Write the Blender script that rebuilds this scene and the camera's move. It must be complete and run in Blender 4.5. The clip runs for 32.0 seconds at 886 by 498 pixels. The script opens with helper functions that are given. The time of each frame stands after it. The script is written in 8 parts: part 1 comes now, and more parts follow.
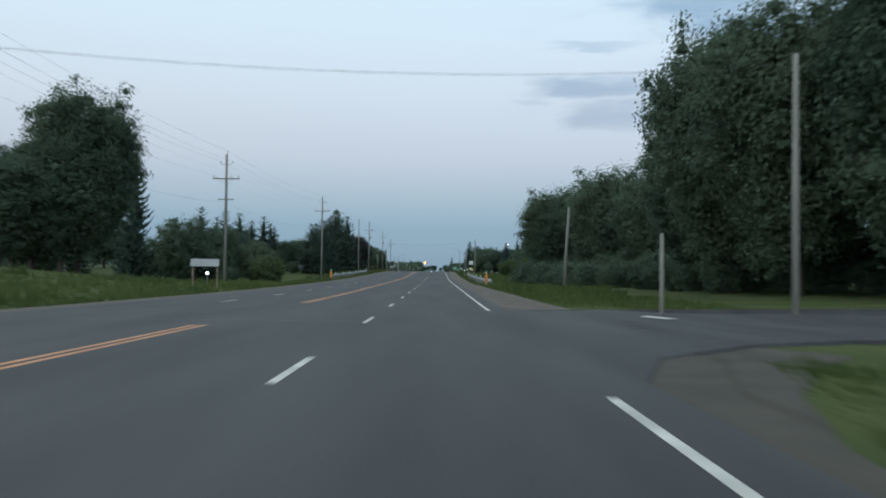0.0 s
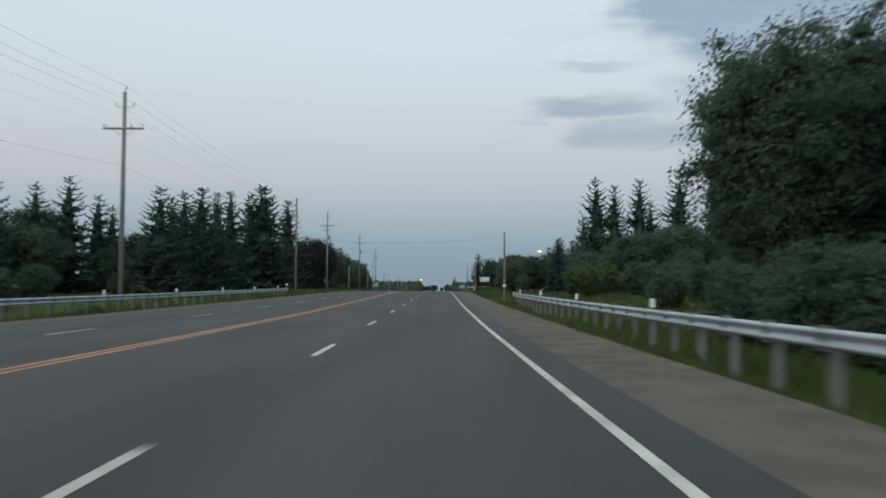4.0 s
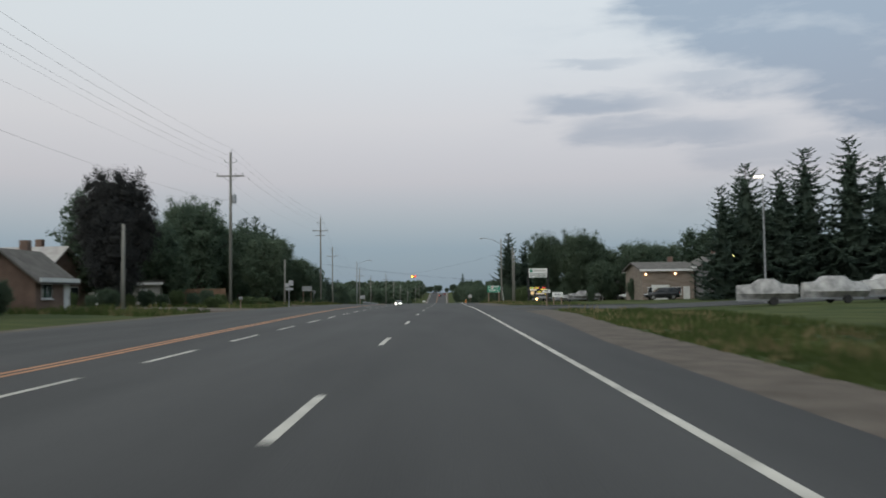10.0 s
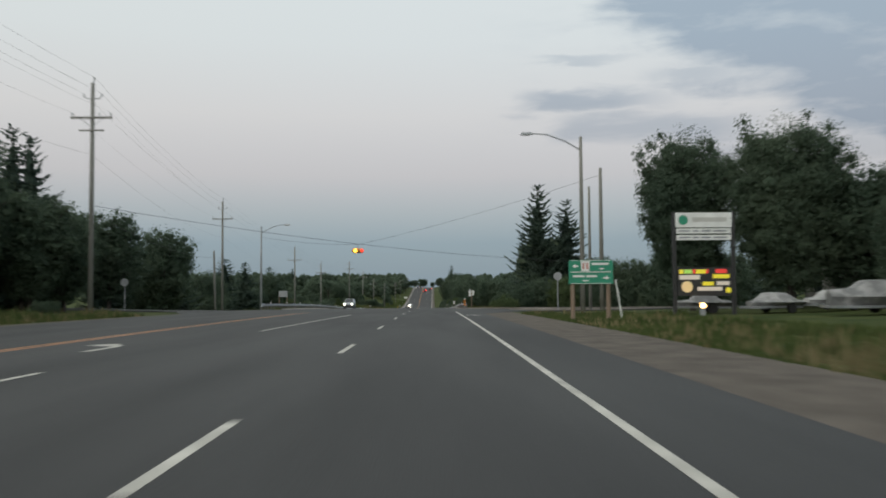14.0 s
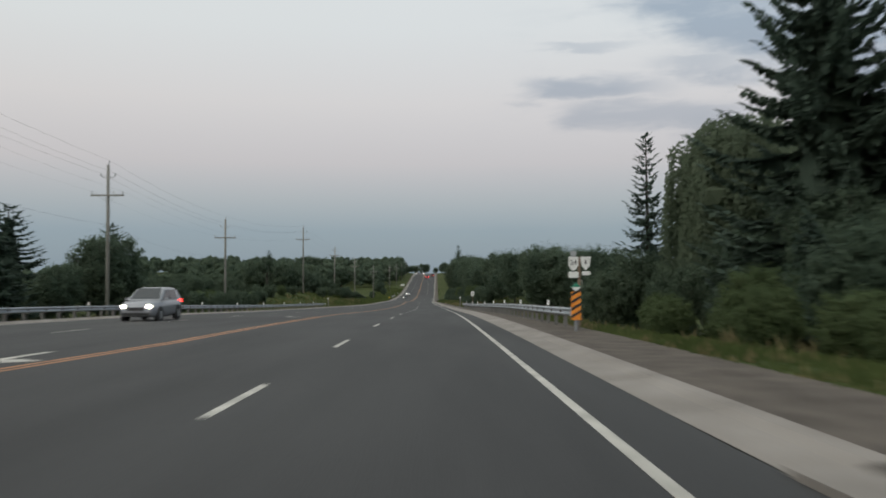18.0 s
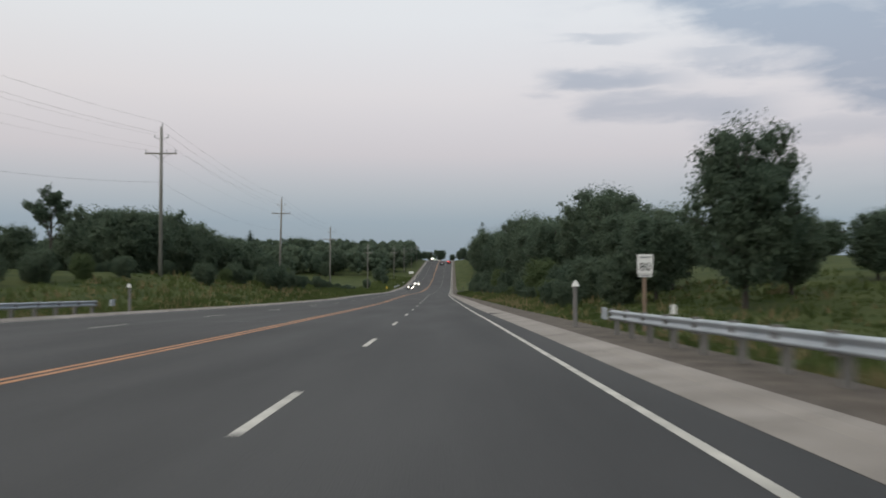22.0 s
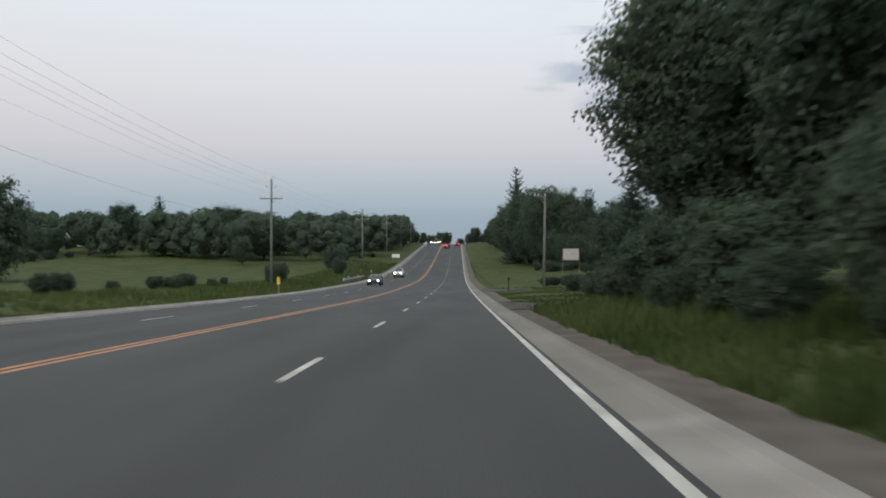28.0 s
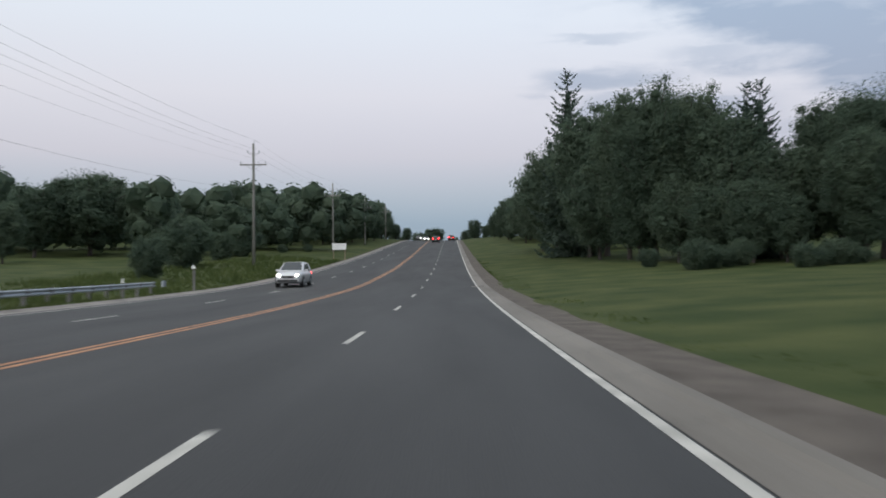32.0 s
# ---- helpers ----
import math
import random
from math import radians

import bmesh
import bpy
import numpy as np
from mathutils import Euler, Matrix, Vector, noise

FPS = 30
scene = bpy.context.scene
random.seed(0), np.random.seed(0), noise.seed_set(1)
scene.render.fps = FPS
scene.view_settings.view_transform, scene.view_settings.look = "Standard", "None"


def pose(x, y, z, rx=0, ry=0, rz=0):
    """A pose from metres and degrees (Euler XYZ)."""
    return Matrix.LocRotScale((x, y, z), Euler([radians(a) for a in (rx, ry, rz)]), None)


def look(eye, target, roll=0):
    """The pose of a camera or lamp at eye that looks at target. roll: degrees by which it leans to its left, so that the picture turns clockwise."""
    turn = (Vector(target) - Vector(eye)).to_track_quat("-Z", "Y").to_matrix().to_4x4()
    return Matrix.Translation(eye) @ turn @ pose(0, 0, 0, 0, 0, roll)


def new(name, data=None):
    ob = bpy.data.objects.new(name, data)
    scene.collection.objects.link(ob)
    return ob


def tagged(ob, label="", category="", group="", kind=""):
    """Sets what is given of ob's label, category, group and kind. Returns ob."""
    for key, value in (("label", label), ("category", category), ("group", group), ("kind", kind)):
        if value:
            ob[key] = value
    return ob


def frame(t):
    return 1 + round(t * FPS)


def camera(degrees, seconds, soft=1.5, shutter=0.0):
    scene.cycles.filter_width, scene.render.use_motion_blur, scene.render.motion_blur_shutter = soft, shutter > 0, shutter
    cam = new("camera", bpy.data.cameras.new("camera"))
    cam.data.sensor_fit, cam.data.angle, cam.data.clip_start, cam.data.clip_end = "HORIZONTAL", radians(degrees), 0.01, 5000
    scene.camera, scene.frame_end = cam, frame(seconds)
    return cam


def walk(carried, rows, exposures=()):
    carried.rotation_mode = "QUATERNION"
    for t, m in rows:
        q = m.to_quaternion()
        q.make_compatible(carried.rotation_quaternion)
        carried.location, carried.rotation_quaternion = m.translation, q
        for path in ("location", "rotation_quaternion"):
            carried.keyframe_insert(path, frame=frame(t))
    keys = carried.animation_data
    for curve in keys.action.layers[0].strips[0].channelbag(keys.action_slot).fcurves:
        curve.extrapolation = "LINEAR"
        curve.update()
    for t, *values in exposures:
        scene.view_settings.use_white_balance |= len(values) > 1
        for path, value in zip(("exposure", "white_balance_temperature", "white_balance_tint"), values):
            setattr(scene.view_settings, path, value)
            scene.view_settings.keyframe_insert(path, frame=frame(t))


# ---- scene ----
cam = camera(56.0, 32.0, soft=1.8, shutter=0.5)
PATH = [
    (0.0, pose(-0.000, 0.000, 1.220, 91.468, -0.659, -0.263)),
    (0.5, pose(0.051, 12.503, 1.120, 91.608, -0.590, -0.208)),
    (1.0, pose(0.093, 24.955, 1.034, 91.708, -0.521, -0.156)),
    (1.5, pose(0.125, 37.355, 0.953, 91.911, -0.462, -0.130)),
    (2.0, pose(0.147, 49.716, 0.894, 92.135, -0.409, -0.145)),
    (2.5, pose(0.162, 62.073, 0.856, 92.375, -0.376, -0.226)),
    (3.0, pose(0.162, 74.481, 0.837, 92.576, -0.337, -0.255)),
    (3.5, pose(0.150, 86.943, 0.838, 92.740, -0.289, -0.237)),
    (4.0, pose(0.127, 99.459, 0.861, 92.866, -0.227, -0.180)),
    (4.5, pose(0.094, 112.030, 0.907, 92.955, -0.145, -0.088)),
    (5.0, pose(0.053, 124.659, 0.979, 93.007, -0.036, 0.031)),
    (5.5, pose(-0.006, 137.341, 1.076, 93.040, 0.042, 0.163)),
    (6.0, pose(-0.088, 150.071, 1.191, 93.111, 0.092, 0.250)),
    (6.5, pose(-0.182, 162.822, 1.314, 93.142, 0.166, 0.290)),
    (7.0, pose(-0.264, 175.581, 1.451, 93.134, 0.300, 0.305)),
    (7.5, pose(-0.336, 188.215, 1.605, 93.098, 0.437, 0.305)),
    (8.0, pose(-0.397, 200.764, 1.748, 93.073, 0.454, 0.340)),
    (8.5, pose(-0.445, 213.285, 1.843, 92.975, 0.452, 0.303)),
    (9.0, pose(-0.478, 225.746, 1.912, 92.951, 0.482, 0.263)),
    (9.5, pose(-0.495, 238.156, 1.963, 92.912, 0.552, 0.181)),
    (10.0, pose(-0.497, 250.511, 1.995, 92.854, 0.643, 0.116)),
    (10.5, pose(-0.486, 262.794, 2.011, 92.811, 0.732, 0.069)),
    (11.0, pose(-0.462, 274.990, 2.008, 92.691, 0.788, -0.030)),
    (11.5, pose(-0.426, 287.097, 1.989, 92.630, 0.805, -0.179)),
    (12.0, pose(-0.383, 299.171, 1.951, 92.598, 0.782, -0.355)),
    (12.5, pose(-0.307, 311.309, 1.875, 92.574, 0.715, -0.501)),
    (13.0, pose(-0.186, 323.588, 1.787, 92.565, 0.618, -0.633)),
    (13.5, pose(-0.071, 336.033, 1.664, 92.552, 0.495, -0.754)),
    (14.0, pose(0.024, 348.654, 1.558, 92.505, 0.371, -0.838)),
    (14.5, pose(0.102, 361.381, 1.448, 92.377, 0.261, -0.880)),
    (15.0, pose(0.176, 374.033, 1.315, 92.269, 0.197, -0.944)),
    (15.5, pose(0.247, 386.611, 1.160, 92.175, 0.168, -1.003)),
    (16.0, pose(0.314, 399.113, 0.983, 92.088, 0.161, -1.030)),
    (16.5, pose(0.378, 411.539, 0.783, 92.004, 0.162, -0.998)),
    (17.0, pose(0.437, 423.889, 0.560, 91.917, 0.157, -0.880)),
    (17.5, pose(0.492, 436.199, 0.311, 91.821, 0.180, -0.753)),
    (18.0, pose(0.537, 448.479, 0.036, 91.658, 0.250, -0.603)),
    (18.5, pose(0.568, 460.722, -0.253, 91.556, 0.314, -0.501)),
    (19.0, pose(0.583, 472.929, -0.549, 91.458, 0.344, -0.383)),
    (19.5, pose(0.588, 485.082, -0.860, 91.360, 0.387, -0.267)),
    (20.0, pose(0.553, 497.147, -1.241, 91.245, 0.420, -0.106)),
    (20.5, pose(0.478, 509.126, -1.677, 91.173, 0.389, 0.039)),
    (21.0, pose(0.354, 521.129, -2.128, 91.130, 0.248, 0.244)),
    (21.5, pose(0.195, 533.123, -2.582, 91.094, 0.050, 0.386)),
    (22.0, pose(0.011, 545.085, -3.023, 91.083, -0.116, 0.490)),
    (22.5, pose(-0.189, 557.024, -3.432, 91.012, -0.214, 0.549)),
    (23.0, pose(-0.399, 568.964, -3.782, 90.941, -0.311, 0.562)),
    (23.5, pose(-0.595, 580.857, -4.146, 90.862, -0.467, 0.576)),
    (24.0, pose(-0.794, 592.846, -4.543, 90.820, -0.601, 0.646)),
    (24.5, pose(-0.964, 604.869, -4.897, 90.716, -0.597, 0.628)),
    (25.0, pose(-1.121, 616.979, -5.221, 90.714, -0.540, 0.685)),
    (25.5, pose(-1.251, 629.131, -5.540, 90.660, -0.431, 0.700)),
    (26.0, pose(-1.356, 641.322, -5.856, 90.621, -0.294, 0.735)),
    (26.5, pose(-1.436, 653.552, -6.169, 90.599, -0.150, 0.778)),
    (27.0, pose(-1.490, 665.819, -6.480, 90.594, -0.023, 0.815)),
    (27.5, pose(-1.521, 678.121, -6.790, 90.608, 0.066, 0.832)),
    (28.0, pose(-1.529, 690.457, -7.099, 90.642, 0.097, 0.818)),
    (28.5, pose(-1.535, 702.802, -7.406, 90.651, 0.105, 0.788)),
    (29.0, pose(-1.541, 715.165, -7.753, 90.664, 0.094, 0.741)),
    (29.5, pose(-1.550, 727.542, -8.094, 90.716, 0.096, 0.653)),
    (30.0, pose(-1.563, 739.953, -8.407, 90.791, 0.093, 0.580)),
    (30.5, pose(-1.570, 752.350, -8.687, 90.804, 0.122, 0.512)),
    (31.0, pose(-1.566, 764.706, -8.929, 90.923, 0.198, 0.435)),
    (31.5, pose(-1.553, 777.037, -9.147, 91.017, 0.341, 0.388)),
    (32.0, pose(-1.530, 789.328, -9.323, 91.182, 0.491, 0.349)),
]
EXPOSURES = [
    (0.0, 0.25, 5637, -2.0),
    (1.0, 0.22, 6246, -0.3),
    (2.0, 0.15, 6025, -1.9),
    (5.0, 0.08, 6382, 3.1),
    (6.0, 0.08, 6641, 7.5),
    (9.0, 0.08, 6343, 4.1),
    (11.0, 0.08, 6598, 6.5),
    (13.0, 0.08, 6722, 5.5),
    (14.0, 0.08, 6637, 3.3),
    (17.0, 0.08, 6806, 5.5),
    (18.0, 0.08, 6722, 5.5),
    (19.0, 0.08, 6127, 2.6),
    (20.0, 0.10, 6431, 6.3),
    (22.0, 0.20, 6683, 8.6),
    (23.0, 0.20, 6848, 10.7),
    (25.0, 0.26, 6475, 7.4),
    (28.0, 0.28, 6431, 6.3),
    (29.0, 0.20, 5725, -1.7),
    (30.0, 0.26, 6309, 7.2),
    (31.0, 0.25, 6564, 11.6),
    (32.0, 0.27, 6232, 9.1),
]
walk(cam, PATH, EXPOSURES)

# ---------------------------------------------------------------- light
world = bpy.data.worlds.new("dusk_sky")
scene.world = world
world.use_nodes = True
wt = world.node_tree
wt.nodes.clear()


def wn(kind, **kw):
    n = wt.nodes.new(kind)
    for k, v in kw.items():
        n.inputs[k].default_value = v
    return n


def wl(a, b):
    wt.links.new(a, b)


sky = wt.nodes.new("ShaderNodeTexSky")
sky.sky_type = "NISHITA"
sky.sun_disc = False
sky.sun_elevation = radians(2)
sky.ozone_density = 5.0
sky.dust_density = 0.3
sky.sun_rotation = radians(-158)
coord = wt.nodes.new("ShaderNodeTexCoord")
sep = wt.nodes.new("ShaderNodeSeparateXYZ")
wl(coord.outputs["Generated"], sep.inputs[0])
# high thin haze, bluish at the skyline, paler and faintly pink above
ramp = wt.nodes.new("ShaderNodeValToRGB")
cr = ramp.color_ramp
cr.elements[0].position, cr.elements[0].color = 0.0, (0.215, 0.28, 0.35, 1)
cr.elements[1].position, cr.elements[1].color = 1.0, (0.90, 0.93, 0.92, 1)
for pos, col in ((0.05, (0.265, 0.318, 0.385, 1)), (0.085, (0.375, 0.39, 0.425, 1)), (0.13, (0.515, 0.475, 0.485, 1)), (0.2, (0.612, 0.575, 0.57, 1)), (0.28, (0.645, 0.65, 0.655, 1)), (0.36, (0.66, 0.68, 0.69, 1)), (0.55, (0.80, 0.83, 0.83, 1))):
    e = cr.elements.new(pos)
    e.color = col
wl(sep.outputs["Z"], ramp.inputs[0])


def wmath(op, a, b=None, c=None):
    n = wt.nodes.new("ShaderNodeMath")
    n.operation = op
    for i, v in enumerate((a, b, c)):
        if v is None:
            continue
        if isinstance(v, (int, float)):
            n.inputs[i].default_value = v
        else:
            wl(v, n.inputs[i])
    return n.outputs[0]


def wstep(v, lo, hi, to=1.0):
    n = wt.nodes.new("ShaderNodeMapRange")
    n.interpolation_type = "SMOOTHSTEP"
    n.inputs["From Min"].default_value, n.inputs["From Max"].default_value, n.inputs["To Max"].default_value = lo, hi, to
    wl(v, n.inputs[0])
    return n.outputs[0]


def wnoise(scale, detail, loc):
    mp = wt.nodes.new("ShaderNodeMapping")
    mp.inputs["Scale"].default_value = scale
    mp.inputs["Location"].default_value = loc
    wl(coord.outputs["Generated"], mp.inputs[0])
    n = wn("ShaderNodeTexNoise", Scale=1.0, Detail=detail, Roughness=0.55, Distortion=0.35)
    wl(mp.outputs[0], n.inputs["Vector"])
    return wmath("SUBTRACT", n.outputs["Fac"], 0.5)


X, Z = sep.outputs["X"], sep.outputs["Z"]
broad = wnoise((6.0, 1.0, 13.0), 10.0, (0.3, 0.0, 0.8))
fine = wnoise((14.0, 2.0, 62.0), 9.0, (2.0, 0.0, 0.0))
patch = wnoise((9.0, 1.0, 26.0), 8.0, (5.4, 0.0, 1.3))
# the grey bank that covers one side of the sky, ragged below and steep towards the middle
edge = wmath("ADD", wmath("MULTIPLY_ADD", X, 0.46, Z), wmath("MULTIPLY_ADD", fine, 0.05, wmath("MULTIPLY", broad, 0.12)))
side = wmath("MULTIPLY_ADD", fine, 0.06, wmath("MULTIPLY_ADD", broad, 0.10, X))
bank = wmath("MULTIPLY", wstep(edge, 0.352, 0.408), wstep(side, 0.168, 0.236))
thick = wmath("MAXIMUM", wmath("MULTIPLY_ADD", fine, 0.5, wmath("MULTIPLY_ADD", patch, 1.8, 0.98)), 0.3)
# long thin streaks of cloud below it
streaks = None
for z0, half, xa, xb, amount in ((0.212, 0.014, 0.085, 0.30, 0.75), (0.181, 0.016, 0.125, 0.40, 0.58), (0.236, 0.011, 0.23, 0.40, 0.5), (0.259, 0.006, 0.10, 0.27, 0.42), (0.152, 0.014, 0.26, 0.56, 0.30), (0.292, 0.006, 0.13, 0.23, 0.2)):
    d = wmath("DIVIDE", wmath("SUBTRACT", wmath("MULTIPLY_ADD", X, 0.02, wmath("MULTIPLY_ADD", fine, 0.035, wmath("MULTIPLY_ADD", broad, 0.02, Z))), z0 + 0.004), half)
    d2 = wmath("MULTIPLY", d, d)
    g = wmath("POWER", 2.718, wmath("MULTIPLY", wmath("MULTIPLY", d2, wmath("ADD", d2, 0.4)), -0.8))
    across = wmath("MULTIPLY", wstep(wmath("MULTIPLY_ADD", fine, 0.08, X), xa, xa + 0.055), wmath("SUBTRACT", 1.0, wstep(X, xb - 0.10, xb)))
    g = wmath("MULTIPLY", wmath("MULTIPLY", g, across), amount)
    streaks = g if streaks is None else wmath("MAXIMUM", streaks, g)
veil = wmath("MULTIPLY", wstep(wmath("MULTIPLY_ADD", fine, 0.5, broad), -0.05, 0.35, 0.16), wstep(X, 0.0, 0.2))
cover = wmath("MINIMUM", wmath("ADD", wmath("MAXIMUM", wmath("MULTIPLY", bank, thick), streaks), veil), 0.95)
cmix = wt.nodes.new("ShaderNodeMix")
cmix.data_type = "RGBA"
wl(cover, cmix.inputs["Factor"])
wl(ramp.outputs[0], cmix.inputs["A"])
grey = wt.nodes.new("ShaderNodeMix")
grey.data_type, grey.blend_type = "RGBA", "MULTIPLY"
grey.inputs["Factor"].default_value = 1.0
grey.inputs["B"].default_value = (0.50, 0.565, 0.645, 1)
wl(ramp.outputs[0], grey.inputs["A"])
wl(grey.outputs["Result"], cmix.inputs["B"])
bg_sky = wn("ShaderNodeBackground", Strength=0.05)
wl(sky.outputs[0], bg_sky.inputs["Color"])
bg_cloud = wn("ShaderNodeBackground", Strength=1.0)
wl(cmix.outputs["Result"], bg_cloud.inputs["Color"])
both = wt.nodes.new("ShaderNodeAddShader")
wl(bg_sky.outputs[0], both.inputs[0])
wl(bg_cloud.outputs[0], both.inputs[1])
wout = wt.nodes.new("ShaderNodeOutputWorld")
wl(both.outputs[0], wout.inputs["Surface"])

sun = new("sun", bpy.data.lights.new("sun", "SUN"))
sun.data.energy, sun.data.angle, sun.data.color = 1.45, radians(110), (1.0, 0.95, 0.90)
sun.matrix_world = look((-40, -100, 42), (0, 0, 0))

# ---------------------------------------------------------------- materials


def material(name, rough=0.8, metal=0.0):
    m = bpy.data.materials.new(name)
    m.use_nodes = True
    b = m.node_tree.nodes["Principled BSDF"]
    b.inputs["Roughness"].default_value, b.inputs["Metallic"].default_value = rough, metal
    return m, m.node_tree, b


def mottled(name, a, b, scale=3.0, fine=40.0, rough=0.8, metal=0.0, bump=0.3, by_object=0.0, islands=0.0, stretch=None, spec=None, leafy=0.0):
    """Two colours mixed by a coarse and a fine noise, with fine relief."""
    m, nt, bs = material(name, rough, metal)
    N, L = nt.nodes, nt.links.new
    tc = N.new("ShaderNodeTexCoord")
    src = tc.outputs["Object"]
    if stretch:
        mpn = N.new("ShaderNodeMapping")
        mpn.inputs["Scale"].default_value = stretch
        L(src, mpn.inputs[0])
        src = mpn.outputs[0]
    n1, n2 = N.new("ShaderNodeTexNoise"), N.new("ShaderNodeTexNoise")
    n1.inputs["Scale"].default_value, n1.inputs["Detail"].default_value = scale, 5
    n2.inputs["Scale"].default_value, n2.inputs["Detail"].default_value = fine, 3
    L(src, n1.inputs["Vector"])
    L(src, n2.inputs["Vector"])
    mx = N.new("ShaderNodeMath")
    mx.operation = "MULTIPLY_ADD"
    mx.inputs[1].default_value = 0.45
    L(n2.outputs["Fac"], mx.inputs[0])
    mr = N.new("ShaderNodeMapRange")
    mr.inputs["From Min"].default_value, mr.inputs["From Max"].default_value = 0.3, 0.7
    mr.inputs["To Min"].default_value, mr.inputs["To Max"].default_value = -0.22, 0.78
    L(n1.outputs["Fac"], mr.inputs[0])
    L(mr.outputs[0], mx.inputs[2])
    fac = mx.outputs[0]
    for amount, node, out in ((by_object, "ShaderNodeObjectInfo", "Random"), (islands, "ShaderNodeNewGeometry", "Random Per Island")):
        if amount:
            oi = N.new(node)
            ma = N.new("ShaderNodeMath")
            ma.operation = "MULTIPLY_ADD"
            ma.inputs[1].default_value = amount
            L(oi.outputs[out], ma.inputs[0])
            L(fac, ma.inputs[2])
            sb = N.new("ShaderNodeMath")
            sb.operation = "SUBTRACT"
            sb.inputs[1].default_value = amount * 0.5
            L(ma.outputs[0], sb.inputs[0])
            fac = sb.outputs[0]
    mix = N.new("ShaderNodeMix")
    mix.data_type, mix.clamp_factor = "RGBA", True
    mix.inputs["A"].default_value, mix.inputs["B"].default_value = (*a, 1), (*b, 1)
    L(fac, mix.inputs["Factor"])
    L(mix.outputs["Result"], bs.inputs["Base Color"])
    if bump:
        bp = N.new("ShaderNodeBump")
        bp.inputs["Strength"].default_value, bp.inputs["Distance"].default_value = bump, 0.02
        L(n2.outputs["Fac"], bp.inputs["Height"])
        L(bp.outputs[0], bs.inputs["Normal"])
    if spec is not None:
        bs.inputs["Specular IOR Level"].default_value = spec
    if leafy:
        # thin leaves let part of the light through
        tr, ms = N.new("ShaderNodeBsdfTranslucent"), N.new("ShaderNodeMixShader")
        ms.inputs["Fac"].default_value = leafy
        L(mix.outputs["Result"], tr.inputs["Color"])
        L(bs.outputs[0], ms.inputs[1])
        L(tr.outputs[0], ms.inputs[2])
        L(ms.outputs[0], N["Material Output"].inputs["Surface"])
    return m


def glowing(name, col, strength):
    m, nt, b = material(name, 0.4)
    b.inputs["Base Color"].default_value = (*col, 1)
    b.inputs["Emission Color"].default_value = (*col, 1)
    b.inputs["Emission Strength"].default_value = strength
    return m


ASPHALT = mottled("asphalt", (0.0215, 0.0213, 0.0218), (0.0475, 0.0467, 0.0472), 0.55, 60, 0.8, bump=0.35, spec=0.4, stretch=(1.0, 0.12, 1.0))
GRAVEL = mottled("gravel", (0.077, 0.065, 0.055), (0.136, 0.115, 0.098), 1.3, 60, 0.95, bump=0.5, spec=0.2)
CONCRETE = mottled("concrete", (0.188, 0.165, 0.145), (0.288, 0.258, 0.232), 0.7, 25, 0.9, bump=0.25)
GRASS = mottled("grass_ground", (0.030, 0.046, 0.014), (0.074, 0.084, 0.030), 0.3, 7, 0.95, bump=0.8, spec=0.1)
WHITE_PAINT = mottled("road_paint_white", (0.29, 0.275, 0.245), (0.58, 0.55, 0.495), 2.0, 30, 0.7, bump=0.15)
YELLOW_PAINT = mottled("road_paint_yellow", (0.28, 0.125, 0.055), (0.50, 0.235, 0.10), 1.5, 30, 0.7, bump=0.15)
BARK = mottled("bark", (0.035, 0.030, 0.026), (0.075, 0.065, 0.055), 2.0, 14, 0.95, bump=0.9, stretch=(1, 1, 0.2))
POLE_WOOD = mottled("weathered_pole_wood", (0.15, 0.147, 0.13), (0.26, 0.25, 0.225), 1.2, 12, 0.9, bump=0.5, stretch=(3, 3, 0.15), by_object=0.5)
LEAF = mottled("leaf_green", (0.072, 0.106, 0.074), (0.116, 0.152, 0.100), 0.25, 3, 0.75, bump=0.0, by_object=0.5, islands=0.5, spec=0.15, leafy=0.5)
LEAF_PALE = mottled("leaf_grey_green", (0.098, 0.128, 0.084), (0.140, 0.172, 0.112), 0.25, 3, 0.75, bump=0.0, islands=0.4, spec=0.15, leafy=0.5)
LEAF_DARK = mottled("leaf_dark_maroon", (0.032, 0.034, 0.035), (0.056, 0.056, 0.052), 0.25, 3, 0.75, bump=0.0, by_object=0.3, islands=0.5, spec=0.15, leafy=0.35)
LEAF_BRIGHT = mottled("leaf_yellow_green", (0.080, 0.114, 0.052), (0.122, 0.158, 0.074), 0.3, 3, 0.75, bump=0.0, by_object=0.4, islands=0.5, spec=0.15, leafy=0.5)
NEEDLE = mottled("needle_green", (0.060, 0.090, 0.074), (0.096, 0.130, 0.098), 0.4, 4, 0.8, bump=0.0, by_object=0.5, islands=0.5, spec=0.12, leafy=0.35)
NEEDLE_BLUE = mottled("needle_blue", (0.055, 0.085, 0.088), (0.09, 0.125, 0.125), 0.4, 4, 0.8, bump=0.0, islands=0.5, spec=0.12, leafy=0.35)
GALV = mottled("galvanised_steel", (0.30, 0.33, 0.36), (0.43, 0.46, 0.49), 0.8, 20, 0.5, metal=0.35, bump=0.06)

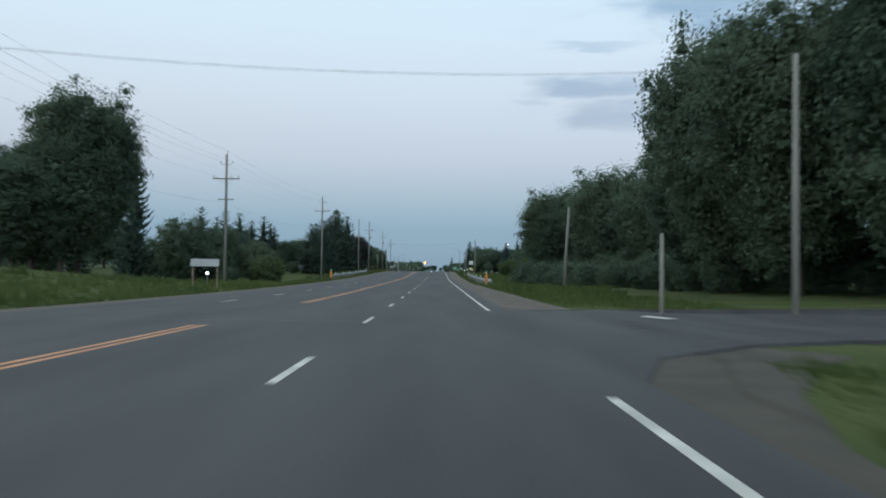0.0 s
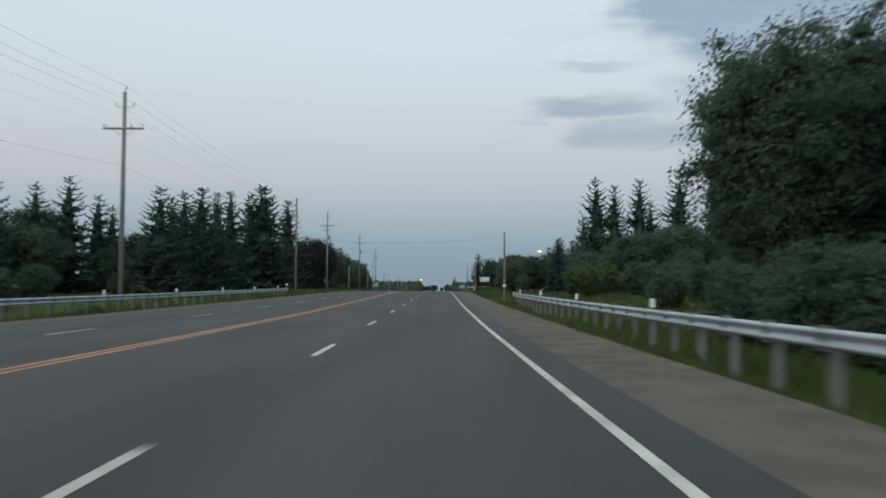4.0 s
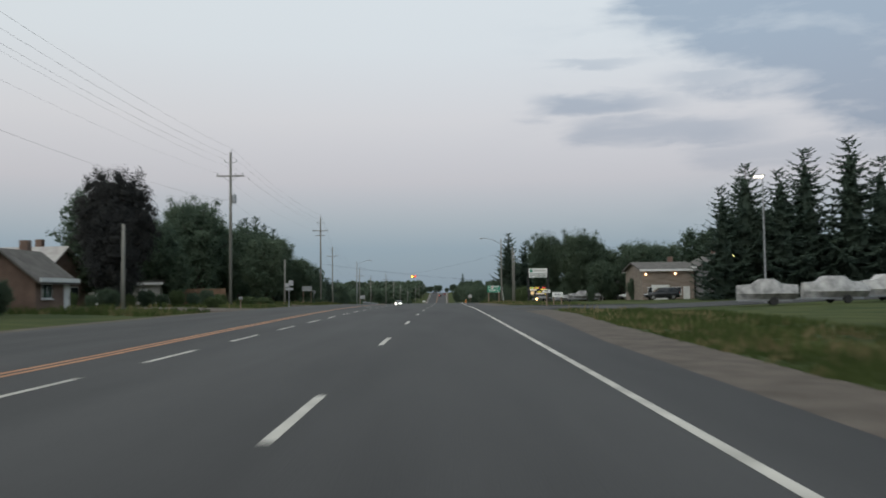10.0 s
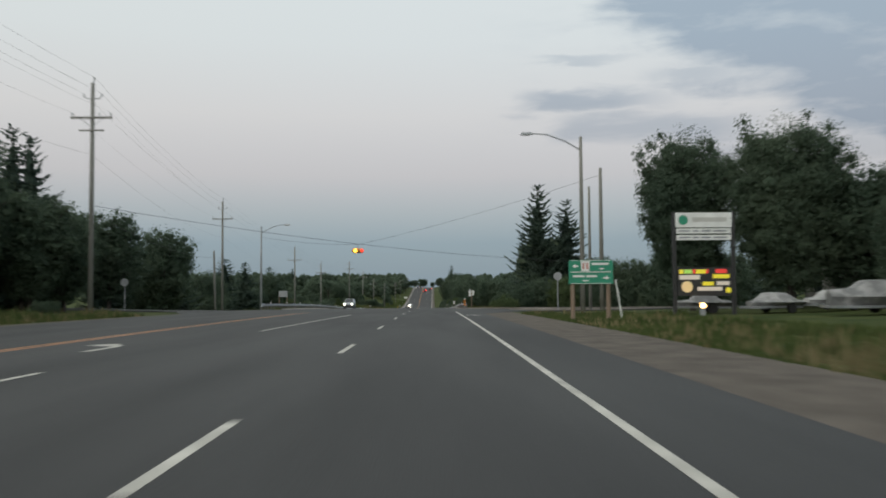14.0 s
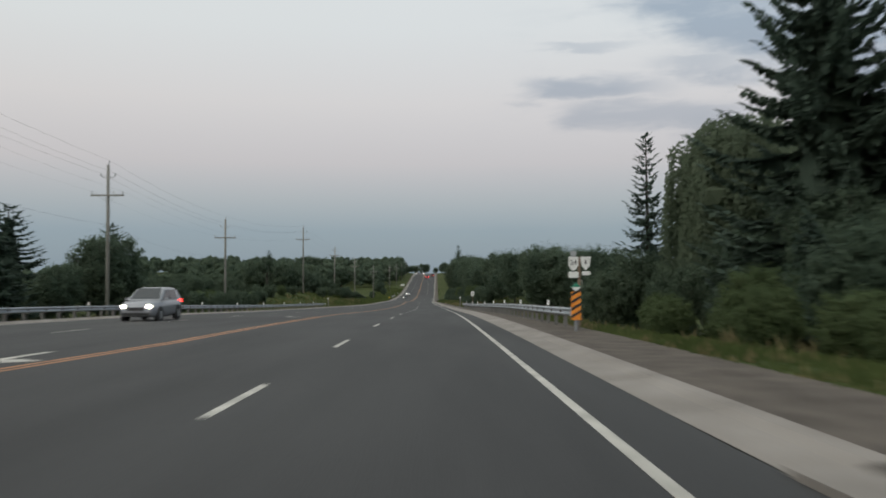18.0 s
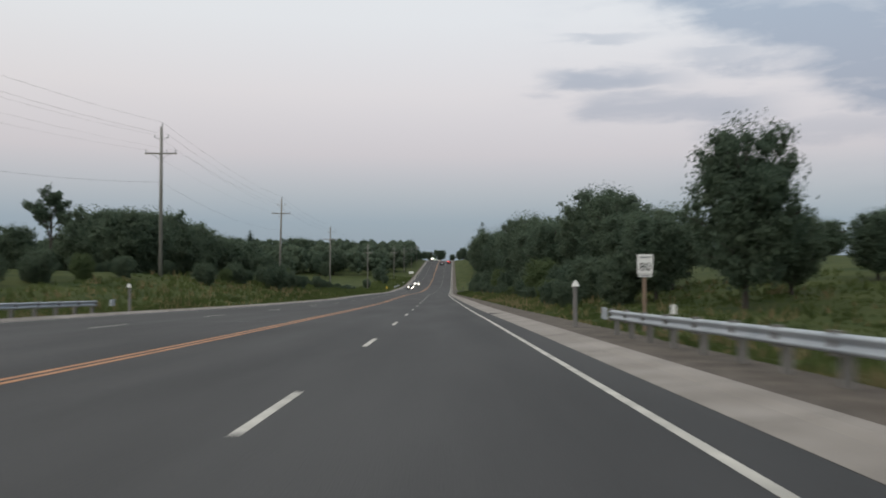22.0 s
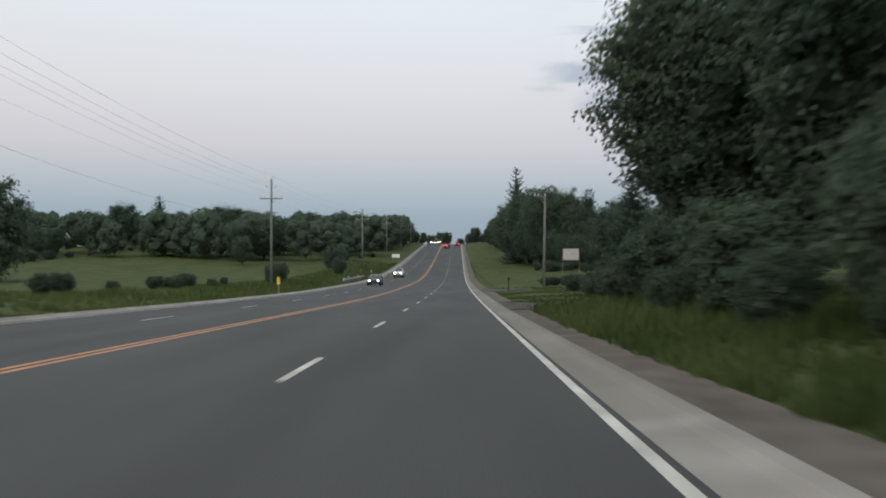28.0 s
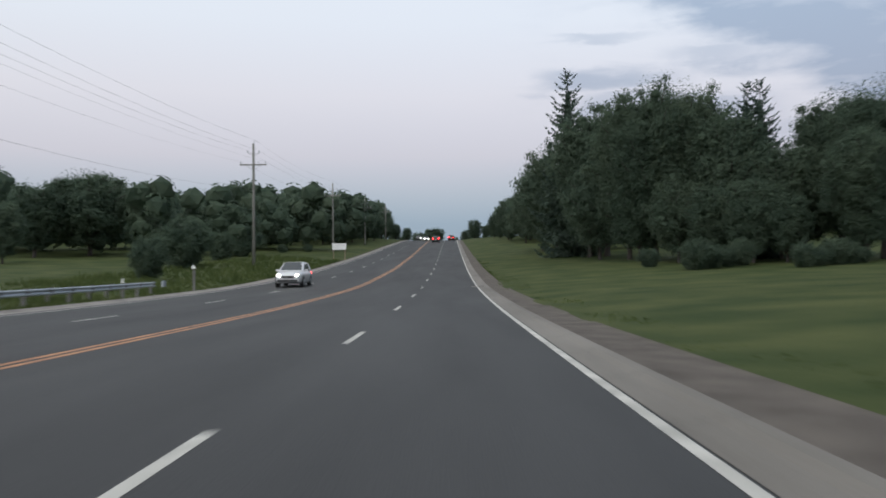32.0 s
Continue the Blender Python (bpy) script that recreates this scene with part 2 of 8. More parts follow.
# ---------------------------------------------------------------- plan: the road's line and profile
ROAD_Z_NEAR = ((-200, 1.2), (-60, 0.45), (0, 0), (20, -0.15), (40, -0.28), (60, -0.36), (80, -0.38), (100, -0.36), (120, -0.27), (140, -0.12), (160, 0.07), (180, 0.28), (200, 0.52), (220, 0.66), (240, 0.75), (260, 0.79), (280, 0.78), (300, 0.73), (320, 0.59), (340, 0.41), (360, 0.24), (380, 0.02), (400, -0.25), (420, -0.59))
ROAD_Z_FAR = ((440, -0.99), (460, -1.46), (480, -1.95), (500, -2.56), (520, -3.31), (540, -4.06), (560, -4.74), (580, -5.34), (600, -5.97), (620, -6.52), (640, -7.04), (660, -7.55), (680, -8.06), (700, -8.56), (720, -9.11), (740, -9.63), (760, -10.06), (780, -10.41), (800, -10.65), (820, -10.82), (845, -10.7), (880, -9.6), (920, -7.7), (960, -5.5), (1000, -3.4), (1040, -1.5), (1077, -0.4), (1120, -0.1), (1200, -0.6), (1500, -4), (3000, -6))
ROAD_Z = ROAD_Z_NEAR + ROAD_Z_FAR
ROAD_X = ((-200, 0.0), (300, 0.0), (473, 0.2), (560, 0.1), (620, -0.8), (690, -1.75), (789, -1.45), (900, -1.0), (1077, -0.4), (3000, -0.4))


def smooth_table(knots, y0, y1, half):
    ys = np.arange(y0, y1 + 1.0, 2.0)
    v = np.interp(ys, [k[0] for k in knots], [k[1] for k in knots])
    k = np.hanning(2 * half + 3)[1:-1]
    k /= k.sum()
    return ys, np.convolve(np.pad(v, half, mode="edge"), k, mode="valid")


RZ = smooth_table(ROAD_Z, -200, 3000, 8)
RX = smooth_table(ROAD_X, -200, 3000, 12)


def rz(y):
    return float(np.interp(y, *RZ))


def rx(y):
    return float(np.interp(y, *RX))


# lines across the road, metres from its reference line, along its length
def knots(*pairs):
    return lambda y: float(np.interp(y, [p[0] for p in pairs], [p[1] for p in pairs]))


EDGE_LINE = knots((0, 1.77), (30, 1.80), (60, 1.84), (90, 1.74), (125, 1.50), (150, 1.47), (185, 1.58), (228, 1.60), (280, 1.62), (303, 1.66), (320, 1.74), (345, 1.70), (473, 1.87), (497, 1.93), (528, 2.02), (545, 1.95), (569, 1.84), (622, 1.71), (640, 1.58), (690, 1.52), (745, 1.56), (800, 1.57))
DASH_LINE = knots((0, -1.84), (60, -2.05), (137, -2.13), (210, -1.97), (300, -1.94), (480, -1.93), (569, -1.90), (690, -1.93), (800, -1.97))
YELLOW_LINE = knots((0, -5.55), (15, -5.64), (62, -6.0), (75, -6.25), (110, -6.1), (135, -5.86), (180, -6.05), (200, -6.2), (240, -7.2), (266, -7.25), (291, -8.05), (320, -9.1), (345, -9.7), (410, -9.6), (470, -6.3), (533, -6.35), (569, -5.95), (627, -5.5), (690, -5.95), (750, -5.85), (800, -6.25))
LEFT_EDGE = knots((0, -12.3), (28, -13.0), (75, -13.1), (190, -13.2), (250, -14.0), (290, -15.2), (345, -17.6), (400, -18.0), (556, -18.2), (586, -16.4), (615, -13.8), (640, -12.4), (690, -12.9), (765, -13.6), (800, -14.6), (1000, -13.5))
ASPHALT_EDGE = knots((0, 2.45), (58, 2.55), (90, 2.4), (130, 2.12), (185, 2.14), (228, 2.5), (270, 3.2), (290, 4.3), (332, 4.1), (345, 3.6), (430, 3.3), (455, 2.70), (530, 2.74), (569, 2.6), (626, 2.22), (645, 2.10), (690, 1.66), (745, 1.66), (800, 1.66))

# ground height beside the road, relative to it: at 4, 12, 30 and 80 m past each road edge
LEFT_BANK = ((-100, 0.3, 1.2, 3.0, 4), (30, 0.3, 1.5, 3.2, 4), (70, 0.0, 0.6, 2.0, 3), (100, -0.3, -0.4, 0.0, 1), (130, -0.6, -2.0, -2.5, 0), (180, -0.3, -0.3, 0.2, 1),
             (300, 0.1, 0.2, 0.5, 1), (430, 0.0, 0.2, 0.5, 1), (480, -0.6, -2.5, -3.0, -2), (570, -0.5, -1.0, 0.0, 1.0), (620, 0.8, 2.6, 3.2, 2.4), (680, 0.9, 2.3, 2.6, 1.8), (740, 0.1, 0.2, 0.4, 0.8), (900, 0.2, 0.6, 1.0, 1.5), (1100, 0.5, 1, 1.5, 2))
RIGHT_BANK = ((-100, 0.0, 0.1, 0.5, 1), (90, -0.2, -0.2, 0.3, 1), (110, -0.8, -2.2, -2.5, -1), (150, -0.8, -1.8, -2.0, -0.5), (180, -0.3, -0.5, 0.0, 0.6), (420, -0.1, 0.0, 0.4, 1),
              (490, -0.6, -2.2, -3.0, -2), (560, -0.5, -1.0, -1.0, 1), (600, 0.5, 1.9, 3.6, 5.5), (680, 0.6, 2.2, 4.6, 6.5), (740, 0.1, 0.3, 0.8, 2), (900, 0.3, 0.9, 1.6, 3), (1100, 0.5, 1, 2, 4))


def bank(table, y, d):
    """Height past a road edge, d metres out."""
    col = [float(np.interp(y, [r[0] for r in table], [r[i] for r in table])) for i in (1, 2, 3, 4)]
    lip = -0.05 if col[0] > -0.45 else col[0] * 0.45
    return float(np.interp(d, (0, 1.0, 4, 12, 30, 80), (-0.03, lip, *col)))


SHOULDER = knots((-150, 3.3), (9, 3.3), (15, 5.0), (62, 4.75), (86, 4.3), (100, 3.85), (150, 3.8), (185, 3.9), (206, 4.1), (235, 4.3), (262, 4.4), (280, 5.2), (295, 6.2), (340, 6.1), (420, 5.5), (569, 5.3), (625, 4.85), (645, 4.5), (688, 3.5), (700, 3.05), (712, 2.9), (735, 3.1), (766, 3.4), (800, 3.3), (1000, 2.9))


def ground_z(x, y):
    u = x - rx(y)
    le, re = LEFT_EDGE(y), SHOULDER(y)
    if u > re:
        h = bank(RIGHT_BANK, y, u - re)
    elif u < le - 1.0:
        h = bank(LEFT_BANK, y, le - 1.0 - u)
    else:
        h = -0.12
    far = max(0.0, min(1.0, (abs(x) - 60) / 300))
    base = rz(y) * (1 - 0.35 * far)
    return base + h + (0.12 * noise.noise((x * 0.15, y * 0.15, 3)) if u > re + 0.5 or u < le - 1.5 else 0.0)


# ---------------------------------------------------------------- mesh helpers


class Builder:
    """Collects vertices and faces of one mesh."""

    def __init__(self):
        self.v, self.f = [], []

    def quad(self, a, b, c, d):
        n = len(self.v)
        self.v += [a, b, c, d]
        self.f.append((n, n + 1, n + 2, n + 3))

    def box(self, c, s, rz_=0.0, taper=1.0):
        n = len(self.v)
        ca, sa = math.cos(rz_), math.sin(rz_)
        for k in (-1, 1):
            w = taper if k > 0 else 1.0
            for i, j in ((-1, -1), (1, -1), (1, 1), (-1, 1)):
                x, y = i * s[0] / 2 * w, j * s[1] / 2 * w
                self.v.append((c[0] + x * ca - y * sa, c[1] + x * sa + y * ca, c[2] + k * s[2] / 2))
        self.f += [(n + 3, n + 2, n + 1, n), (n + 4, n + 5, n + 6, n + 7)] + [(n + i, n + (i + 1) % 4, n + 4 + (i + 1) % 4, n + 4 + i) for i in range(4)]
        return self

    def tube(self, pts, radii, sides=8, caps=True):
        pts = [Vector(p) for p in pts]
        n0 = len(self.v)
        for i, p in enumerate(pts):
            d = (pts[min(i + 1, len(pts) - 1)] - pts[max(i - 1, 0)]).normalized()
            u = d.cross(Vector((0, 0, 1)) if abs(d.z) < 0.95 else Vector((1, 0, 0))).normalized()
            w = d.cross(u)
            for k in range(sides):
                a = 2 * math.pi * k / sides
                self.v.append(tuple(p + (u * math.cos(a) + w * math.sin(a)) * radii[i]))
        for i in range(len(pts) - 1):
            for k in range(sides):
                a, b = n0 + i * sides + k, n0 + i * sides + (k + 1) % sides
                self.f.append((a, a + sides, b + sides, b))
        if caps:
            self.f.append(tuple(n0 + k for k in range(sides)))
            self.f.append(tuple(n0 + (len(pts) - 1) * sides + k for k in reversed(range(sides))))
        return self

    def prism(self, outline, y0, y1):
        """A closed outline of (x, z) pulled along y."""
        n, k = len(self.v), len(outline)
        self.v += [(x, y0, z) for x, z in outline] + [(x, y1, z) for x, z in outline]
        self.f += [tuple(range(n, n + k)), tuple(range(n + 2 * k - 1, n + k - 1, -1))]
        self.f += [(n + i, n + k + i, n + k + (i + 1) % k, n + (i + 1) % k) for i in range(k)]
        return self

    def mesh(self, name, mat, smooth=False):
        me = bpy.data.meshes.new(name)
        me.from_pydata(self.v, [], self.f)
        bmx = bmesh.new()
        bmx.from_mesh(me)
        bmesh.ops.recalc_face_normals(bmx, faces=bmx.faces)
        bmx.to_mesh(me)
        bmx.free()
        me.materials.append(mat)
        if smooth:
            me.polygons.foreach_set("use_smooth", [True] * len(me.polygons))
        return me

    def raw(self, name, mat, smooth=False):
        me = bpy.data.meshes.new(name)
        me.from_pydata(self.v, [], self.f)
        me.materials.append(mat)
        if smooth:
            me.polygons.foreach_set("use_smooth", [True] * len(me.polygons))
        return me


def thing(name, m, label, category, group="", kind=""):
    ob = new(name)
    ob.matrix_world = m
    ob.empty_display_size = 0.2
    return tagged(ob, label, category, group, kind)


def part(name, mesh, parent, label="", m=None):
    ob = new(name, mesh)
    ob.parent = parent
    if m is not None:
        ob.matrix_basis = m
    if label:
        ob["label"] = label
    return ob


def structure(name, mesh, label="", category=""):
    return tagged(new(name, mesh), label, category, kind="structure")


# ---------------------------------------------------------------- ground, road and its lines


def grid_mesh(name, xs, ys, zf, mat):
    v = [(x, y, zf(x, y)) for y in ys for x in xs]
    w = len(xs)
    f = [(j * w + i, j * w + i + 1, (j + 1) * w + i + 1, (j + 1) * w + i) for j in range(len(ys) - 1) for i in range(w - 1)]
    me = bpy.data.meshes.new(name)
    me.from_pydata(v, [], f)
    me.materials.append(mat)
    me.polygons.foreach_set("use_smooth", [True] * len(me.polygons))
    return me


GX = [-2500, -1200, -600, -350, -220, -150, -110, -85, -68] + list(range(-56, -20, 4)) + [x * 1.0 for x in range(-20, 12)] + list(range(12, 60, 4)) + [68, 85, 110, 150, 220, 350, 600, 1200, 2500]
GY = [-2500, -1500, -900, -550, -350, -240, -180] + list(range(-150, 1120, 5)) + [1130, 1160, 1200, 1260, 1350, 1500, 1700, 2000, 2500, 3000]
structure("ground", grid_mesh("ground", GX, GY, ground_z, GRASS), "rough green and straw-coloured grass ground", "grass")


def strip(name, left, right, y0, y1, up, mat, step=4.0, cols=1, crown=None):
    """A ribbon along the road between two cross positions."""
    n = max(2, int(round((y1 - y0) / step)) + 1)
    v, f = [], []
    for i in range(n):
        y = y0 + (y1 - y0) * i / (n - 1)
        a, b = (left(y) if callable(left) else left), (right(y) if callable(right) else right)
        for c in range(cols + 1):
            u = a + (b - a) * c / cols
            v.append((rx(y) + u, y, rz(y) + up))
    w = cols + 1
    f = [(j * w + c, j * w + c + 1, (j + 1) * w + c + 1, (j + 1) * w + c) for j in range(n - 1) for c in range(cols)]
    me = bpy.data.meshes.new(name)
    me.from_pydata(v, [], f)
    me.materials.append(mat)
    return me


road = structure("road", strip("road", LEFT_EDGE, ASPHALT_EDGE, -190, 1600, 0.0, ASPHALT, 5.0), "grey asphalt road with several lanes", "road")
structure("shoulder_right", strip("shoulder_right", ASPHALT_EDGE, lambda y: SHOULDER(y) + 0.3, 27, 1600, -0.03, GRAVEL, 4.0, 3), "brown gravel shoulder beside the asphalt", "shoulder")
structure("shoulder_left", strip("shoulder_left", lambda y: LEFT_EDGE(y) - 1.3, LEFT_EDGE, -190, 1600, -0.03, GRAVEL, 4.0, 2), "brown gravel shoulder beside the asphalt", "shoulder")


def line(name, at, width, y0, y1, mat, step=3.0):
    return part(name, strip(name, lambda y: at(y) - width / 2, lambda y: at(y) + width / 2, y0, y1, 0.004, mat, step), road)


line("edge_line", EDGE_LINE, 0.12, -20, 8.5, WHITE_PAINT)
line("edge_line", EDGE_LINE, 0.12, 30, 412, WHITE_PAINT)
line("edge_line", EDGE_LINE, 0.12, 448, 1300, WHITE_PAINT)
line("yellow_line", lambda y: YELLOW_LINE(y) - 0.125, 0.13, -20, 20, YELLOW_PAINT)
line("yellow_line", lambda y: YELLOW_LINE(y) + 0.125, 0.13, -20, 20, YELLOW_PAINT)
line("yellow_line", lambda y: YELLOW_LINE(y) - 0.125, 0.13, 36, 412, YELLOW_PAINT)
line("yellow_line", lambda y: YELLOW_LINE(y) + 0.125, 0.13, 36, 412, YELLOW_PAINT)
line("yellow_line", lambda y: YELLOW_LINE(y) - 0.125, 0.13, 452, 1300, YELLOW_PAINT)
line("yellow_line", lambda y: YELLOW_LINE(y) + 0.125, 0.13, 452, 1300, YELLOW_PAINT)
DASH_AT = (((-2, -14.6), (0, 9.4), (1, 21.5), (4, 56.2), (5, 68.6), (10, 125.6), (11, 137.3), (17, 209.5), (23, 281.2), (26, 317.4), (28, 341.5), (31, 378.2), (34, 416.5)),
           ((0, 456.8), (1, 467.6), (2, 480.0), (3, 492.1), (6, 527.8), (7, 540.8), (10, 575.0), (11, 586.3), (15, 631.3), (21, 700.5), (23, 723.7), (25, 746.1), (27, 770.0), (28, 781.4), (30, 804.1), (31, 817.0), (60, 1165.0)))
for stretch in DASH_AT:
    for k in range(stretch[0][0], stretch[-1][0] + 1):
        y = float(np.interp(k, [q[0] for q in stretch], [q[1] for q in stretch]))
        line("lane_dash", DASH_LINE, 0.12, y, y + 3, WHITE_PAINT, 1.5)

# ---------------------------------------------------------------- trees


def rand_dir(r):
    z, a = r.uniform(-1, 1), r.uniform(0, 2 * math.pi)
    s = math.sqrt(1 - z * z)
    return Vector((s * math.cos(a), s * math.sin(a), z))


def leaf(b, p, nrm, size, r):
    """One spray of leaves: a small pointed triangle."""
    u = nrm.cross(rand_dir(r))
    if u.length < 1e-3:
        return
    u.normalize()
    w = nrm.cross(u)
    l, s = size * r.uniform(0.7, 1.35), size * r.uniform(0.35, 0.6)
    n = len(b.v)
    b.v += [tuple(p - u * l * 0.4 - w * s), tuple(p + u * l * 0.8), tuple(p - u * l * 0.4 + w * s)]
    b.f.append((n, n + 1, n + 2))


ICO = {}


def lump(b, c, rad, r, squash=0.9, fine=1):
    """A rough inner mass of foliage."""
    if fine not in ICO:
        bmx = bmesh.new()
        bmesh.ops.create_icosphere(bmx, subdivisions=fine, radius=1.0)
        ICO[fine] = ([v.co.copy() for v in bmx.verts], [tuple(v.index for v in f.verts) for f in bmx.faces])
        bmx.free()
    n = len(b.v)
    o = Vector((r.uniform(0, 50), r.uniform(0, 50), r.uniform(0, 50)))
    for co in ICO[fine][0]:
        k = rad * (0.9 + 0.55 * noise.noise(co * 2.6 + o))
        b.v.append((c.x + co.x * k, c.y + co.y * k, c.z + co.z * k * squash))
    b.f += [tuple(n + i for i in f) for f in ICO[fine][1]]


def broadleaf(seed, height=10.0, spread=4.0, bare=0.1, boughs=36, leaves=20000, size=0.16, fill=0.74):
    """Trunk with limbs, and crown, of a broadleaf tree standing at the origin: leaf clusters along boughs, with gaps at the rim."""
    r = random.Random(seed)
    t, c = Builder(), Builder()
    lean = Vector((r.uniform(-0.4, 0.4), r.uniform(-0.4, 0.4), 0))
    top = height * 0.74
    t.tube([(0, 0, -0.6), (0.05, 0.02, 0.3), tuple(lean * 0.4 + Vector((0, 0, top * 0.45))), tuple(lean + Vector((0, 0, top)))],
           [height * 0.026, height * 0.019, height * 0.013, height * 0.004], 8)
    zc, half = height * (bare + 1) / 2, height * (1 - bare) / 2
    o = Vector((r.uniform(0, 90), r.uniform(0, 90), r.uniform(0, 90)))

    def rim(d):
        """The crown's reach in a direction, uneven."""
        k = 0.94 + 0.28 * noise.noise(d * 1.5 + o) + 0.18 * noise.noise(d * 3.9 + o)
        low = 1.0 - 0.25 * max(0.0, -d.z)
        return Vector((d.x * spread * k * low, d.y * spread * k * low, d.z * half * (1.0 + 0.12 * noise.noise(d * 2.6 + o))))

    clusters = []
    for i in range(boughs):
        z = -0.92 + 1.78 * (i + 0.5) / boughs
        a = i * 2.39996 + r.uniform(-0.3, 0.3)
        q = math.sqrt(max(0.02, 1 - z * z))
        d = Vector((math.cos(a) * q, math.sin(a) * q, z))
        tip = rim(d) * r.uniform(0.78, 0.93) + Vector((lean.x * 0.5, lean.y * 0.5, zc))
        k = min(0.95, max(0.12, (tip.z / height) * 0.72))
        s0 = Vector((lean.x * k, lean.y * k, top * k))
        mid = s0.lerp(tip, 0.55) + Vector((0, 0, 0.03 * height))
        t.tube([tuple(s0), tuple(mid), tuple(tip)], [height * 0.008, height * 0.0045, height * 0.001], 5, False)
        side = d.cross(Vector((0, 0, 1)))
        side = side.normalized() if side.length > 0.01 else Vector((1, 0, 0))
        for j in range(7):
            u = 0.42 + 0.54 * j / 6
            p = s0.lerp(mid, u * 2) if u < 0.5 else mid.lerp(tip, (u - 0.5) * 2)
            p = p + side * spread * r.uniform(-0.20, 0.20) * (1.15 - 0.5 * u) + Vector((0, 0, height * r.uniform(-0.035, 0.045)))
            if r.random() < 0.08:
                continue
            clusters.append((p, spread * r.uniform(0.11, 0.215) * (1.2 - 0.42 * u), u))
    # the close inner crown
    mid = Vector((lean.x * 0.5, lean.y * 0.5, zc))
    for k in range(16):
        lump(c, rim(rand_dir(r)) * r.uniform(0.1, 0.46) + mid, min(spread, half) * fill * r.uniform(0.26, 0.42), r, 0.9, 2)
    for i in range(boughs * 2):
        z = -0.95 + 1.88 * (i + 0.5) / (boughs * 2)
        a = i * 2.39996 + 1.0 + r.uniform(-0.25, 0.25)
        q = math.sqrt(max(0.02, 1 - z * z))
        p = rim(Vector((math.cos(a) * q, math.sin(a) * q, z))) * r.uniform(0.54, 0.73) + mid
        clusters.append((p, spread * r.uniform(0.13, 0.23) * 0.9, 0.6))
    for p, rad, u in clusters:
        if u < 0.8:
            lump(c, p, rad * 0.50, r, 0.75)
    total = sum(rad ** 1.6 for _, rad, _ in clusters)
    for p, rad, u in clusters:
        for _ in range(int(leaves * 0.80 * rad ** 1.6 / total)):
            d = rand_dir(r)
            q = p + Vector((d.x, d.y, d.z * 0.78)) * rad * (0.15 + (1.2 if u < 0.8 else 0.95) * r.random() ** 1.1)
            leaf(c, q, (d + rand_dir(r) * 0.8 + Vector((0, 0, 0.35))).normalized(), size, r)
    # twigs between the clusters
    for _ in range(int(leaves * 0.20)):
        d = rand_dir(r)
        k = 0.50 + 0.36 * r.random()
        if noise.noise(d * 4.5 + o) > -0.12 - 0.4 * (0.95 - k):
            leaf(c, rim(d) * k + mid, (d + rand_dir(r) * 0.8 + Vector((0, 0, 0.35))).normalized(), size, r)
    return t.raw("trunk", BARK, True), c


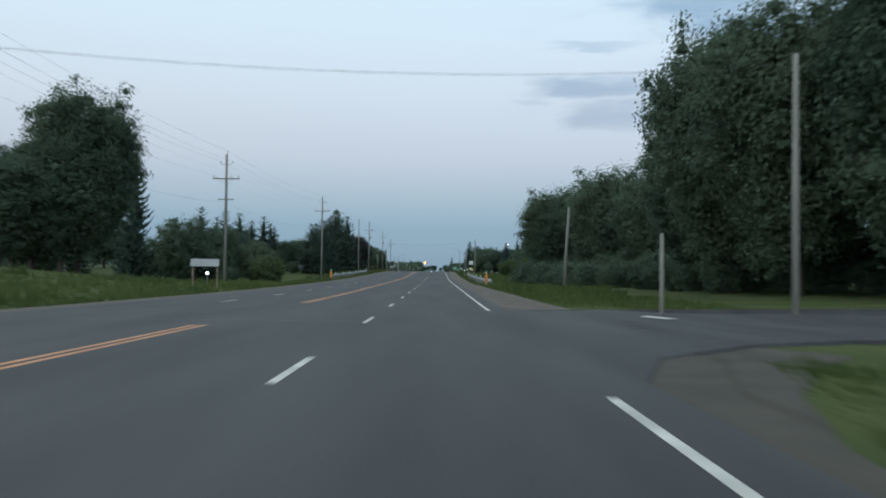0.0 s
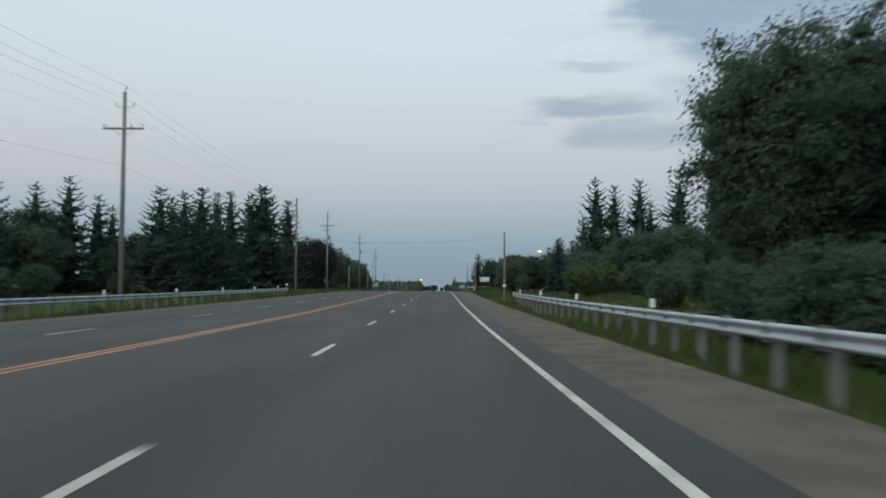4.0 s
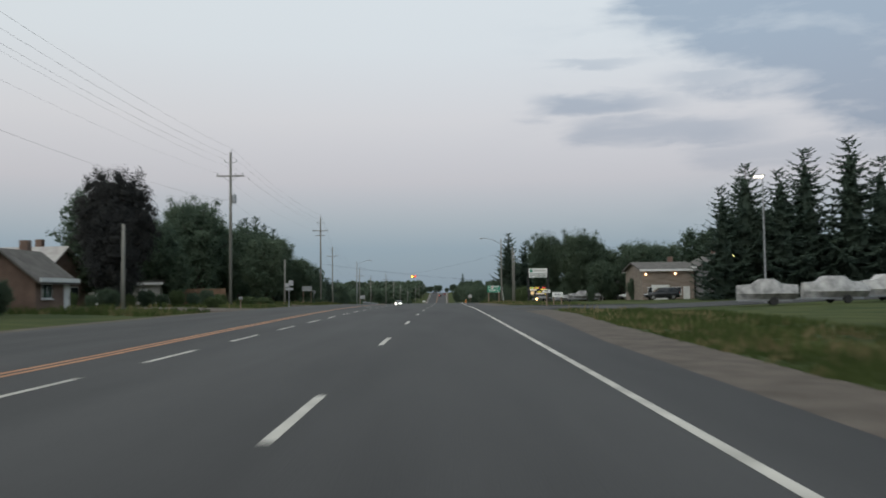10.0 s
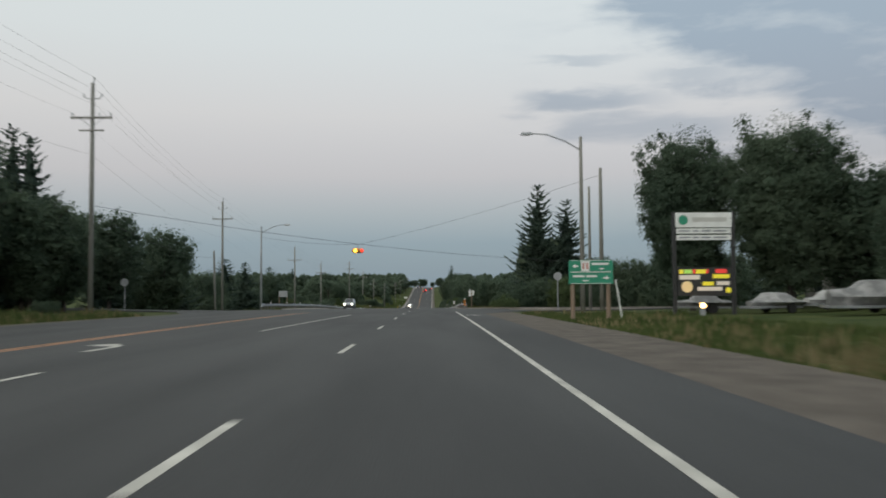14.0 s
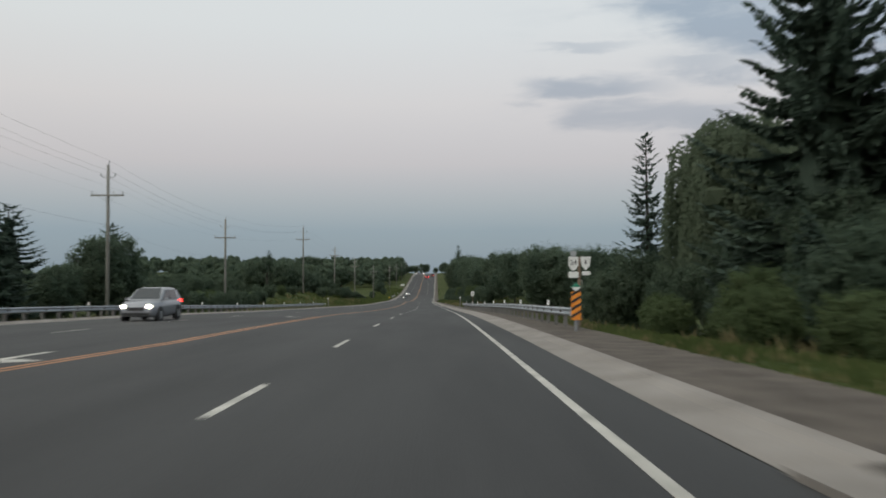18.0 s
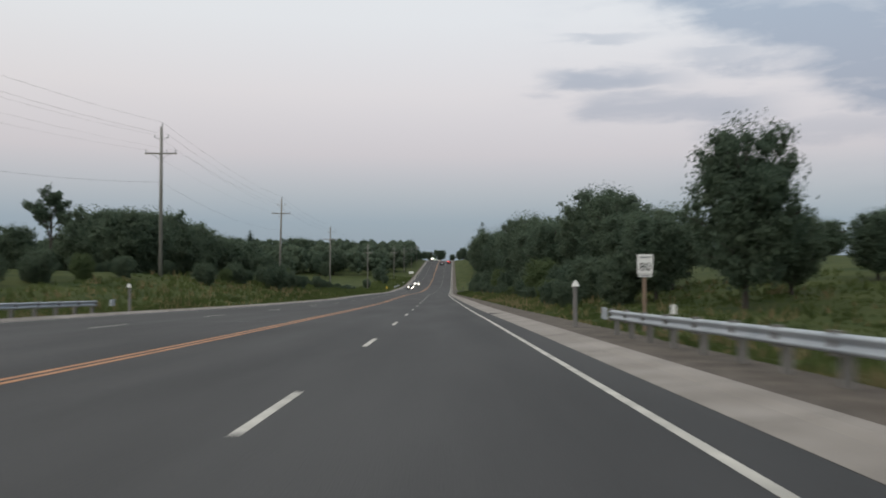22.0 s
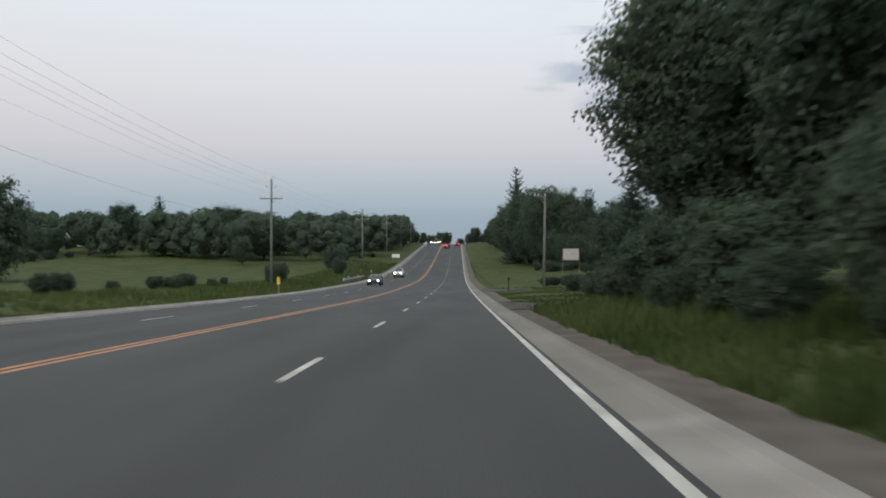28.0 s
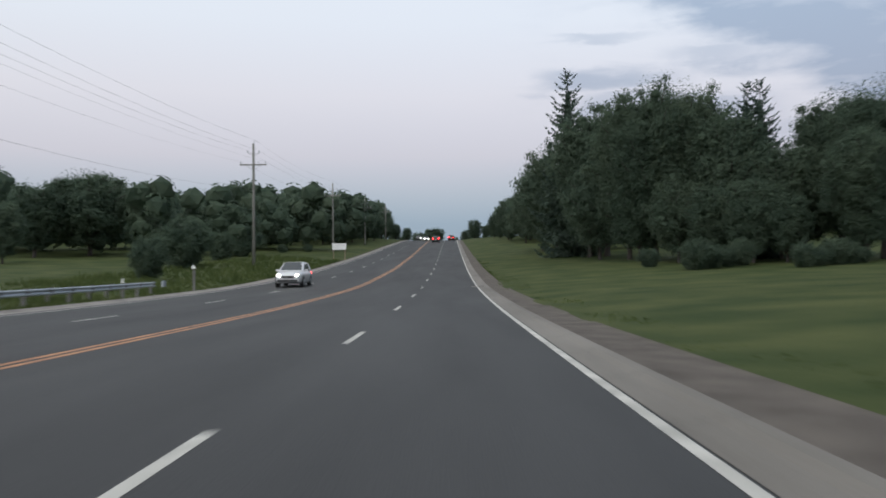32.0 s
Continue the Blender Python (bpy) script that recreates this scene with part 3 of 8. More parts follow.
def conifer(seed, height=16.0, spread=4.0, bare=0.03, tiers=25, around=6.0, ragged=0.35, full=1.0, grain=1.0):
    """Trunk and tiers of needled boughs of a conifer standing at the origin; ragged leaves gaps and uneven boughs."""
    r = random.Random(seed)
    t, c = Builder(), Builder()
    bend = Vector((r.uniform(-0.25, 0.25), r.uniform(-0.25, 0.25), 0))
    t.tube([(0, 0, -0.6), tuple(bend * 0.5 + Vector((0, 0, height * 0.5))), tuple(bend + Vector((0, 0, height * 0.99)))], [height * 0.016, height * 0.010, 0.02], 7)
    o = Vector((r.uniform(0, 90), r.uniform(0, 90), 0))

    def needle(p, d, ln, w):
        """One hanging twig of needles."""
        s = d.cross(Vector((r.uniform(-0.4, 0.4), r.uniform(-0.4, 0.4), 1)))
        if s.length < 1e-3:
            return
        s.normalize()
        n = len(c.v)
        c.v += [tuple(p - s * w * 0.4), tuple(p + d * ln * 0.45 - s * w), tuple(p + d * ln), tuple(p + d * ln * 0.45 + s * w)]
        c.f += [(n, n + 1, n + 2), (n, n + 2, n + 3)]

    for i in range(tiers):
        k0 = (i + 0.3) / tiers
        n = max(3, int(around * (1.15 - 0.45 * k0) + r.random()))
        a0 = r.uniform(0, 6.3)
        for j in range(n):
            a = a0 + 2 * math.pi * j / n + r.uniform(-0.3, 0.3)
            k = min(0.985, max(0.0, k0 + r.uniform(-0.45, 0.45) / tiers))
            lumpy = noise.noise(Vector((math.cos(a) * 1.3, math.sin(a) * 1.3, k * 5.0)) + o)
            if lumpy < -0.42 + 0.1 * ragged and r.random() < ragged * 1.6:
                continue
            z = height * (bare + (1 - bare) * k)
            ln = spread * ((1 - k) ** 0.72 * (1 + ragged * 0.9 * lumpy) * r.uniform(1 - 0.6 * ragged, 1.06) + 0.03)
            if k < 0.1:
                ln *= 0.7 + 3 * k
            out = Vector((math.cos(a), math.sin(a), 0))
            side = Vector((-out.y, out.x, 0))
            drop = ln * r.uniform(0.10, 0.34) * (1.05 - 0.9 * k)
            lift = ln * r.uniform(0.12, 0.30)
            root = bend * k + Vector((0, 0, z))
            steps = max(3, int(ln / (0.26 * grain)))
            last = root
            for q in range(steps):
                u = (q + 1) / steps
                p = root + out * ln * u + Vector((0, 0, -drop * math.sin(u * 2.2) + lift * u * u * u * (0.6 + k)))
                reach = (0.30 * ln * (1 - u) ** 0.7 + 0.22) * r.uniform(0.75, 1.2) * (0.8 if k > 0.8 else 1.0) * (0.35 + 0.65 * grain)
                for sgn in (-1, 1):
                    if r.random() > full:
                        continue
                    d = (out * r.uniform(0.45, 0.9) + side * sgn * r.uniform(0.6, 1.0) + Vector((0, 0, r.uniform(-0.55, 0.05)))).normalized()
                    needle(p, d, reach, 0.10 + 0.16 * reach)
                    if r.random() < 0.75 * full:
                        needle(p + side * sgn * 0.1, (out * r.uniform(-0.1, 0.4) + side * sgn * r.uniform(0.1, 0.5) + Vector((0, 0, -1))).normalized(), reach * r.uniform(0.55, 0.95), 0.09 + 0.12 * reach)
                needle(last, (p - last).normalized(), (p - last).length * 1.9, 0.10 + 0.05 * ln * (1 - u))
                last = p
            needle(last, (out + Vector((0, 0, 0.5))).normalized(), 0.45, 0.12)
    # the close growth round the stem
    if full > 0.9:
        seg = [(0.0, 0.50), (0.3, 0.42), (0.6, 0.25), (0.85, 0.07)]
        c.tube([tuple(bend * a + Vector((0, 0, height * (bare + 0.02 + 0.98 * a)))) for a, _ in seg], [spread * (0.75 - 0.5 * ragged) * b for _, b in seg], 9, False)
    return t.raw("trunk", BARK, True), c


def willow(seed, height=10.0, spread=4.4):
    """Trunk and hanging strands of a willow standing at the origin."""
    r = random.Random(seed)
    t, c = Builder(), Builder()
    t.tube([(0, 0, -0.6), (0.1, 0, 1.5), (0.2, 0.1, 4.5), (0.3, 0.1, 7.5)], [0.42, 0.32, 0.2, 0.05], 8)
    for i in range(30):
        a, k = i * 2.4, (i + 0.5) / 30
        p = Vector((math.cos(a) * spread * 0.72 * math.sqrt(k), math.sin(a) * spread * 0.72 * math.sqrt(k), height * (0.97 - 0.38 * k * k)))
        rad = r.uniform(0.75, 1.25)
        lump(c, p - Vector((0, 0, 0.5)), rad * 0.7, r)
        t.tube([(0.2, 0.1, 4.0), tuple(p * 0.6 + Vector((0, 0, 2.2))), tuple(p)], [0.12, 0.07, 0.02], 5, False)
        for _ in range(44):
            d = rand_dir(r)
            q = p + Vector((d.x * rad, d.y * rad, abs(d.z) * rad * 0.6))
            ln = r.uniform(0.35, 0.8) * q.z
            n = int(ln / 0.24)
            for s in range(n):
                w = q + Vector((r.uniform(-0.1, 0.1), r.uniform(-0.1, 0.1), -ln * s / n)) + Vector((d.x, d.y, 0)) * 0.25 * math.sin(s / n * 2)
                leaf(c, w, Vector((r.uniform(-1, 1), r.uniform(-1, 1), 0.15)).normalized(), 0.20, r)
    for k in range(8):
        lump(c, Vector((math.cos(k * 0.8) * spread * 0.4, math.sin(k * 0.8) * spread * 0.4, height * r.uniform(0.25, 0.55))), spread * 0.36, r, 1.6)
    return t.raw("trunk", BARK, True), c


PROTO = {}


def tree_kind(key, make, mat, label, category="tree"):
    trunk, crown = make
    PROTO[key] = (trunk, crown.raw("crown", mat, False), label, category)


tree_kind("oak_near", broadleaf(31, 10, 4.3, 0.05, 46, 78000, 0.105), LEAF, "tall broadleaf tree with a ragged dark green crown")
tree_kind("maple_near", broadleaf(32, 10, 3.8, 0.05, 42, 68000, 0.105), LEAF, "tall leafy tree with a lumpy green crown")
tree_kind("oak", broadleaf(11, 10, 4.4, 0.02, 32, 20000, 0.16), LEAF, "broadleaf tree with a dense dark green crown")
tree_kind("maple", broadleaf(12, 10, 3.9, 0.02, 30, 18000, 0.155), LEAF, "broadleaf tree with a rounded green crown beside the road")
tree_kind("ash", broadleaf(13, 10, 3.1, 0.04, 28, 15000, 0.15), LEAF, "slender broadleaf tree with a loose green crown")
tree_kind("maroon", broadleaf(14, 10, 4.8, 0.0, 60, 52000, 0.115, 1.0), LEAF_DARK, "broad maple with dark purplish leaves on a lawn")
tree_kind("bright", broadleaf(15, 10, 4.2, 0.0, 26, 14000, 0.20), LEAF_BRIGHT, "yellow-green broadleaf sapling in tall grass")
tree_kind("shrub", broadleaf(16, 10, 7.0, -0.12, 28, 15000, 0.27, 0.7), LEAF, "low spreading green shrub in rough grass", "bush")
tree_kind("shrub_pale", broadleaf(17, 10, 7.2, -0.12, 32, 22000, 0.22, 0.7), LEAF_BRIGHT, "pale green bushy shrub on the verge", "bush")
tree_kind("pale_bush", broadleaf(18, 10, 7.0, -0.1, 34, 24000, 0.19, 0.8), LEAF_PALE, "wide rounded bush with pale grey-green leaves", "bush")
tree_kind("spruce", conifer(21, 16, 4.4, 0.02, 25, 6.0), NEEDLE, "tall dark spruce with drooping branches")
tree_kind("pine", conifer(22, 16, 4.7, 0.05, 21, 5.4, 0.5), NEEDLE, "dark conifer with ragged uneven branches")
tree_kind("spruce_near", conifer(26, 16, 4.3, 0.02, 36, 7.5, 0.45, 1.0, 0.5), NEEDLE, "tall dark spruce with drooping needled boughs")
tree_kind("thin_spruce", conifer(23, 16, 2.5, 0.03, 40, 5.2, 0.6, 0.85, 0.8), NEEDLE, "thin half-bare spruce with sparse branches")
tree_kind("blue_spruce", conifer(24, 16, 5.2, 0.01, 30, 8.0, 0.2), NEEDLE_BLUE, "blue-grey spruce with a full cone shape")
tree_kind("willow", willow(25), LEAF_PALE, "weeping willow with long hanging green strands")
CONIFERS = ("spruce", "spruce_near", "pine", "thin_spruce", "blue_spruce")
TREE_RND = random.Random(5)


def plant(key, x, y, top, wide=1.0):
    """A tree or bush whose tip stands top metres above the road there."""
    trunk, crown, label, category = PROTO[key]
    z = ground_z(x, y)
    s = max(1.2, rz(y) + top - z) / (16.0 if key in CONIFERS else 10.0)
    m = pose(x, y, z - 0.05, 0, 0, TREE_RND.uniform(0, 360)) @ Matrix.Diagonal((s * wide, s * wide, s, 1))
    ob = thing("bush" if category == "bush" else ("conifer" if key in CONIFERS else "tree"), m, label, category, "roadside " + ("bushes" if category == "bush" else "trees"))
    part("trunk", trunk, ob)
    part("crown", crown, ob)
    return ob


# left: wood before the first bridge
plant("oak_near", -35.2, 81.5, 21.6, 0.80)
plant("maple_near", -42.0, 86.0, 16.5, 0.95)
plant("maple_near", -47.0, 92.0, 15.5, 1.00)
plant("oak", -42.0, 85.9, 15.3, 1.10)
plant("oak", -40.0, 76.0, 13.5, 1.10)
plant("maple", -36.0, 79.1, 14.5, 1.10)
plant("maple", -38.0, 122.2, 10.5, 1.00)
plant("spruce", -38.0, 132.3, 11.2, 1.00)
plant("maple", -38.0, 144.3, 10.0, 1.00)
plant("maple", -40.0, 164.7, 9.4, 1.00)
plant("pine", -42.0, 132.3, 8.4, 1.15)
plant("pine", -42.0, 139.5, 8.9, 1.15)
plant("pine", -42.0, 148.0, 10.2, 1.15)
plant("pine", -42.0, 156.4, 11.0, 1.15)
plant("pine", -42.0, 164.2, 12.6, 1.15)
plant("pine", -42.0, 175.9, 12.9, 1.15)
plant("pine", -42.0, 185.7, 11.7, 1.15)
plant("oak", -47.0, 139.8, 7.8, 1.10)
plant("oak", -47.0, 146.1, 7.5, 1.10)
plant("oak", -47.0, 154.8, 8.8, 1.10)
plant("oak", -47.0, 165.2, 9.9, 1.10)
plant("oak", -47.0, 182.9, 11.4, 1.10)
plant("oak", -47.0, 197.1, 11.7, 1.10)
plant("pale_bush", -31.6, 145.0, 7.2, 0.62)
plant("pale_bush", -37.6, 148.0, 7.8, 0.62)
plant("spruce_near", -45.5, 124.0, 20.0, 0.60)
plant("shrub_pale", -29.0, 141.0, 4.3, 0.90)
plant("shrub", -29.0, 114.9, 2.1, 0.70)
# left: row of tall conifers
plant("pine", -40.0, 188.6, 12.8, 1.20)
plant("pine", -40.0, 196.4, 11.6, 1.20)
plant("pine", -40.0, 201.0, 10.7, 1.20)
plant("spruce", -28.0, 182.8, 11.0, 1.25)
plant("spruce", -28.0, 186.7, 10.4, 1.00)
plant("spruce", -28.0, 190.9, 11.4, 1.25)
plant("spruce", -28.0, 196.6, 12.5, 1.38)
plant("spruce", -28.0, 203.6, 12.7, 1.12)
plant("spruce", -28.0, 211.0, 13.7, 1.12)
plant("spruce", -28.0, 230.7, 16.8, 1.44)
plant("spruce", -28.0, 251.7, 16.7, 1.25)
plant("oak", -37.0, 202.6, 8.7, 1.20)
plant("oak", -37.0, 214.5, 9.4, 1.20)
plant("oak", -37.0, 225.2, 9.9, 1.20)
plant("oak", -37.0, 238.3, 10.5, 1.20)
plant("oak", -37.0, 254.9, 10.4, 1.20)
plant("oak", -37.0, 281.6, 11.2, 1.20)
plant("spruce", -30.0, 243.1, 18.1, 1.20)
plant("spruce", -30.0, 231.7, 15.6, 1.20)
# left: gardens and houses
plant("maroon", -29.2, 288.6, 13.5, 1.00)
plant("maroon", -32.6, 332.0, 15.6, 0.66)
plant("oak_near", -40.8, 382.7, 19.0, 0.85)
plant("oak", -26.8, 373.0, 11.7, 0.90)
plant("maple", -33.0, 300.0, 10.0, 1.00)
plant("maple", -36.0, 352.0, 12.0, 1.00)
plant("maple", -38.0, 341.6, 15.1, 1.00)
plant("ash", -36.0, 370.7, 17.1, 1.10)
plant("maple", -32.0, 404.1, 14.5, 1.00)
plant("maple", -34.0, 455.1, 12.1, 1.00)
plant("maple", -42.0, 373.0, 12.3, 1.10)
plant("oak", -36.0, 387.1, 14.7, 0.90)
plant("oak", -36.0, 409.5, 15.9, 0.90)
plant("pine", -36.0, 424.3, 16.3, 1.10)
plant("maple", -33.0, 434.7, 11.9, 1.00)
plant("oak", -36.0, 393.9, 16.0, 1.00)
plant("pine", -37.0, 400.5, 15.3, 1.10)
plant("spruce", -38.0, 406.7, 16.6, 1.10)
plant("spruce", -38.0, 414.8, 17.8, 1.10)
plant("spruce", -38.0, 424.8, 17.2, 1.10)
plant("maple", -29.0, 409.3, 9.9, 1.10)
plant("maple", -28.0, 412.8, 8.7, 1.00)
plant("oak", -30.0, 410.2, 10.5, 1.00)
plant("oak", -42.0, 420.6, 14.5, 1.10)
plant("oak", -42.0, 430.7, 14.4, 1.10)
plant("oak", -42.0, 440.9, 13.7, 1.10)
# left: conifers past the crossing
plant("pine", -38.0, 445.4, 8.8, 1.30)
plant("oak", -38.0, 449.8, 7.5, 1.00)
plant("maple", -38.0, 457.6, 6.9, 1.00)
plant("spruce", -38.0, 470.5, 9.7, 1.60)
plant("maple", -38.0, 486.9, 7.3, 1.00)
plant("spruce", -38.0, 520.6, 10.1, 1.50)
plant("maple", -38.0, 544.5, 10.2, 1.00)
plant("oak", -48.0, 525.0, 10.0, 1.00)
plant("spruce", -48.0, 543.7, 12.5, 1.90)
plant("spruce", -39.0, 551.9, 10.9, 1.70)
plant("maple", -48.0, 532.6, 8.9, 1.20)
plant("maple", -39.0, 537.2, 6.2, 1.00)
plant("maple", -39.0, 573.2, 6.3, 1.00)
plant("oak", -38.0, 548.6, 10.9, 0.90)
plant("maple", -39.0, 555.5, 8.7, 0.80)
# left: bushes in the valley and up the bank
plant("shrub", -44.0, 572.2, 5.5, 1.00)
plant("shrub", -44.0, 578.6, 5.5, 1.00)
plant("shrub", -44.0, 587.8, 5.6, 1.00)
plant("shrub", -44.0, 598.7, 6.8, 1.00)
plant("shrub", -44.0, 611.9, 6.1, 1.00)
plant("shrub", -44.0, 628.3, 7.4, 1.00)
plant("shrub", -44.0, 640.1, 8.0, 1.00)
plant("shrub", -44.0, 670.0, 12.0, 1.00)
plant("shrub", -44.0, 696.8, 11.3, 1.00)
plant("maple", -90.0, 677.8, 9.2, 1.30)
plant("maple", -90.0, 698.4, 10.1, 1.30)
plant("maple", -90.0, 723.7, 10.7, 1.30)
plant("maple", -90.0, 749.5, 11.1, 1.30)
plant("maple", -90.0, 781.3, 11.6, 1.30)
plant("shrub", -50.0, 619.9, 6.6, 0.80)
plant("shrub", -46.0, 624.4, 7.2, 0.80)
plant("shrub", -42.0, 625.0, 8.1, 0.80)
plant("shrub", -40.0, 637.5, 11.5, 0.80)
plant("shrub", -38.0, 641.2, 11.5, 0.80)
plant("shrub", -38.0, 652.4, 11.2, 0.80)
plant("shrub", -36.0, 658.3, 11.6, 0.80)
plant("shrub", -34.0, 665.6, 10.1, 0.80)
plant("shrub", -32.0, 674.8, 9.6, 0.80)
plant("shrub", -33.0, 629.4, 10.3, 0.80)
plant("shrub", -32.0, 631.1, 10.4, 0.80)
plant("shrub", -33.0, 639.8, 11.5, 0.80)
plant("shrub", -31.0, 641.5, 8.3, 0.80)
plant("shrub", -33.0, 653.0, 10.5, 0.80)
plant("shrub", -33.0, 664.9, 9.3, 0.80)
plant("shrub", -31.0, 668.1, 7.4, 0.80)
plant("shrub", -60.0, 791.5, 15.6, 0.80)
plant("shrub", -40.0, 736.0, 11.2, 0.80)
plant("shrub", -27.0, 665.4, 6.8, 0.75)
plant("shrub", -27.0, 668.0, 5.8, 0.75)
plant("shrub", -30.0, 678.2, 4.6, 0.75)
plant("shrub", -32.0, 688.6, 4.9, 0.75)
plant("shrub", -34.0, 701.3, 5.0, 0.75)
brush_state = TREE_RND.getstate()
for k in range(26):
    y = 548.0 + 4.2 * k
    plant("shrub" if k % 5 else "shrub_pale", rx(y) + LEFT_EDGE(y) - TREE_RND.uniform(7.5, 17.0), y, TREE_RND.uniform(2.4, 3.6) + (1.2 if y > 600 else 0.0), TREE_RND.uniform(0.65, 0.95))
TREE_RND.setstate(brush_state)
for k in range(14):
    y = 668.0 + 3.2 * k
    plant("shrub" if k % 4 else "shrub_pale", rx(y) + LEFT_EDGE(y) - TREE_RND.uniform(4.5, 13.0), y, TREE_RND.uniform(2.0, 3.2), TREE_RND.uniform(0.6, 0.9))
for k in range(17):
    y = 634.0 + 4.8 * k + TREE_RND.uniform(-1.5, 1.5)
    plant("shrub", rx(y) + LEFT_EDGE(y) - TREE_RND.uniform(5.5, 10.0), y, 4.4 - 0.17 * k + TREE_RND.uniform(-0.5, 0.6), TREE_RND.uniform(0.55, 0.85))
for k in range(8):
    y = 722.0 + 9.0 * k
    plant("shrub", TREE_RND.uniform(-31, -25), y, TREE_RND.uniform(1.2, 2.2), TREE_RND.uniform(0.7, 0.95))
# left: trees round the field
plant("oak", -104.0, 891.8, 11.4, 1.00)
plant("maple", -104.0, 901.8, 10.7, 1.00)
plant("oak", -104.0, 923.2, 13.7, 1.00)
plant("oak", -104.0, 946.3, 18.8, 0.90)
plant("spruce", -104.0, 978.4, 19.5, 1.30)
plant("maple", -104.0, 961.2, 12.8, 1.00)
plant("oak", -80.0, 932.9, 13.7, 1.10)
plant("oak", -80.0, 971.5, 18.1, 1.50)
plant("oak", -80.0, 1006.3, 16.7, 1.20)
plant("maple", -80.0, 1081.5, 11.9, 0.90)
plant("shrub", -26.0, 801.1, 3.4, 0.60)
plant("shrub", -24.0, 851.8, 4.2, 0.70)
plant("shrub", -28.0, 772.0, 2.1, 1.20)
plant("shrub", -28.0, 767.3, 1.7, 1.10)
plant("shrub", -29.0, 766.5, 1.8, 1.10)
plant("shrub", -26.0, 806.6, 3.7, 0.70)
plant("oak", -50.0, 902.0, 14.2, 1.30)
plant("maple", -55.0, 896.6, 12.1, 1.20)
plant("oak", -52.0, 926.2, 12.6, 1.20)
plant("maple", -50.0, 879.7, 8.8, 1.00)
plant("shrub", -28.0, 872.6, 6.4, 0.90)
plant("shrub", -30.0, 893.4, 4.9, 0.80)
plant("pine", -38.0, 965.2, 9.3, 1.50)
plant("spruce", -36.0, 975.6, 6.6, 1.40)
plant("oak", -30.0, 982.4, 10.1, 1.00)
plant("maple", -26.0, 987.1, 7.9, 1.00)
plant("oak", -22.0, 1046.8, 11.3, 1.00)
plant("maple", -24.0, 1021.9, 6.9, 1.00)
plant("maple", -20.0, 1084.1, 7.0, 1.00)
plant("maple", -18.0, 1124.7, 7.5, 1.00)
plant("shrub", -30.0, 904.9, 3.8, 1.00)
plant("shrub", -28.0, 922.5, 2.2, 1.00)
plant("shrub", -25.0, 928.9, 2.0, 1.00)
plant("maple", -55.0, 949.1, 12.1, 1.00)
plant("shrub", -100.0, 872.9, 4.3, 1.30)
plant("shrub", -100.0, 881.6, 5.0, 1.30)
plant("shrub", -100.0, 891.3, 4.4, 1.30)
plant("shrub", -100.0, 902.0, 3.7, 1.30)
plant("shrub", -100.0, 913.8, 3.0, 1.30)
plant("shrub", -100.0, 927.1, 3.5, 1.30)
plant("shrub", -100.0, 942.0, 2.6, 1.30)
plant("shrub", -100.0, 959.0, 1.5, 1.30)
plant("shrub", -100.0, 978.3, 0.3, 1.30)
plant("shrub", -78.0, 921.9, 2.4, 1.30)
plant("shrub", -78.0, 938.3, 2.8, 1.30)
plant("shrub", -78.0, 957.2, 1.7, 1.30)
plant("shrub", -78.0, 979.2, 0.4, 1.30)
plant("shrub", -78.0, 1005.2, -1.1, 1.30)
plant("shrub", -78.0, 1036.3, -0.7, 1.30)
plant("shrub_pale", -21.5, 338.0, 1.2, 1.45)
plant("shrub_pale", -22.2, 343.0, 1.4, 1.45)
plant("shrub_pale", -21.4, 348.0, 1.1, 1.45)
plant("shrub_pale", -23.5, 334.0, 1.4, 1.45)
plant("shrub_pale", -22.5, 352.0, 1.2, 1.45)
# right: wood at the first turning
plant("oak_near", 23.0, 66.0, 24.0, 0.78)
plant("maple_near", 25.0, 58.0, 24.0, 1.00)
plant("oak_near", 29.0, 47.0, 25.0, 1.00)
plant("maple_near", 25.0, 80.0, 20.0, 0.90)
plant("oak", 30.0, 70.0, 22.0, 1.20)
plant("maple", 38.0, 100.0, 14.0, 1.20)
plant("oak_near", 34.0, 36.0, 22.0, 1.00)
plant("oak", 36.0, 56.0, 20.0, 1.20)
plant("maple", 40.0, 40.0, 18.0, 1.30)
plant("oak_near", 20.5, 145.0, 18.0, 0.95)
plant("maple_near", 21.0, 147.0, 15.5, 0.85)
plant("maple_near", 27.0, 144.0, 19.0, 0.90)
plant("oak_near", 33.0, 138.0, 19.0, 0.90)
plant("oak_near", 27.0, 128.0, 20.0, 1.00)
plant("maple_near", 30.0, 112.0, 17.0, 1.15)
plant("oak", 28.0, 150.0, 16.0, 1.00)
plant("maple", 20.5, 150.0, 12.0, 0.90)
for k in range(16):
    plant("shrub", 14.5 + 0.55 * k + TREE_RND.uniform(-0.6, 0.6), 136.0 - 4.6 * k + TREE_RND.uniform(-1.5, 1.5), TREE_RND.uniform(2.6, 4.2), 0.9)
    plant("shrub", 22.0 + 0.8 * k, 140.0 - 5.0 * k, TREE_RND.uniform(4.0, 6.0), 0.9)
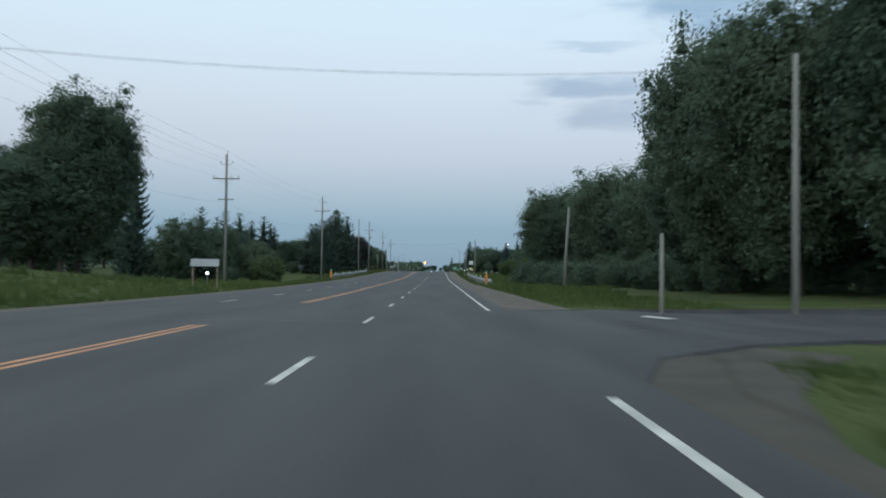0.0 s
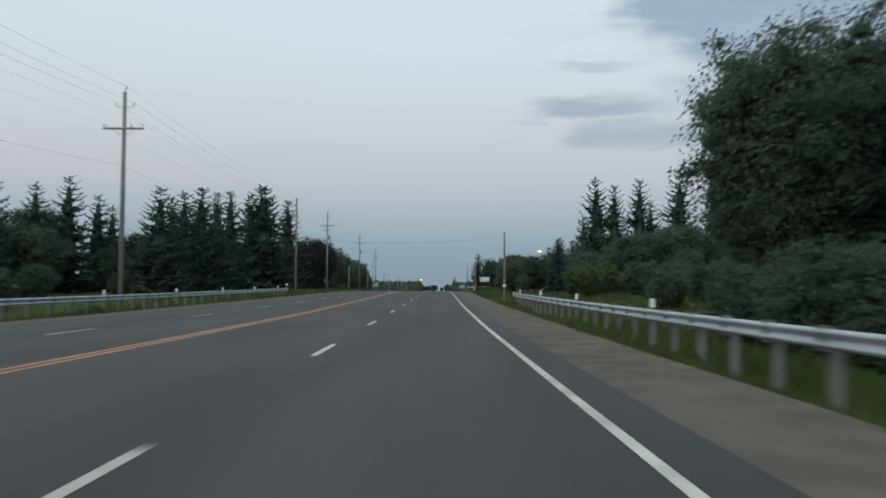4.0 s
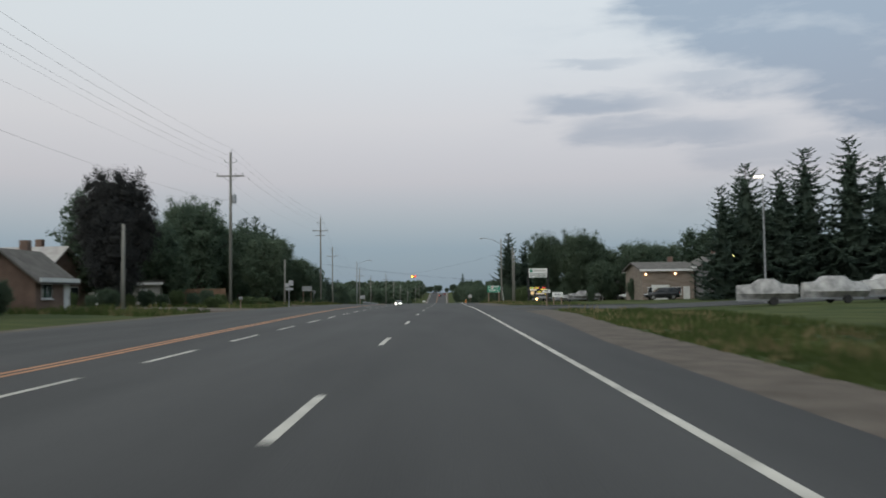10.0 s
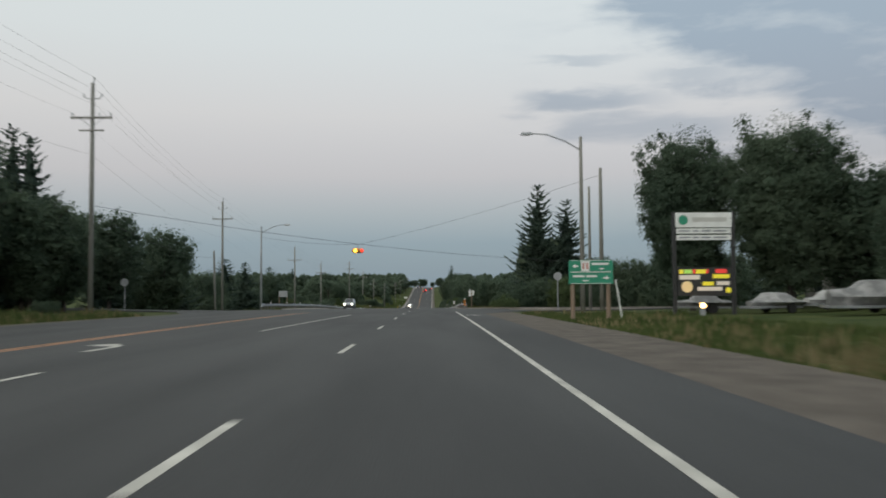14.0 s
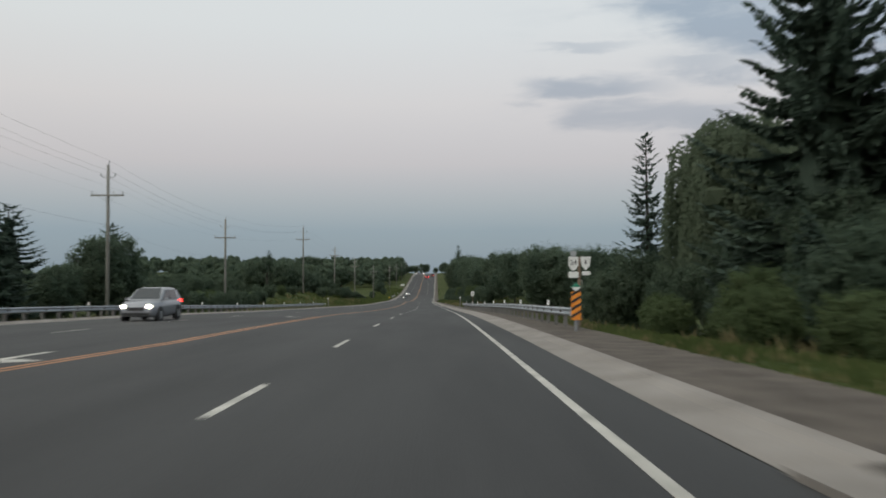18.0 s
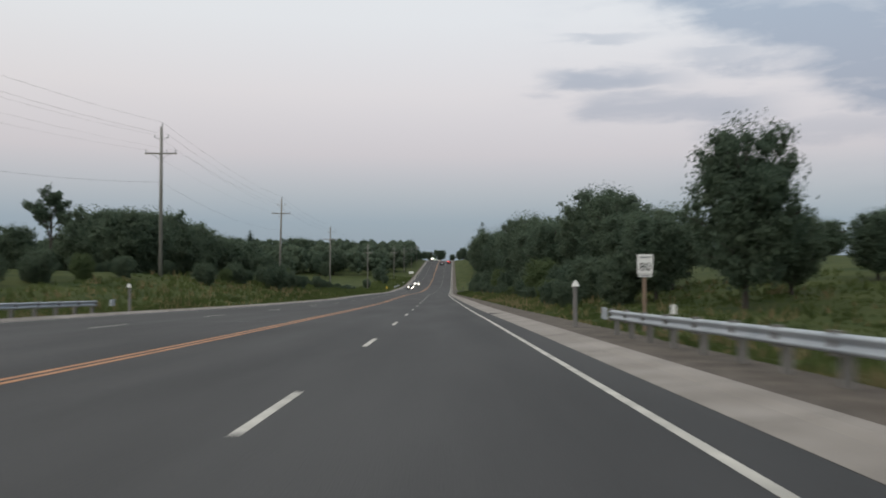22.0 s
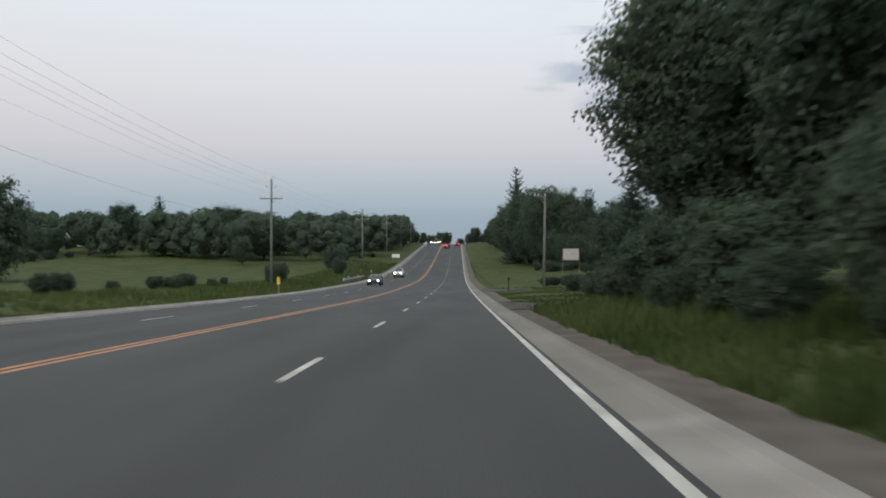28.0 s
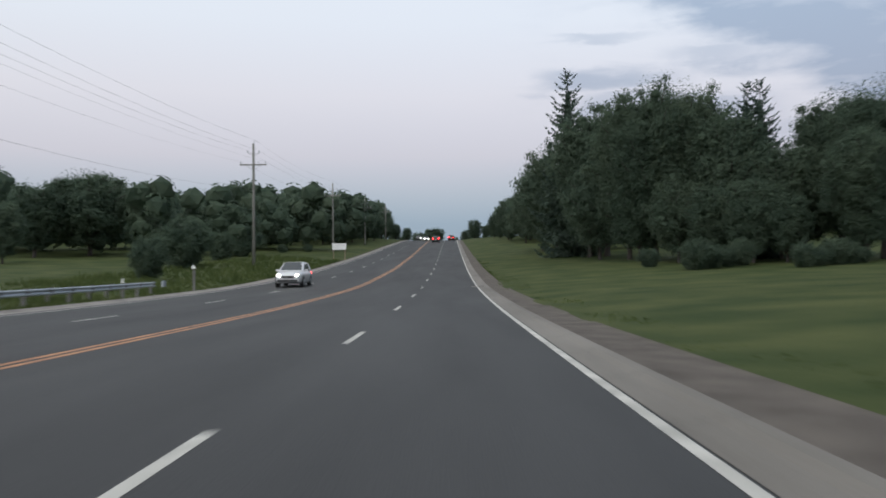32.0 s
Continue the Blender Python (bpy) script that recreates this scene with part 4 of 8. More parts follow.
# right: conifers and thicket beyond the bridge
plant("spruce", 29.4, 255.0, 21.5, 1.00)
plant("spruce", 33.0, 257.0, 20.5, 0.90)
plant("spruce", 37.5, 256.0, 21.5, 1.00)
plant("spruce", 45.0, 256.0, 23.3, 1.10)
plant("spruce", 53.0, 258.0, 22.5, 1.00)
plant("pine", 41.0, 262.0, 18.0, 1.00)
plant("pine", 26.5, 252.0, 14.0, 0.90)
plant("pine", 60.0, 254.0, 19.0, 1.00)
plant("blue_spruce", 18.3, 229.0, 8.3, 0.90)
plant("shrub", 20.0, 172.0, 3.2, 0.90)
plant("shrub", 25.0, 178.0, 3.8, 0.90)
plant("shrub", 30.0, 184.0, 4.4, 0.90)
plant("shrub", 27.0, 194.0, 4.6, 0.90)
plant("shrub", 34.0, 196.0, 5.0, 0.90)
plant("maple", 38.0, 190.0, 6.5, 1.10)
plant("maple", 32.0, 206.0, 6.5, 1.10)
plant("shrub", 26.0, 166.0, 3.0, 0.90)
plant("shrub", 33.0, 172.0, 4.0, 0.90)
plant("maple", 42.0, 178.0, 7.0, 1.10)
plant("oak", 40.0, 208.0, 8.0, 1.10)
plant("bright", 14.5, 188.0, 3.8, 1.10)
plant("bright", 17.0, 196.0, 4.4, 1.00)
plant("shrub", 19.0, 204.0, 4.0, 0.70)
plant("shrub", 22.0, 190.0, 4.5, 0.80)
plant("bright", 22.0, 210.0, 5.0, 1.00)
plant("maple", 12.5, 246.0, 6.3, 1.25)
plant("maple", 13.0, 254.0, 7.2, 1.25)
plant("maple", 17.0, 250.0, 7.6, 1.25)
plant("maple", 17.0, 259.0, 8.0, 1.25)
plant("oak", 17.5, 268.0, 7.6, 1.25)
plant("maple", 14.6, 267.5, 8.6, 0.95)
plant("maple", 14.2, 261.0, 8.4, 1.00)
plant("oak", 14.4, 272.0, 6.8, 0.85)
plant("shrub", 12.6, 268.5, 3.4, 0.65)
plant("shrub", 12.4, 263.5, 3.6, 0.65)
plant("shrub", 13.0, 272.5, 3.2, 0.60)
plant("maple", 22.0, 246.0, 8.0, 1.25)
plant("maple", 22.0, 256.0, 8.6, 1.25)
plant("maple", 23.0, 266.0, 8.4, 1.25)
plant("maple", 23.0, 276.0, 7.6, 1.25)
plant("maple", 26.0, 284.0, 7.0, 1.25)
plant("shrub", 14.0, 240.0, 3.4, 0.65)
plant("shrub", 11.5, 251.0, 3.6, 0.65)
plant("shrub", 11.6, 258.0, 3.6, 0.65)
plant("spruce", 33.0, 350.0, 14.0, 1.25)
plant("spruce", 36.5, 352.0, 17.0, 1.25)
plant("spruce", 40.0, 350.0, 16.0, 1.25)
plant("spruce", 44.0, 353.0, 19.0, 1.25)
plant("spruce", 49.0, 351.0, 20.0, 1.25)
plant("spruce", 54.0, 354.0, 18.0, 1.25)
plant("shrub", 8.5, 783.0, 1.1, 1.10)
plant("shrub", 9.7, 784.4, 1.3, 1.10)
plant("shrub", 10.8, 783.7, 1.4, 1.10)
plant("shrub", 11.9, 783.0, 1.1, 1.10)
plant("shrub", 13.1, 784.4, 1.3, 1.10)
plant("shrub", 14.2, 783.7, 1.4, 1.10)
plant("shrub", 15.4, 783.0, 1.1, 1.10)
plant("shrub", 16.5, 784.4, 1.3, 1.10)
plant("shrub", 17.7, 783.7, 1.4, 1.10)
plant("maple", 22.0, 222.0, 7.0, 1.20)
plant("maple", 27.0, 226.0, 8.0, 1.20)
plant("maple", 30.0, 234.0, 10.0, 1.20)
plant("maple", 24.0, 236.0, 8.0, 1.20)
plant("maple", 34.0, 228.0, 9.0, 1.20)
for k in range(9):
    plant("shrub_pale", 10.6 + 0.5 * (k % 3) + TREE_RND.uniform(-0.5, 0.5), 464.0 + 3.1 * k, TREE_RND.uniform(0.9, 1.9), TREE_RND.uniform(0.7, 0.95))
plant("shrub_pale", 5.9, 222.6, 0.95, 1.30)
plant("shrub_pale", 6.9, 219.5, 0.75, 1.30)
plant("shrub_pale", 8.2, 224.0, 0.85, 1.30)
# right: behind the yard
plant("maple_near", 19.3, 410.0, 15.0, 0.80)
plant("oak_near", 24.7, 405.5, 14.8, 0.90)
plant("maple_near", 29.0, 415.0, 13.5, 0.90)
plant("oak", 36.0, 402.0, 12.0, 1.20)
plant("oak", 42.0, 412.0, 13.0, 1.20)
plant("maple", 33.0, 396.0, 11.0, 1.20)
plant("maple", 29.0, 405.0, 11.5, 1.10)
plant("oak", 34.5, 402.0, 12.5, 1.10)
plant("shrub", 29.0, 399.0, 4.0, 0.80)
plant("spruce", 50.0, 404.0, 13.0, 1.20)
plant("spruce", 47.0, 383.0, 20.0, 1.00)
plant("oak", 52.0, 388.0, 18.0, 1.10)
plant("maple", 43.0, 390.0, 14.0, 1.10)
plant("maple", 26.0, 392.0, 8.0, 1.00)
plant("shrub", 56.0, 372.0, 8.0, 1.00)
plant("pine", 56.0, 352.0, 15.0, 1.10)
plant("pine", 60.0, 340.0, 16.0, 1.10)
# right: spruces and willow past the crossing
plant("spruce_near", 17.8, 484.0, 20.0, 1.15)
plant("spruce_near", 22.0, 483.5, 17.5, 1.20)
plant("willow", 21.2, 503.0, 12.5, 1.00)
plant("willow", 22.5, 511.0, 10.6, 0.80)
plant("maple_near", 24.0, 497.0, 11.0, 1.10)
plant("maple", 27.0, 486.0, 10.0, 1.20)
plant("maple", 16.5, 481.0, 6.5, 0.90)
plant("maple", 31.0, 478.0, 9.0, 1.10)
plant("ash", 36.0, 476.0, 10.0, 1.10)
plant("oak", 42.0, 470.0, 10.0, 1.10)
plant("maple", 17.5, 494.0, 6.0, 1.00)
plant("shrub", 15.5, 500.0, 4.0, 0.60)
for x, y, top, kind in ((11.8, 477.5, 2.6, "shrub_pale"), (14.0, 474.0, 4.2, "shrub"), (16.8, 475.5, 5.2, "shrub"), (20.0, 474.2, 5.6, "shrub_pale"), (23.2, 475.0, 5.4, "shrub"), (29.5, 477.0, 5.0, "shrub"), (33.5, 475.0, 5.6, "shrub"), (38.0, 474.0, 5.2, "shrub"), (43.5, 473.0, 5.4, "shrub")):
    plant(kind, x, y, top, 0.72)
plant("pine", 52.0, 474.0, 12.0, 1.20)
plant("thin_spruce", 19.2, 520.6, 15.7, 1.05)
plant("maple", 17.0, 516.0, 6.0, 1.10)
plant("shrub", 14.0, 512.0, 4.0, 0.70)
plant("maple", 22.0, 524.0, 6.5, 1.20)
plant("shrub", 16.0, 526.0, 4.0, 0.80)
plant("maple", 27.0, 516.0, 8.0, 1.10)
# right: woods down into the valley
plant("maple", 20.0, 541.5, 8.3, 1.00)
plant("oak", 19.0, 546.9, 8.7, 1.00)
plant("oak", 17.0, 551.7, 9.0, 1.10)
plant("maple", 16.0, 561.4, 10.1, 1.10)
plant("maple_near", 14.0, 553.2, 8.7, 1.00)
plant("maple_near", 16.0, 553.5, 8.5, 1.00)
plant("maple_near", 15.0, 560.3, 9.1, 1.00)
plant("oak", 13.6, 583.5, 10.6, 0.74)
plant("oak", 17.5, 588.0, 6.2, 1.00)
plant("oak", 14.0, 597.7, 7.6, 1.00)
plant("oak", 13.0, 598.9, 6.8, 1.00)
plant("ash", 14.0, 605.6, 8.1, 1.00)
plant("oak", 14.0, 610.6, 8.5, 1.00)
plant("oak", 15.0, 619.4, 11.4, 1.00)
plant("oak", 14.8, 626.4, 12.9, 1.00)
plant("oak", 14.0, 629.6, 11.3, 1.00)
plant("oak", 11.5, 636.3, 10.1, 1.00)
plant("oak", 10.0, 645.3, 9.7, 1.00)
plant("ash", 9.5, 659.7, 11.5, 1.00)
plant("ash", 9.5, 713.4, 13.5, 1.00)
plant("oak", 11.0, 641.2, 8.8, 1.00)
plant("ash", 11.0, 645.2, 10.0, 1.00)
plant("oak", 12.0, 651.3, 11.4, 1.00)
plant("oak", 11.5, 655.4, 12.0, 1.00)
plant("oak", 11.0, 661.1, 13.4, 1.00)
plant("ash", 10.5, 668.0, 11.6, 1.00)
plant("oak", 11.0, 679.4, 9.7, 1.00)
plant("ash", 11.0, 699.4, 11.3, 1.00)
plant("ash", 14.0, 650.1, 10.5, 1.00)
plant("ash", 16.0, 659.5, 12.5, 1.00)
for k in range(36):
    y = 592.0 + 3.7 * k + TREE_RND.uniform(-1.2, 1.2)
    near = k % 2
    plant(TREE_RND.choice(("shrub", "shrub", "shrub", "shrub_pale")), rx(y) + SHOULDER(y) + (2.7 if near else 4.6) + TREE_RND.uniform(-0.3, 0.9), y, TREE_RND.uniform(1.8, 2.6) if near else TREE_RND.uniform(3.4, 4.8), TREE_RND.uniform(0.75, 0.95))
plant("oak_near", 10.2, 722.0, 15.5, 1.22)
plant("maple_near", 18.5, 738.0, 14.0, 1.10)
plant("oak_near", 17.0, 722.0, 15.5, 1.10)
plant("oak", 12.0, 716.0, 14.0, 1.10)
plant("maple", 18.0, 740.0, 15.0, 1.10)
plant("oak", 22.0, 750.0, 13.0, 1.10)
plant("oak_near", 11.5, 706.0, 13.0, 1.00)
plant("oak", 24.0, 592.0, 6.5, 1.10)
plant("maple", 30.0, 597.0, 6.8, 1.20)
plant("maple", 19.0, 597.0, 6.4, 1.10)
plant("maple", 11.6, 592.0, 6.4, 1.10)
plant("oak", 21.0, 578.0, 5.2, 1.10)
plant("maple", 36.0, 590.0, 6.0, 1.30)
plant("maple", 27.0, 574.0, 5.0, 1.20)
# right: gardens before the far hill
plant("spruce_near", 13.7, 762.0, 10.0, 1.10)
plant("maple_near", 14.3, 746.0, 8.6, 0.85)
plant("maple", 19.0, 766.0, 9.6, 1.00)
plant("oak", 22.0, 778.0, 9.5, 1.20)
plant("maple", 27.0, 785.0, 9.0, 1.20)
plant("maple", 24.0, 800.0, 10.0, 1.20)
plant("oak", 31.0, 806.0, 10.5, 1.20)
plant("oak", 36.0, 790.0, 11.0, 1.20)
plant("shrub", 15.0, 772.0, 2.6, 0.80)
plant("shrub", 17.0, 778.0, 2.6, 0.80)
plant("shrub", 19.0, 784.0, 2.6, 0.80)
plant("shrub", 21.0, 792.0, 2.6, 0.80)
plant("shrub", 24.0, 796.0, 2.6, 0.80)
plant("shrub", 27.0, 800.0, 2.6, 0.80)
plant("maple", 9.6, 741.0, 5.0, 0.75)
plant("maple", 10.8, 736.5, 6.0, 0.75)
plant("maple", 13.5, 736.0, 7.0, 0.90)
plant("shrub", 8.2, 739.5, 2.7, 0.65)
plant("shrub", 8.6, 736.0, 2.6, 0.65)
plant("shrub", 8.0, 744.0, 2.4, 0.70)
plant("shrub", 7.5, 746.0, 1.6, 0.90)
plant("shrub", 9.0, 743.0, 1.7, 0.90)
plant("shrub", 11.0, 742.0, 1.8, 0.90)
plant("shrub", 13.0, 743.0, 1.9, 0.90)
plant("shrub", 15.0, 743.0, 2.0, 0.90)
plant("shrub", 9.5, 749.0, 1.8, 0.90)
plant("shrub", 17.0, 745.0, 2.2, 0.90)
plant("shrub", 8.0, 758.0, 1.9, 0.90)
plant("shrub", 8.8, 763.0, 2.0, 0.90)
plant("shrub", 10.0, 753.0, 2.0, 0.90)
plant("shrub", 11.0, 760.0, 2.2, 0.90)
plant("shrub", 9.8, 768.0, 1.9, 0.90)
plant("shrub", 12.5, 755.0, 2.2, 0.90)
plant("shrub", 13.0, 764.0, 2.4, 0.90)
plant("shrub", 14.5, 750.0, 2.4, 0.90)
plant("shrub", 16.0, 758.0, 2.5, 0.90)
plant("shrub", 12.0, 748.0, 2.1, 0.90)
plant("shrub", 18.0, 752.0, 2.6, 0.90)
plant("shrub", 16.5, 766.0, 2.6, 0.90)
plant("shrub", 20.0, 760.0, 2.8, 0.90)
plant("shrub", 12.0, 772.0, 2.2, 0.90)
plant("oak", 26.0, 818.1, 11.7, 1.00)
plant("oak_near", 27.0, 805.8, 12.0, 1.00)
plant("maple", 25.0, 807.5, 11.4, 1.00)
plant("maple_near", 28.0, 798.6, 10.2, 1.00)
plant("oak", 24.0, 823.6, 11.5, 1.00)
plant("maple", 20.0, 804.3, 12.1, 0.90)
plant("maple", 20.0, 767.7, 10.0, 0.90)
plant("oak", 18.0, 768.0, 9.0, 0.90)
plant("shrub", 22.3, 380.5, 3.0, 0.45)
plant("shrub", 28.5, 378.5, 4.2, 0.50)
plant("spruce", 13.5, 892.0, 24.0, 0.80)
plant("oak_near", 18.5, 870.0, 20.0, 0.80)
plant("oak_near", 21.0, 870.1, 19.6, 0.80)
plant("maple", 17.0, 886.6, 21.6, 0.90)
plant("maple", 24.0, 871.0, 18.7, 0.90)
plant("spruce", 26.0, 865.8, 17.6, 0.80)
plant("spruce", 27.0, 865.0, 17.7, 0.80)
plant("maple", 24.0, 864.5, 16.4, 0.90)
plant("maple", 15.0, 886.7, 19.4, 0.80)
plant("maple", 17.0, 874.6, 18.0, 0.80)
plant("oak", 27.0, 860.7, 12.8, 0.90)
plant("oak", 29.0, 860.8, 12.3, 0.90)
plant("oak", 13.0, 916.0, 15.8, 0.90)
plant("oak", 14.0, 907.0, 18.2, 0.90)
plant("oak", 15.0, 879.8, 13.1, 0.90)
plant("oak", 17.0, 869.9, 10.9, 0.90)
plant("oak", 19.0, 863.4, 9.7, 0.90)
plant("oak", 21.0, 860.2, 8.9, 0.90)
plant("oak", 23.0, 856.5, 9.1, 0.90)
plant("oak", 25.0, 854.7, 7.6, 0.90)
plant("maple_near", 33.0, 862.5, 17.7, 0.90)
plant("maple_near", 33.0, 855.3, 17.2, 0.90)
plant("maple_near", 30.0, 852.2, 12.5, 0.90)
plant("oak", 9.0, 1113.9, 10.3, 0.90)
plant("oak", 10.0, 1040.4, 5.1, 0.90)
plant("oak", 12.0, 1004.4, 5.2, 0.90)
plant("oak", 13.0, 979.3, 5.8, 0.90)
plant("oak", 14.0, 954.8, 12.2, 0.90)
plant("oak", 7.5, 1197.2, 10.3, 0.90)
plant("maple", -21.0, 1010.0, 8.5, 1.10)
plant("oak", -24.0, 985.0, 8.0, 1.10)
plant("oak", -28.0, 965.0, 8.5, 1.10)
plant("maple", -33.0, 950.0, 7.0, 1.10)
plant("maple", -38.0, 940.0, 6.5, 1.10)
plant("maple", -45.0, 930.0, 7.0, 1.10)
plant("oak", -52.0, 935.0, 8.0, 1.10)
plant("oak", -60.0, 925.0, 9.0, 1.10)
plant("maple", -20.0, 1040.0, 8.0, 1.00)
plant("maple", -19.0, 1070.0, 6.0, 1.00)
plant("maple", -30.0, 1000.0, 9.0, 1.10)
plant("maple", 13.0, 990.0, 12.0, 1.00)
plant("oak", 17.0, 975.0, 14.0, 1.10)
plant("maple", 12.0, 1030.0, 8.0, 1.00)
plant("oak", 22.0, 965.0, 14.0, 1.10)
plant("oak", 28.0, 955.0, 14.0, 1.10)
plant("maple", -70.0, 1150.0, 7.0, 1.20)
plant("oak", -61.0, 1187.0, 8.0, 1.20)
plant("maple", -52.0, 1164.0, 9.0, 1.20)
plant("oak", -43.0, 1201.0, 10.0, 1.20)
plant("maple", -34.0, 1178.0, 7.0, 1.20)
plant("oak", -25.0, 1155.0, 8.0, 1.20)
plant("maple", -16.0, 1192.0, 9.0, 1.20)
plant("oak", -7.0, 1169.0, 10.0, 1.20)
plant("maple", 2.0, 1206.0, 7.0, 1.20)
plant("oak", 11.0, 1183.0, 8.0, 1.20)
plant("maple", 20.0, 1160.0, 9.0, 1.20)
plant("oak", 29.0, 1197.0, 10.0, 1.20)
plant("maple", 38.0, 1174.0, 7.0, 1.20)
plant("oak", 47.0, 1151.0, 8.0, 1.20)
plant("maple", 56.0, 1188.0, 9.0, 1.20)
plant("oak", 65.0, 1165.0, 10.0, 1.20)
# undergrowth along the wood edges
plant("shrub", 15.0, 858.0, 2.6, 0.90)
plant("shrub", 16.5, 850.1, 3.4, 0.90)
plant("shrub", 18.0, 851.2, 3.0, 0.90)
plant("shrub", 19.5, 852.3, 2.6, 0.90)
plant("shrub", 21.0, 853.4, 3.4, 0.90)
plant("shrub", 22.5, 845.5, 3.0, 0.90)
plant("shrub", 24.0, 846.6, 2.6, 0.90)
plant("shrub", 25.5, 847.7, 3.4, 0.90)
plant("shrub", 27.0, 848.8, 3.0, 0.90)
plant("shrub", 28.5, 849.9, 2.6, 0.90)
plant("shrub", 30.0, 842.0, 3.4, 0.90)
plant("shrub", 31.5, 843.1, 3.0, 0.90)
plant("shrub", 33.0, 844.2, 2.6, 0.90)
plant("shrub", 34.5, 845.3, 3.4, 0.90)
plant("shrub", 36.0, 837.4, 3.0, 0.90)
plant("shrub", 37.5, 838.5, 2.6, 0.90)
plant("shrub", 22.0, 74.0, 2.6, 0.90)
plant("shrub", 23.6, 70.8, 3.6, 0.90)
plant("shrub", 25.2, 67.6, 3.1, 0.90)
plant("shrub", 26.8, 64.4, 2.6, 0.90)
plant("shrub", 28.4, 61.2, 3.6, 0.90)
plant("shrub", 30.0, 58.0, 3.1, 0.90)
plant("shrub", 31.6, 54.8, 2.6, 0.90)
plant("shrub", 33.2, 51.6, 3.6, 0.90)
plant("shrub", 34.8, 48.4, 3.1, 0.90)
plant("shrub", 36.4, 45.2, 2.6, 0.90)
plant("shrub", 38.0, 42.0, 3.6, 0.90)
plant("shrub", 39.6, 38.8, 3.1, 0.90)
plant("shrub", 20.0, 100.0, 2.4, 0.90)
plant("shrub", 21.4, 101.0, 2.4, 0.90)
plant("shrub", 22.8, 102.0, 2.4, 0.90)
plant("shrub", 24.2, 103.0, 2.4, 0.90)
plant("shrub", 25.6, 104.0, 2.4, 0.90)
plant("shrub", 27.0, 96.0, 2.4, 0.90)
plant("shrub", 28.4, 97.0, 2.4, 0.90)
for k in range(9):
    plant("shrub", -36.0 + k * 1.35, 296.0 + TREE_RND.uniform(-0.4, 0.4), TREE_RND.uniform(2.5, 2.8), TREE_RND.uniform(0.62, 0.75))
for k in range(9):
    plant("maple" if k % 2 else "shrub", -46.0 + k * 1.9, 300.5 + TREE_RND.uniform(-1, 1), TREE_RND.uniform(3.0, 4.2), 0.8)
for k in range(10):
    plant("shrub" if k % 3 else "shrub_pale", -33.5 + k * 0.75, 324.0 + k * 2.6 + TREE_RND.uniform(-0.6, 0.6), TREE_RND.uniform(1.7, 2.6), TREE_RND.uniform(0.7, 1.0))
plant("maple", -36.5, 343.0, 7.5, 0.9)
plant("oak", -33.5, 352.0, 8.0, 0.8)
# lower growth behind the rails
plant("oak", -37.0, 140.0, 5.5, 1.20)
plant("maple", -41.0, 148.0, 7.6, 1.20)
plant("maple", -45.0, 156.0, 6.9, 1.20)
plant("oak", -40.0, 164.0, 6.2, 1.20)
plant("maple", -44.0, 172.0, 5.5, 1.20)
plant("maple", -39.0, 180.0, 7.6, 1.20)
plant("oak", -43.0, 188.0, 6.9, 1.20)
plant("maple", -38.0, 196.0, 6.2, 1.20)
plant("maple", -42.0, 204.0, 5.5, 1.20)
plant("oak", -37.0, 212.0, 7.6, 1.20)
plant("maple", -41.0, 220.0, 6.9, 1.20)
plant("maple", -45.0, 228.0, 6.2, 1.20)
plant("oak", -40.0, 236.0, 5.5, 1.20)
plant("maple", -44.0, 244.0, 7.6, 1.20)
plant("maple", -39.0, 252.0, 6.9, 1.20)
plant("oak", -43.0, 260.0, 6.2, 1.20)
plant("shrub", -31.0, 150.0, 2.6, 0.80)
plant("shrub", -33.0, 161.0, 3.0, 0.80)
plant("shrub", -35.0, 172.0, 3.4, 0.80)
plant("shrub", -32.0, 183.0, 2.6, 0.80)
plant("shrub", -34.0, 194.0, 3.0, 0.80)
plant("shrub", -31.0, 205.0, 3.4, 0.80)
plant("shrub", -33.0, 216.0, 2.6, 0.80)
plant("shrub", -35.0, 227.0, 3.0, 0.80)
plant("shrub", -32.0, 238.0, 3.4, 0.80)
plant("shrub", -34.0, 249.0, 2.6, 0.80)
plant("oak", 30.0, 226.0, 10.6, 1.20)
plant("maple", 33.2, 237.0, 11.3, 1.20)
plant("maple", 36.4, 226.0, 12.0, 1.20)
plant("oak", 39.6, 237.0, 12.7, 1.20)
plant("maple", 42.8, 226.0, 10.6, 1.20)
plant("maple", 46.0, 237.0, 11.3, 1.20)
plant("oak", 49.2, 226.0, 12.0, 1.20)
plant("maple", 52.4, 237.0, 12.7, 1.20)
plant("maple", 55.6, 226.0, 10.6, 1.20)
plant("oak", 58.8, 237.0, 11.3, 1.20)
plant("maple", 62.0, 226.0, 12.0, 1.20)
plant("maple", 65.2, 237.0, 12.7, 1.20)
plant("shrub", 24.0, 214.0, 3.4, 0.90)
plant("shrub", 28.0, 221.0, 3.9, 0.90)
plant("shrub", 32.0, 218.0, 4.4, 0.90)
plant("shrub", 36.0, 215.0, 3.4, 0.90)
plant("shrub", 40.0, 222.0, 3.9, 0.90)
plant("shrub", 44.0, 219.0, 4.4, 0.90)
plant("shrub", 48.0, 216.0, 3.4, 0.90)
plant("shrub", 52.0, 223.0, 3.9, 0.90)
plant("shrub", 56.0, 220.0, 4.4, 0.90)
plant("shrub", -36.0, 486.0, 3.2, 0.90)
plant("shrub", -47.0, 493.5, 3.7, 0.90)
plant("shrub", -58.0, 501.0, 4.2, 0.90)
plant("shrub", -45.0, 508.5, 4.7, 0.90)
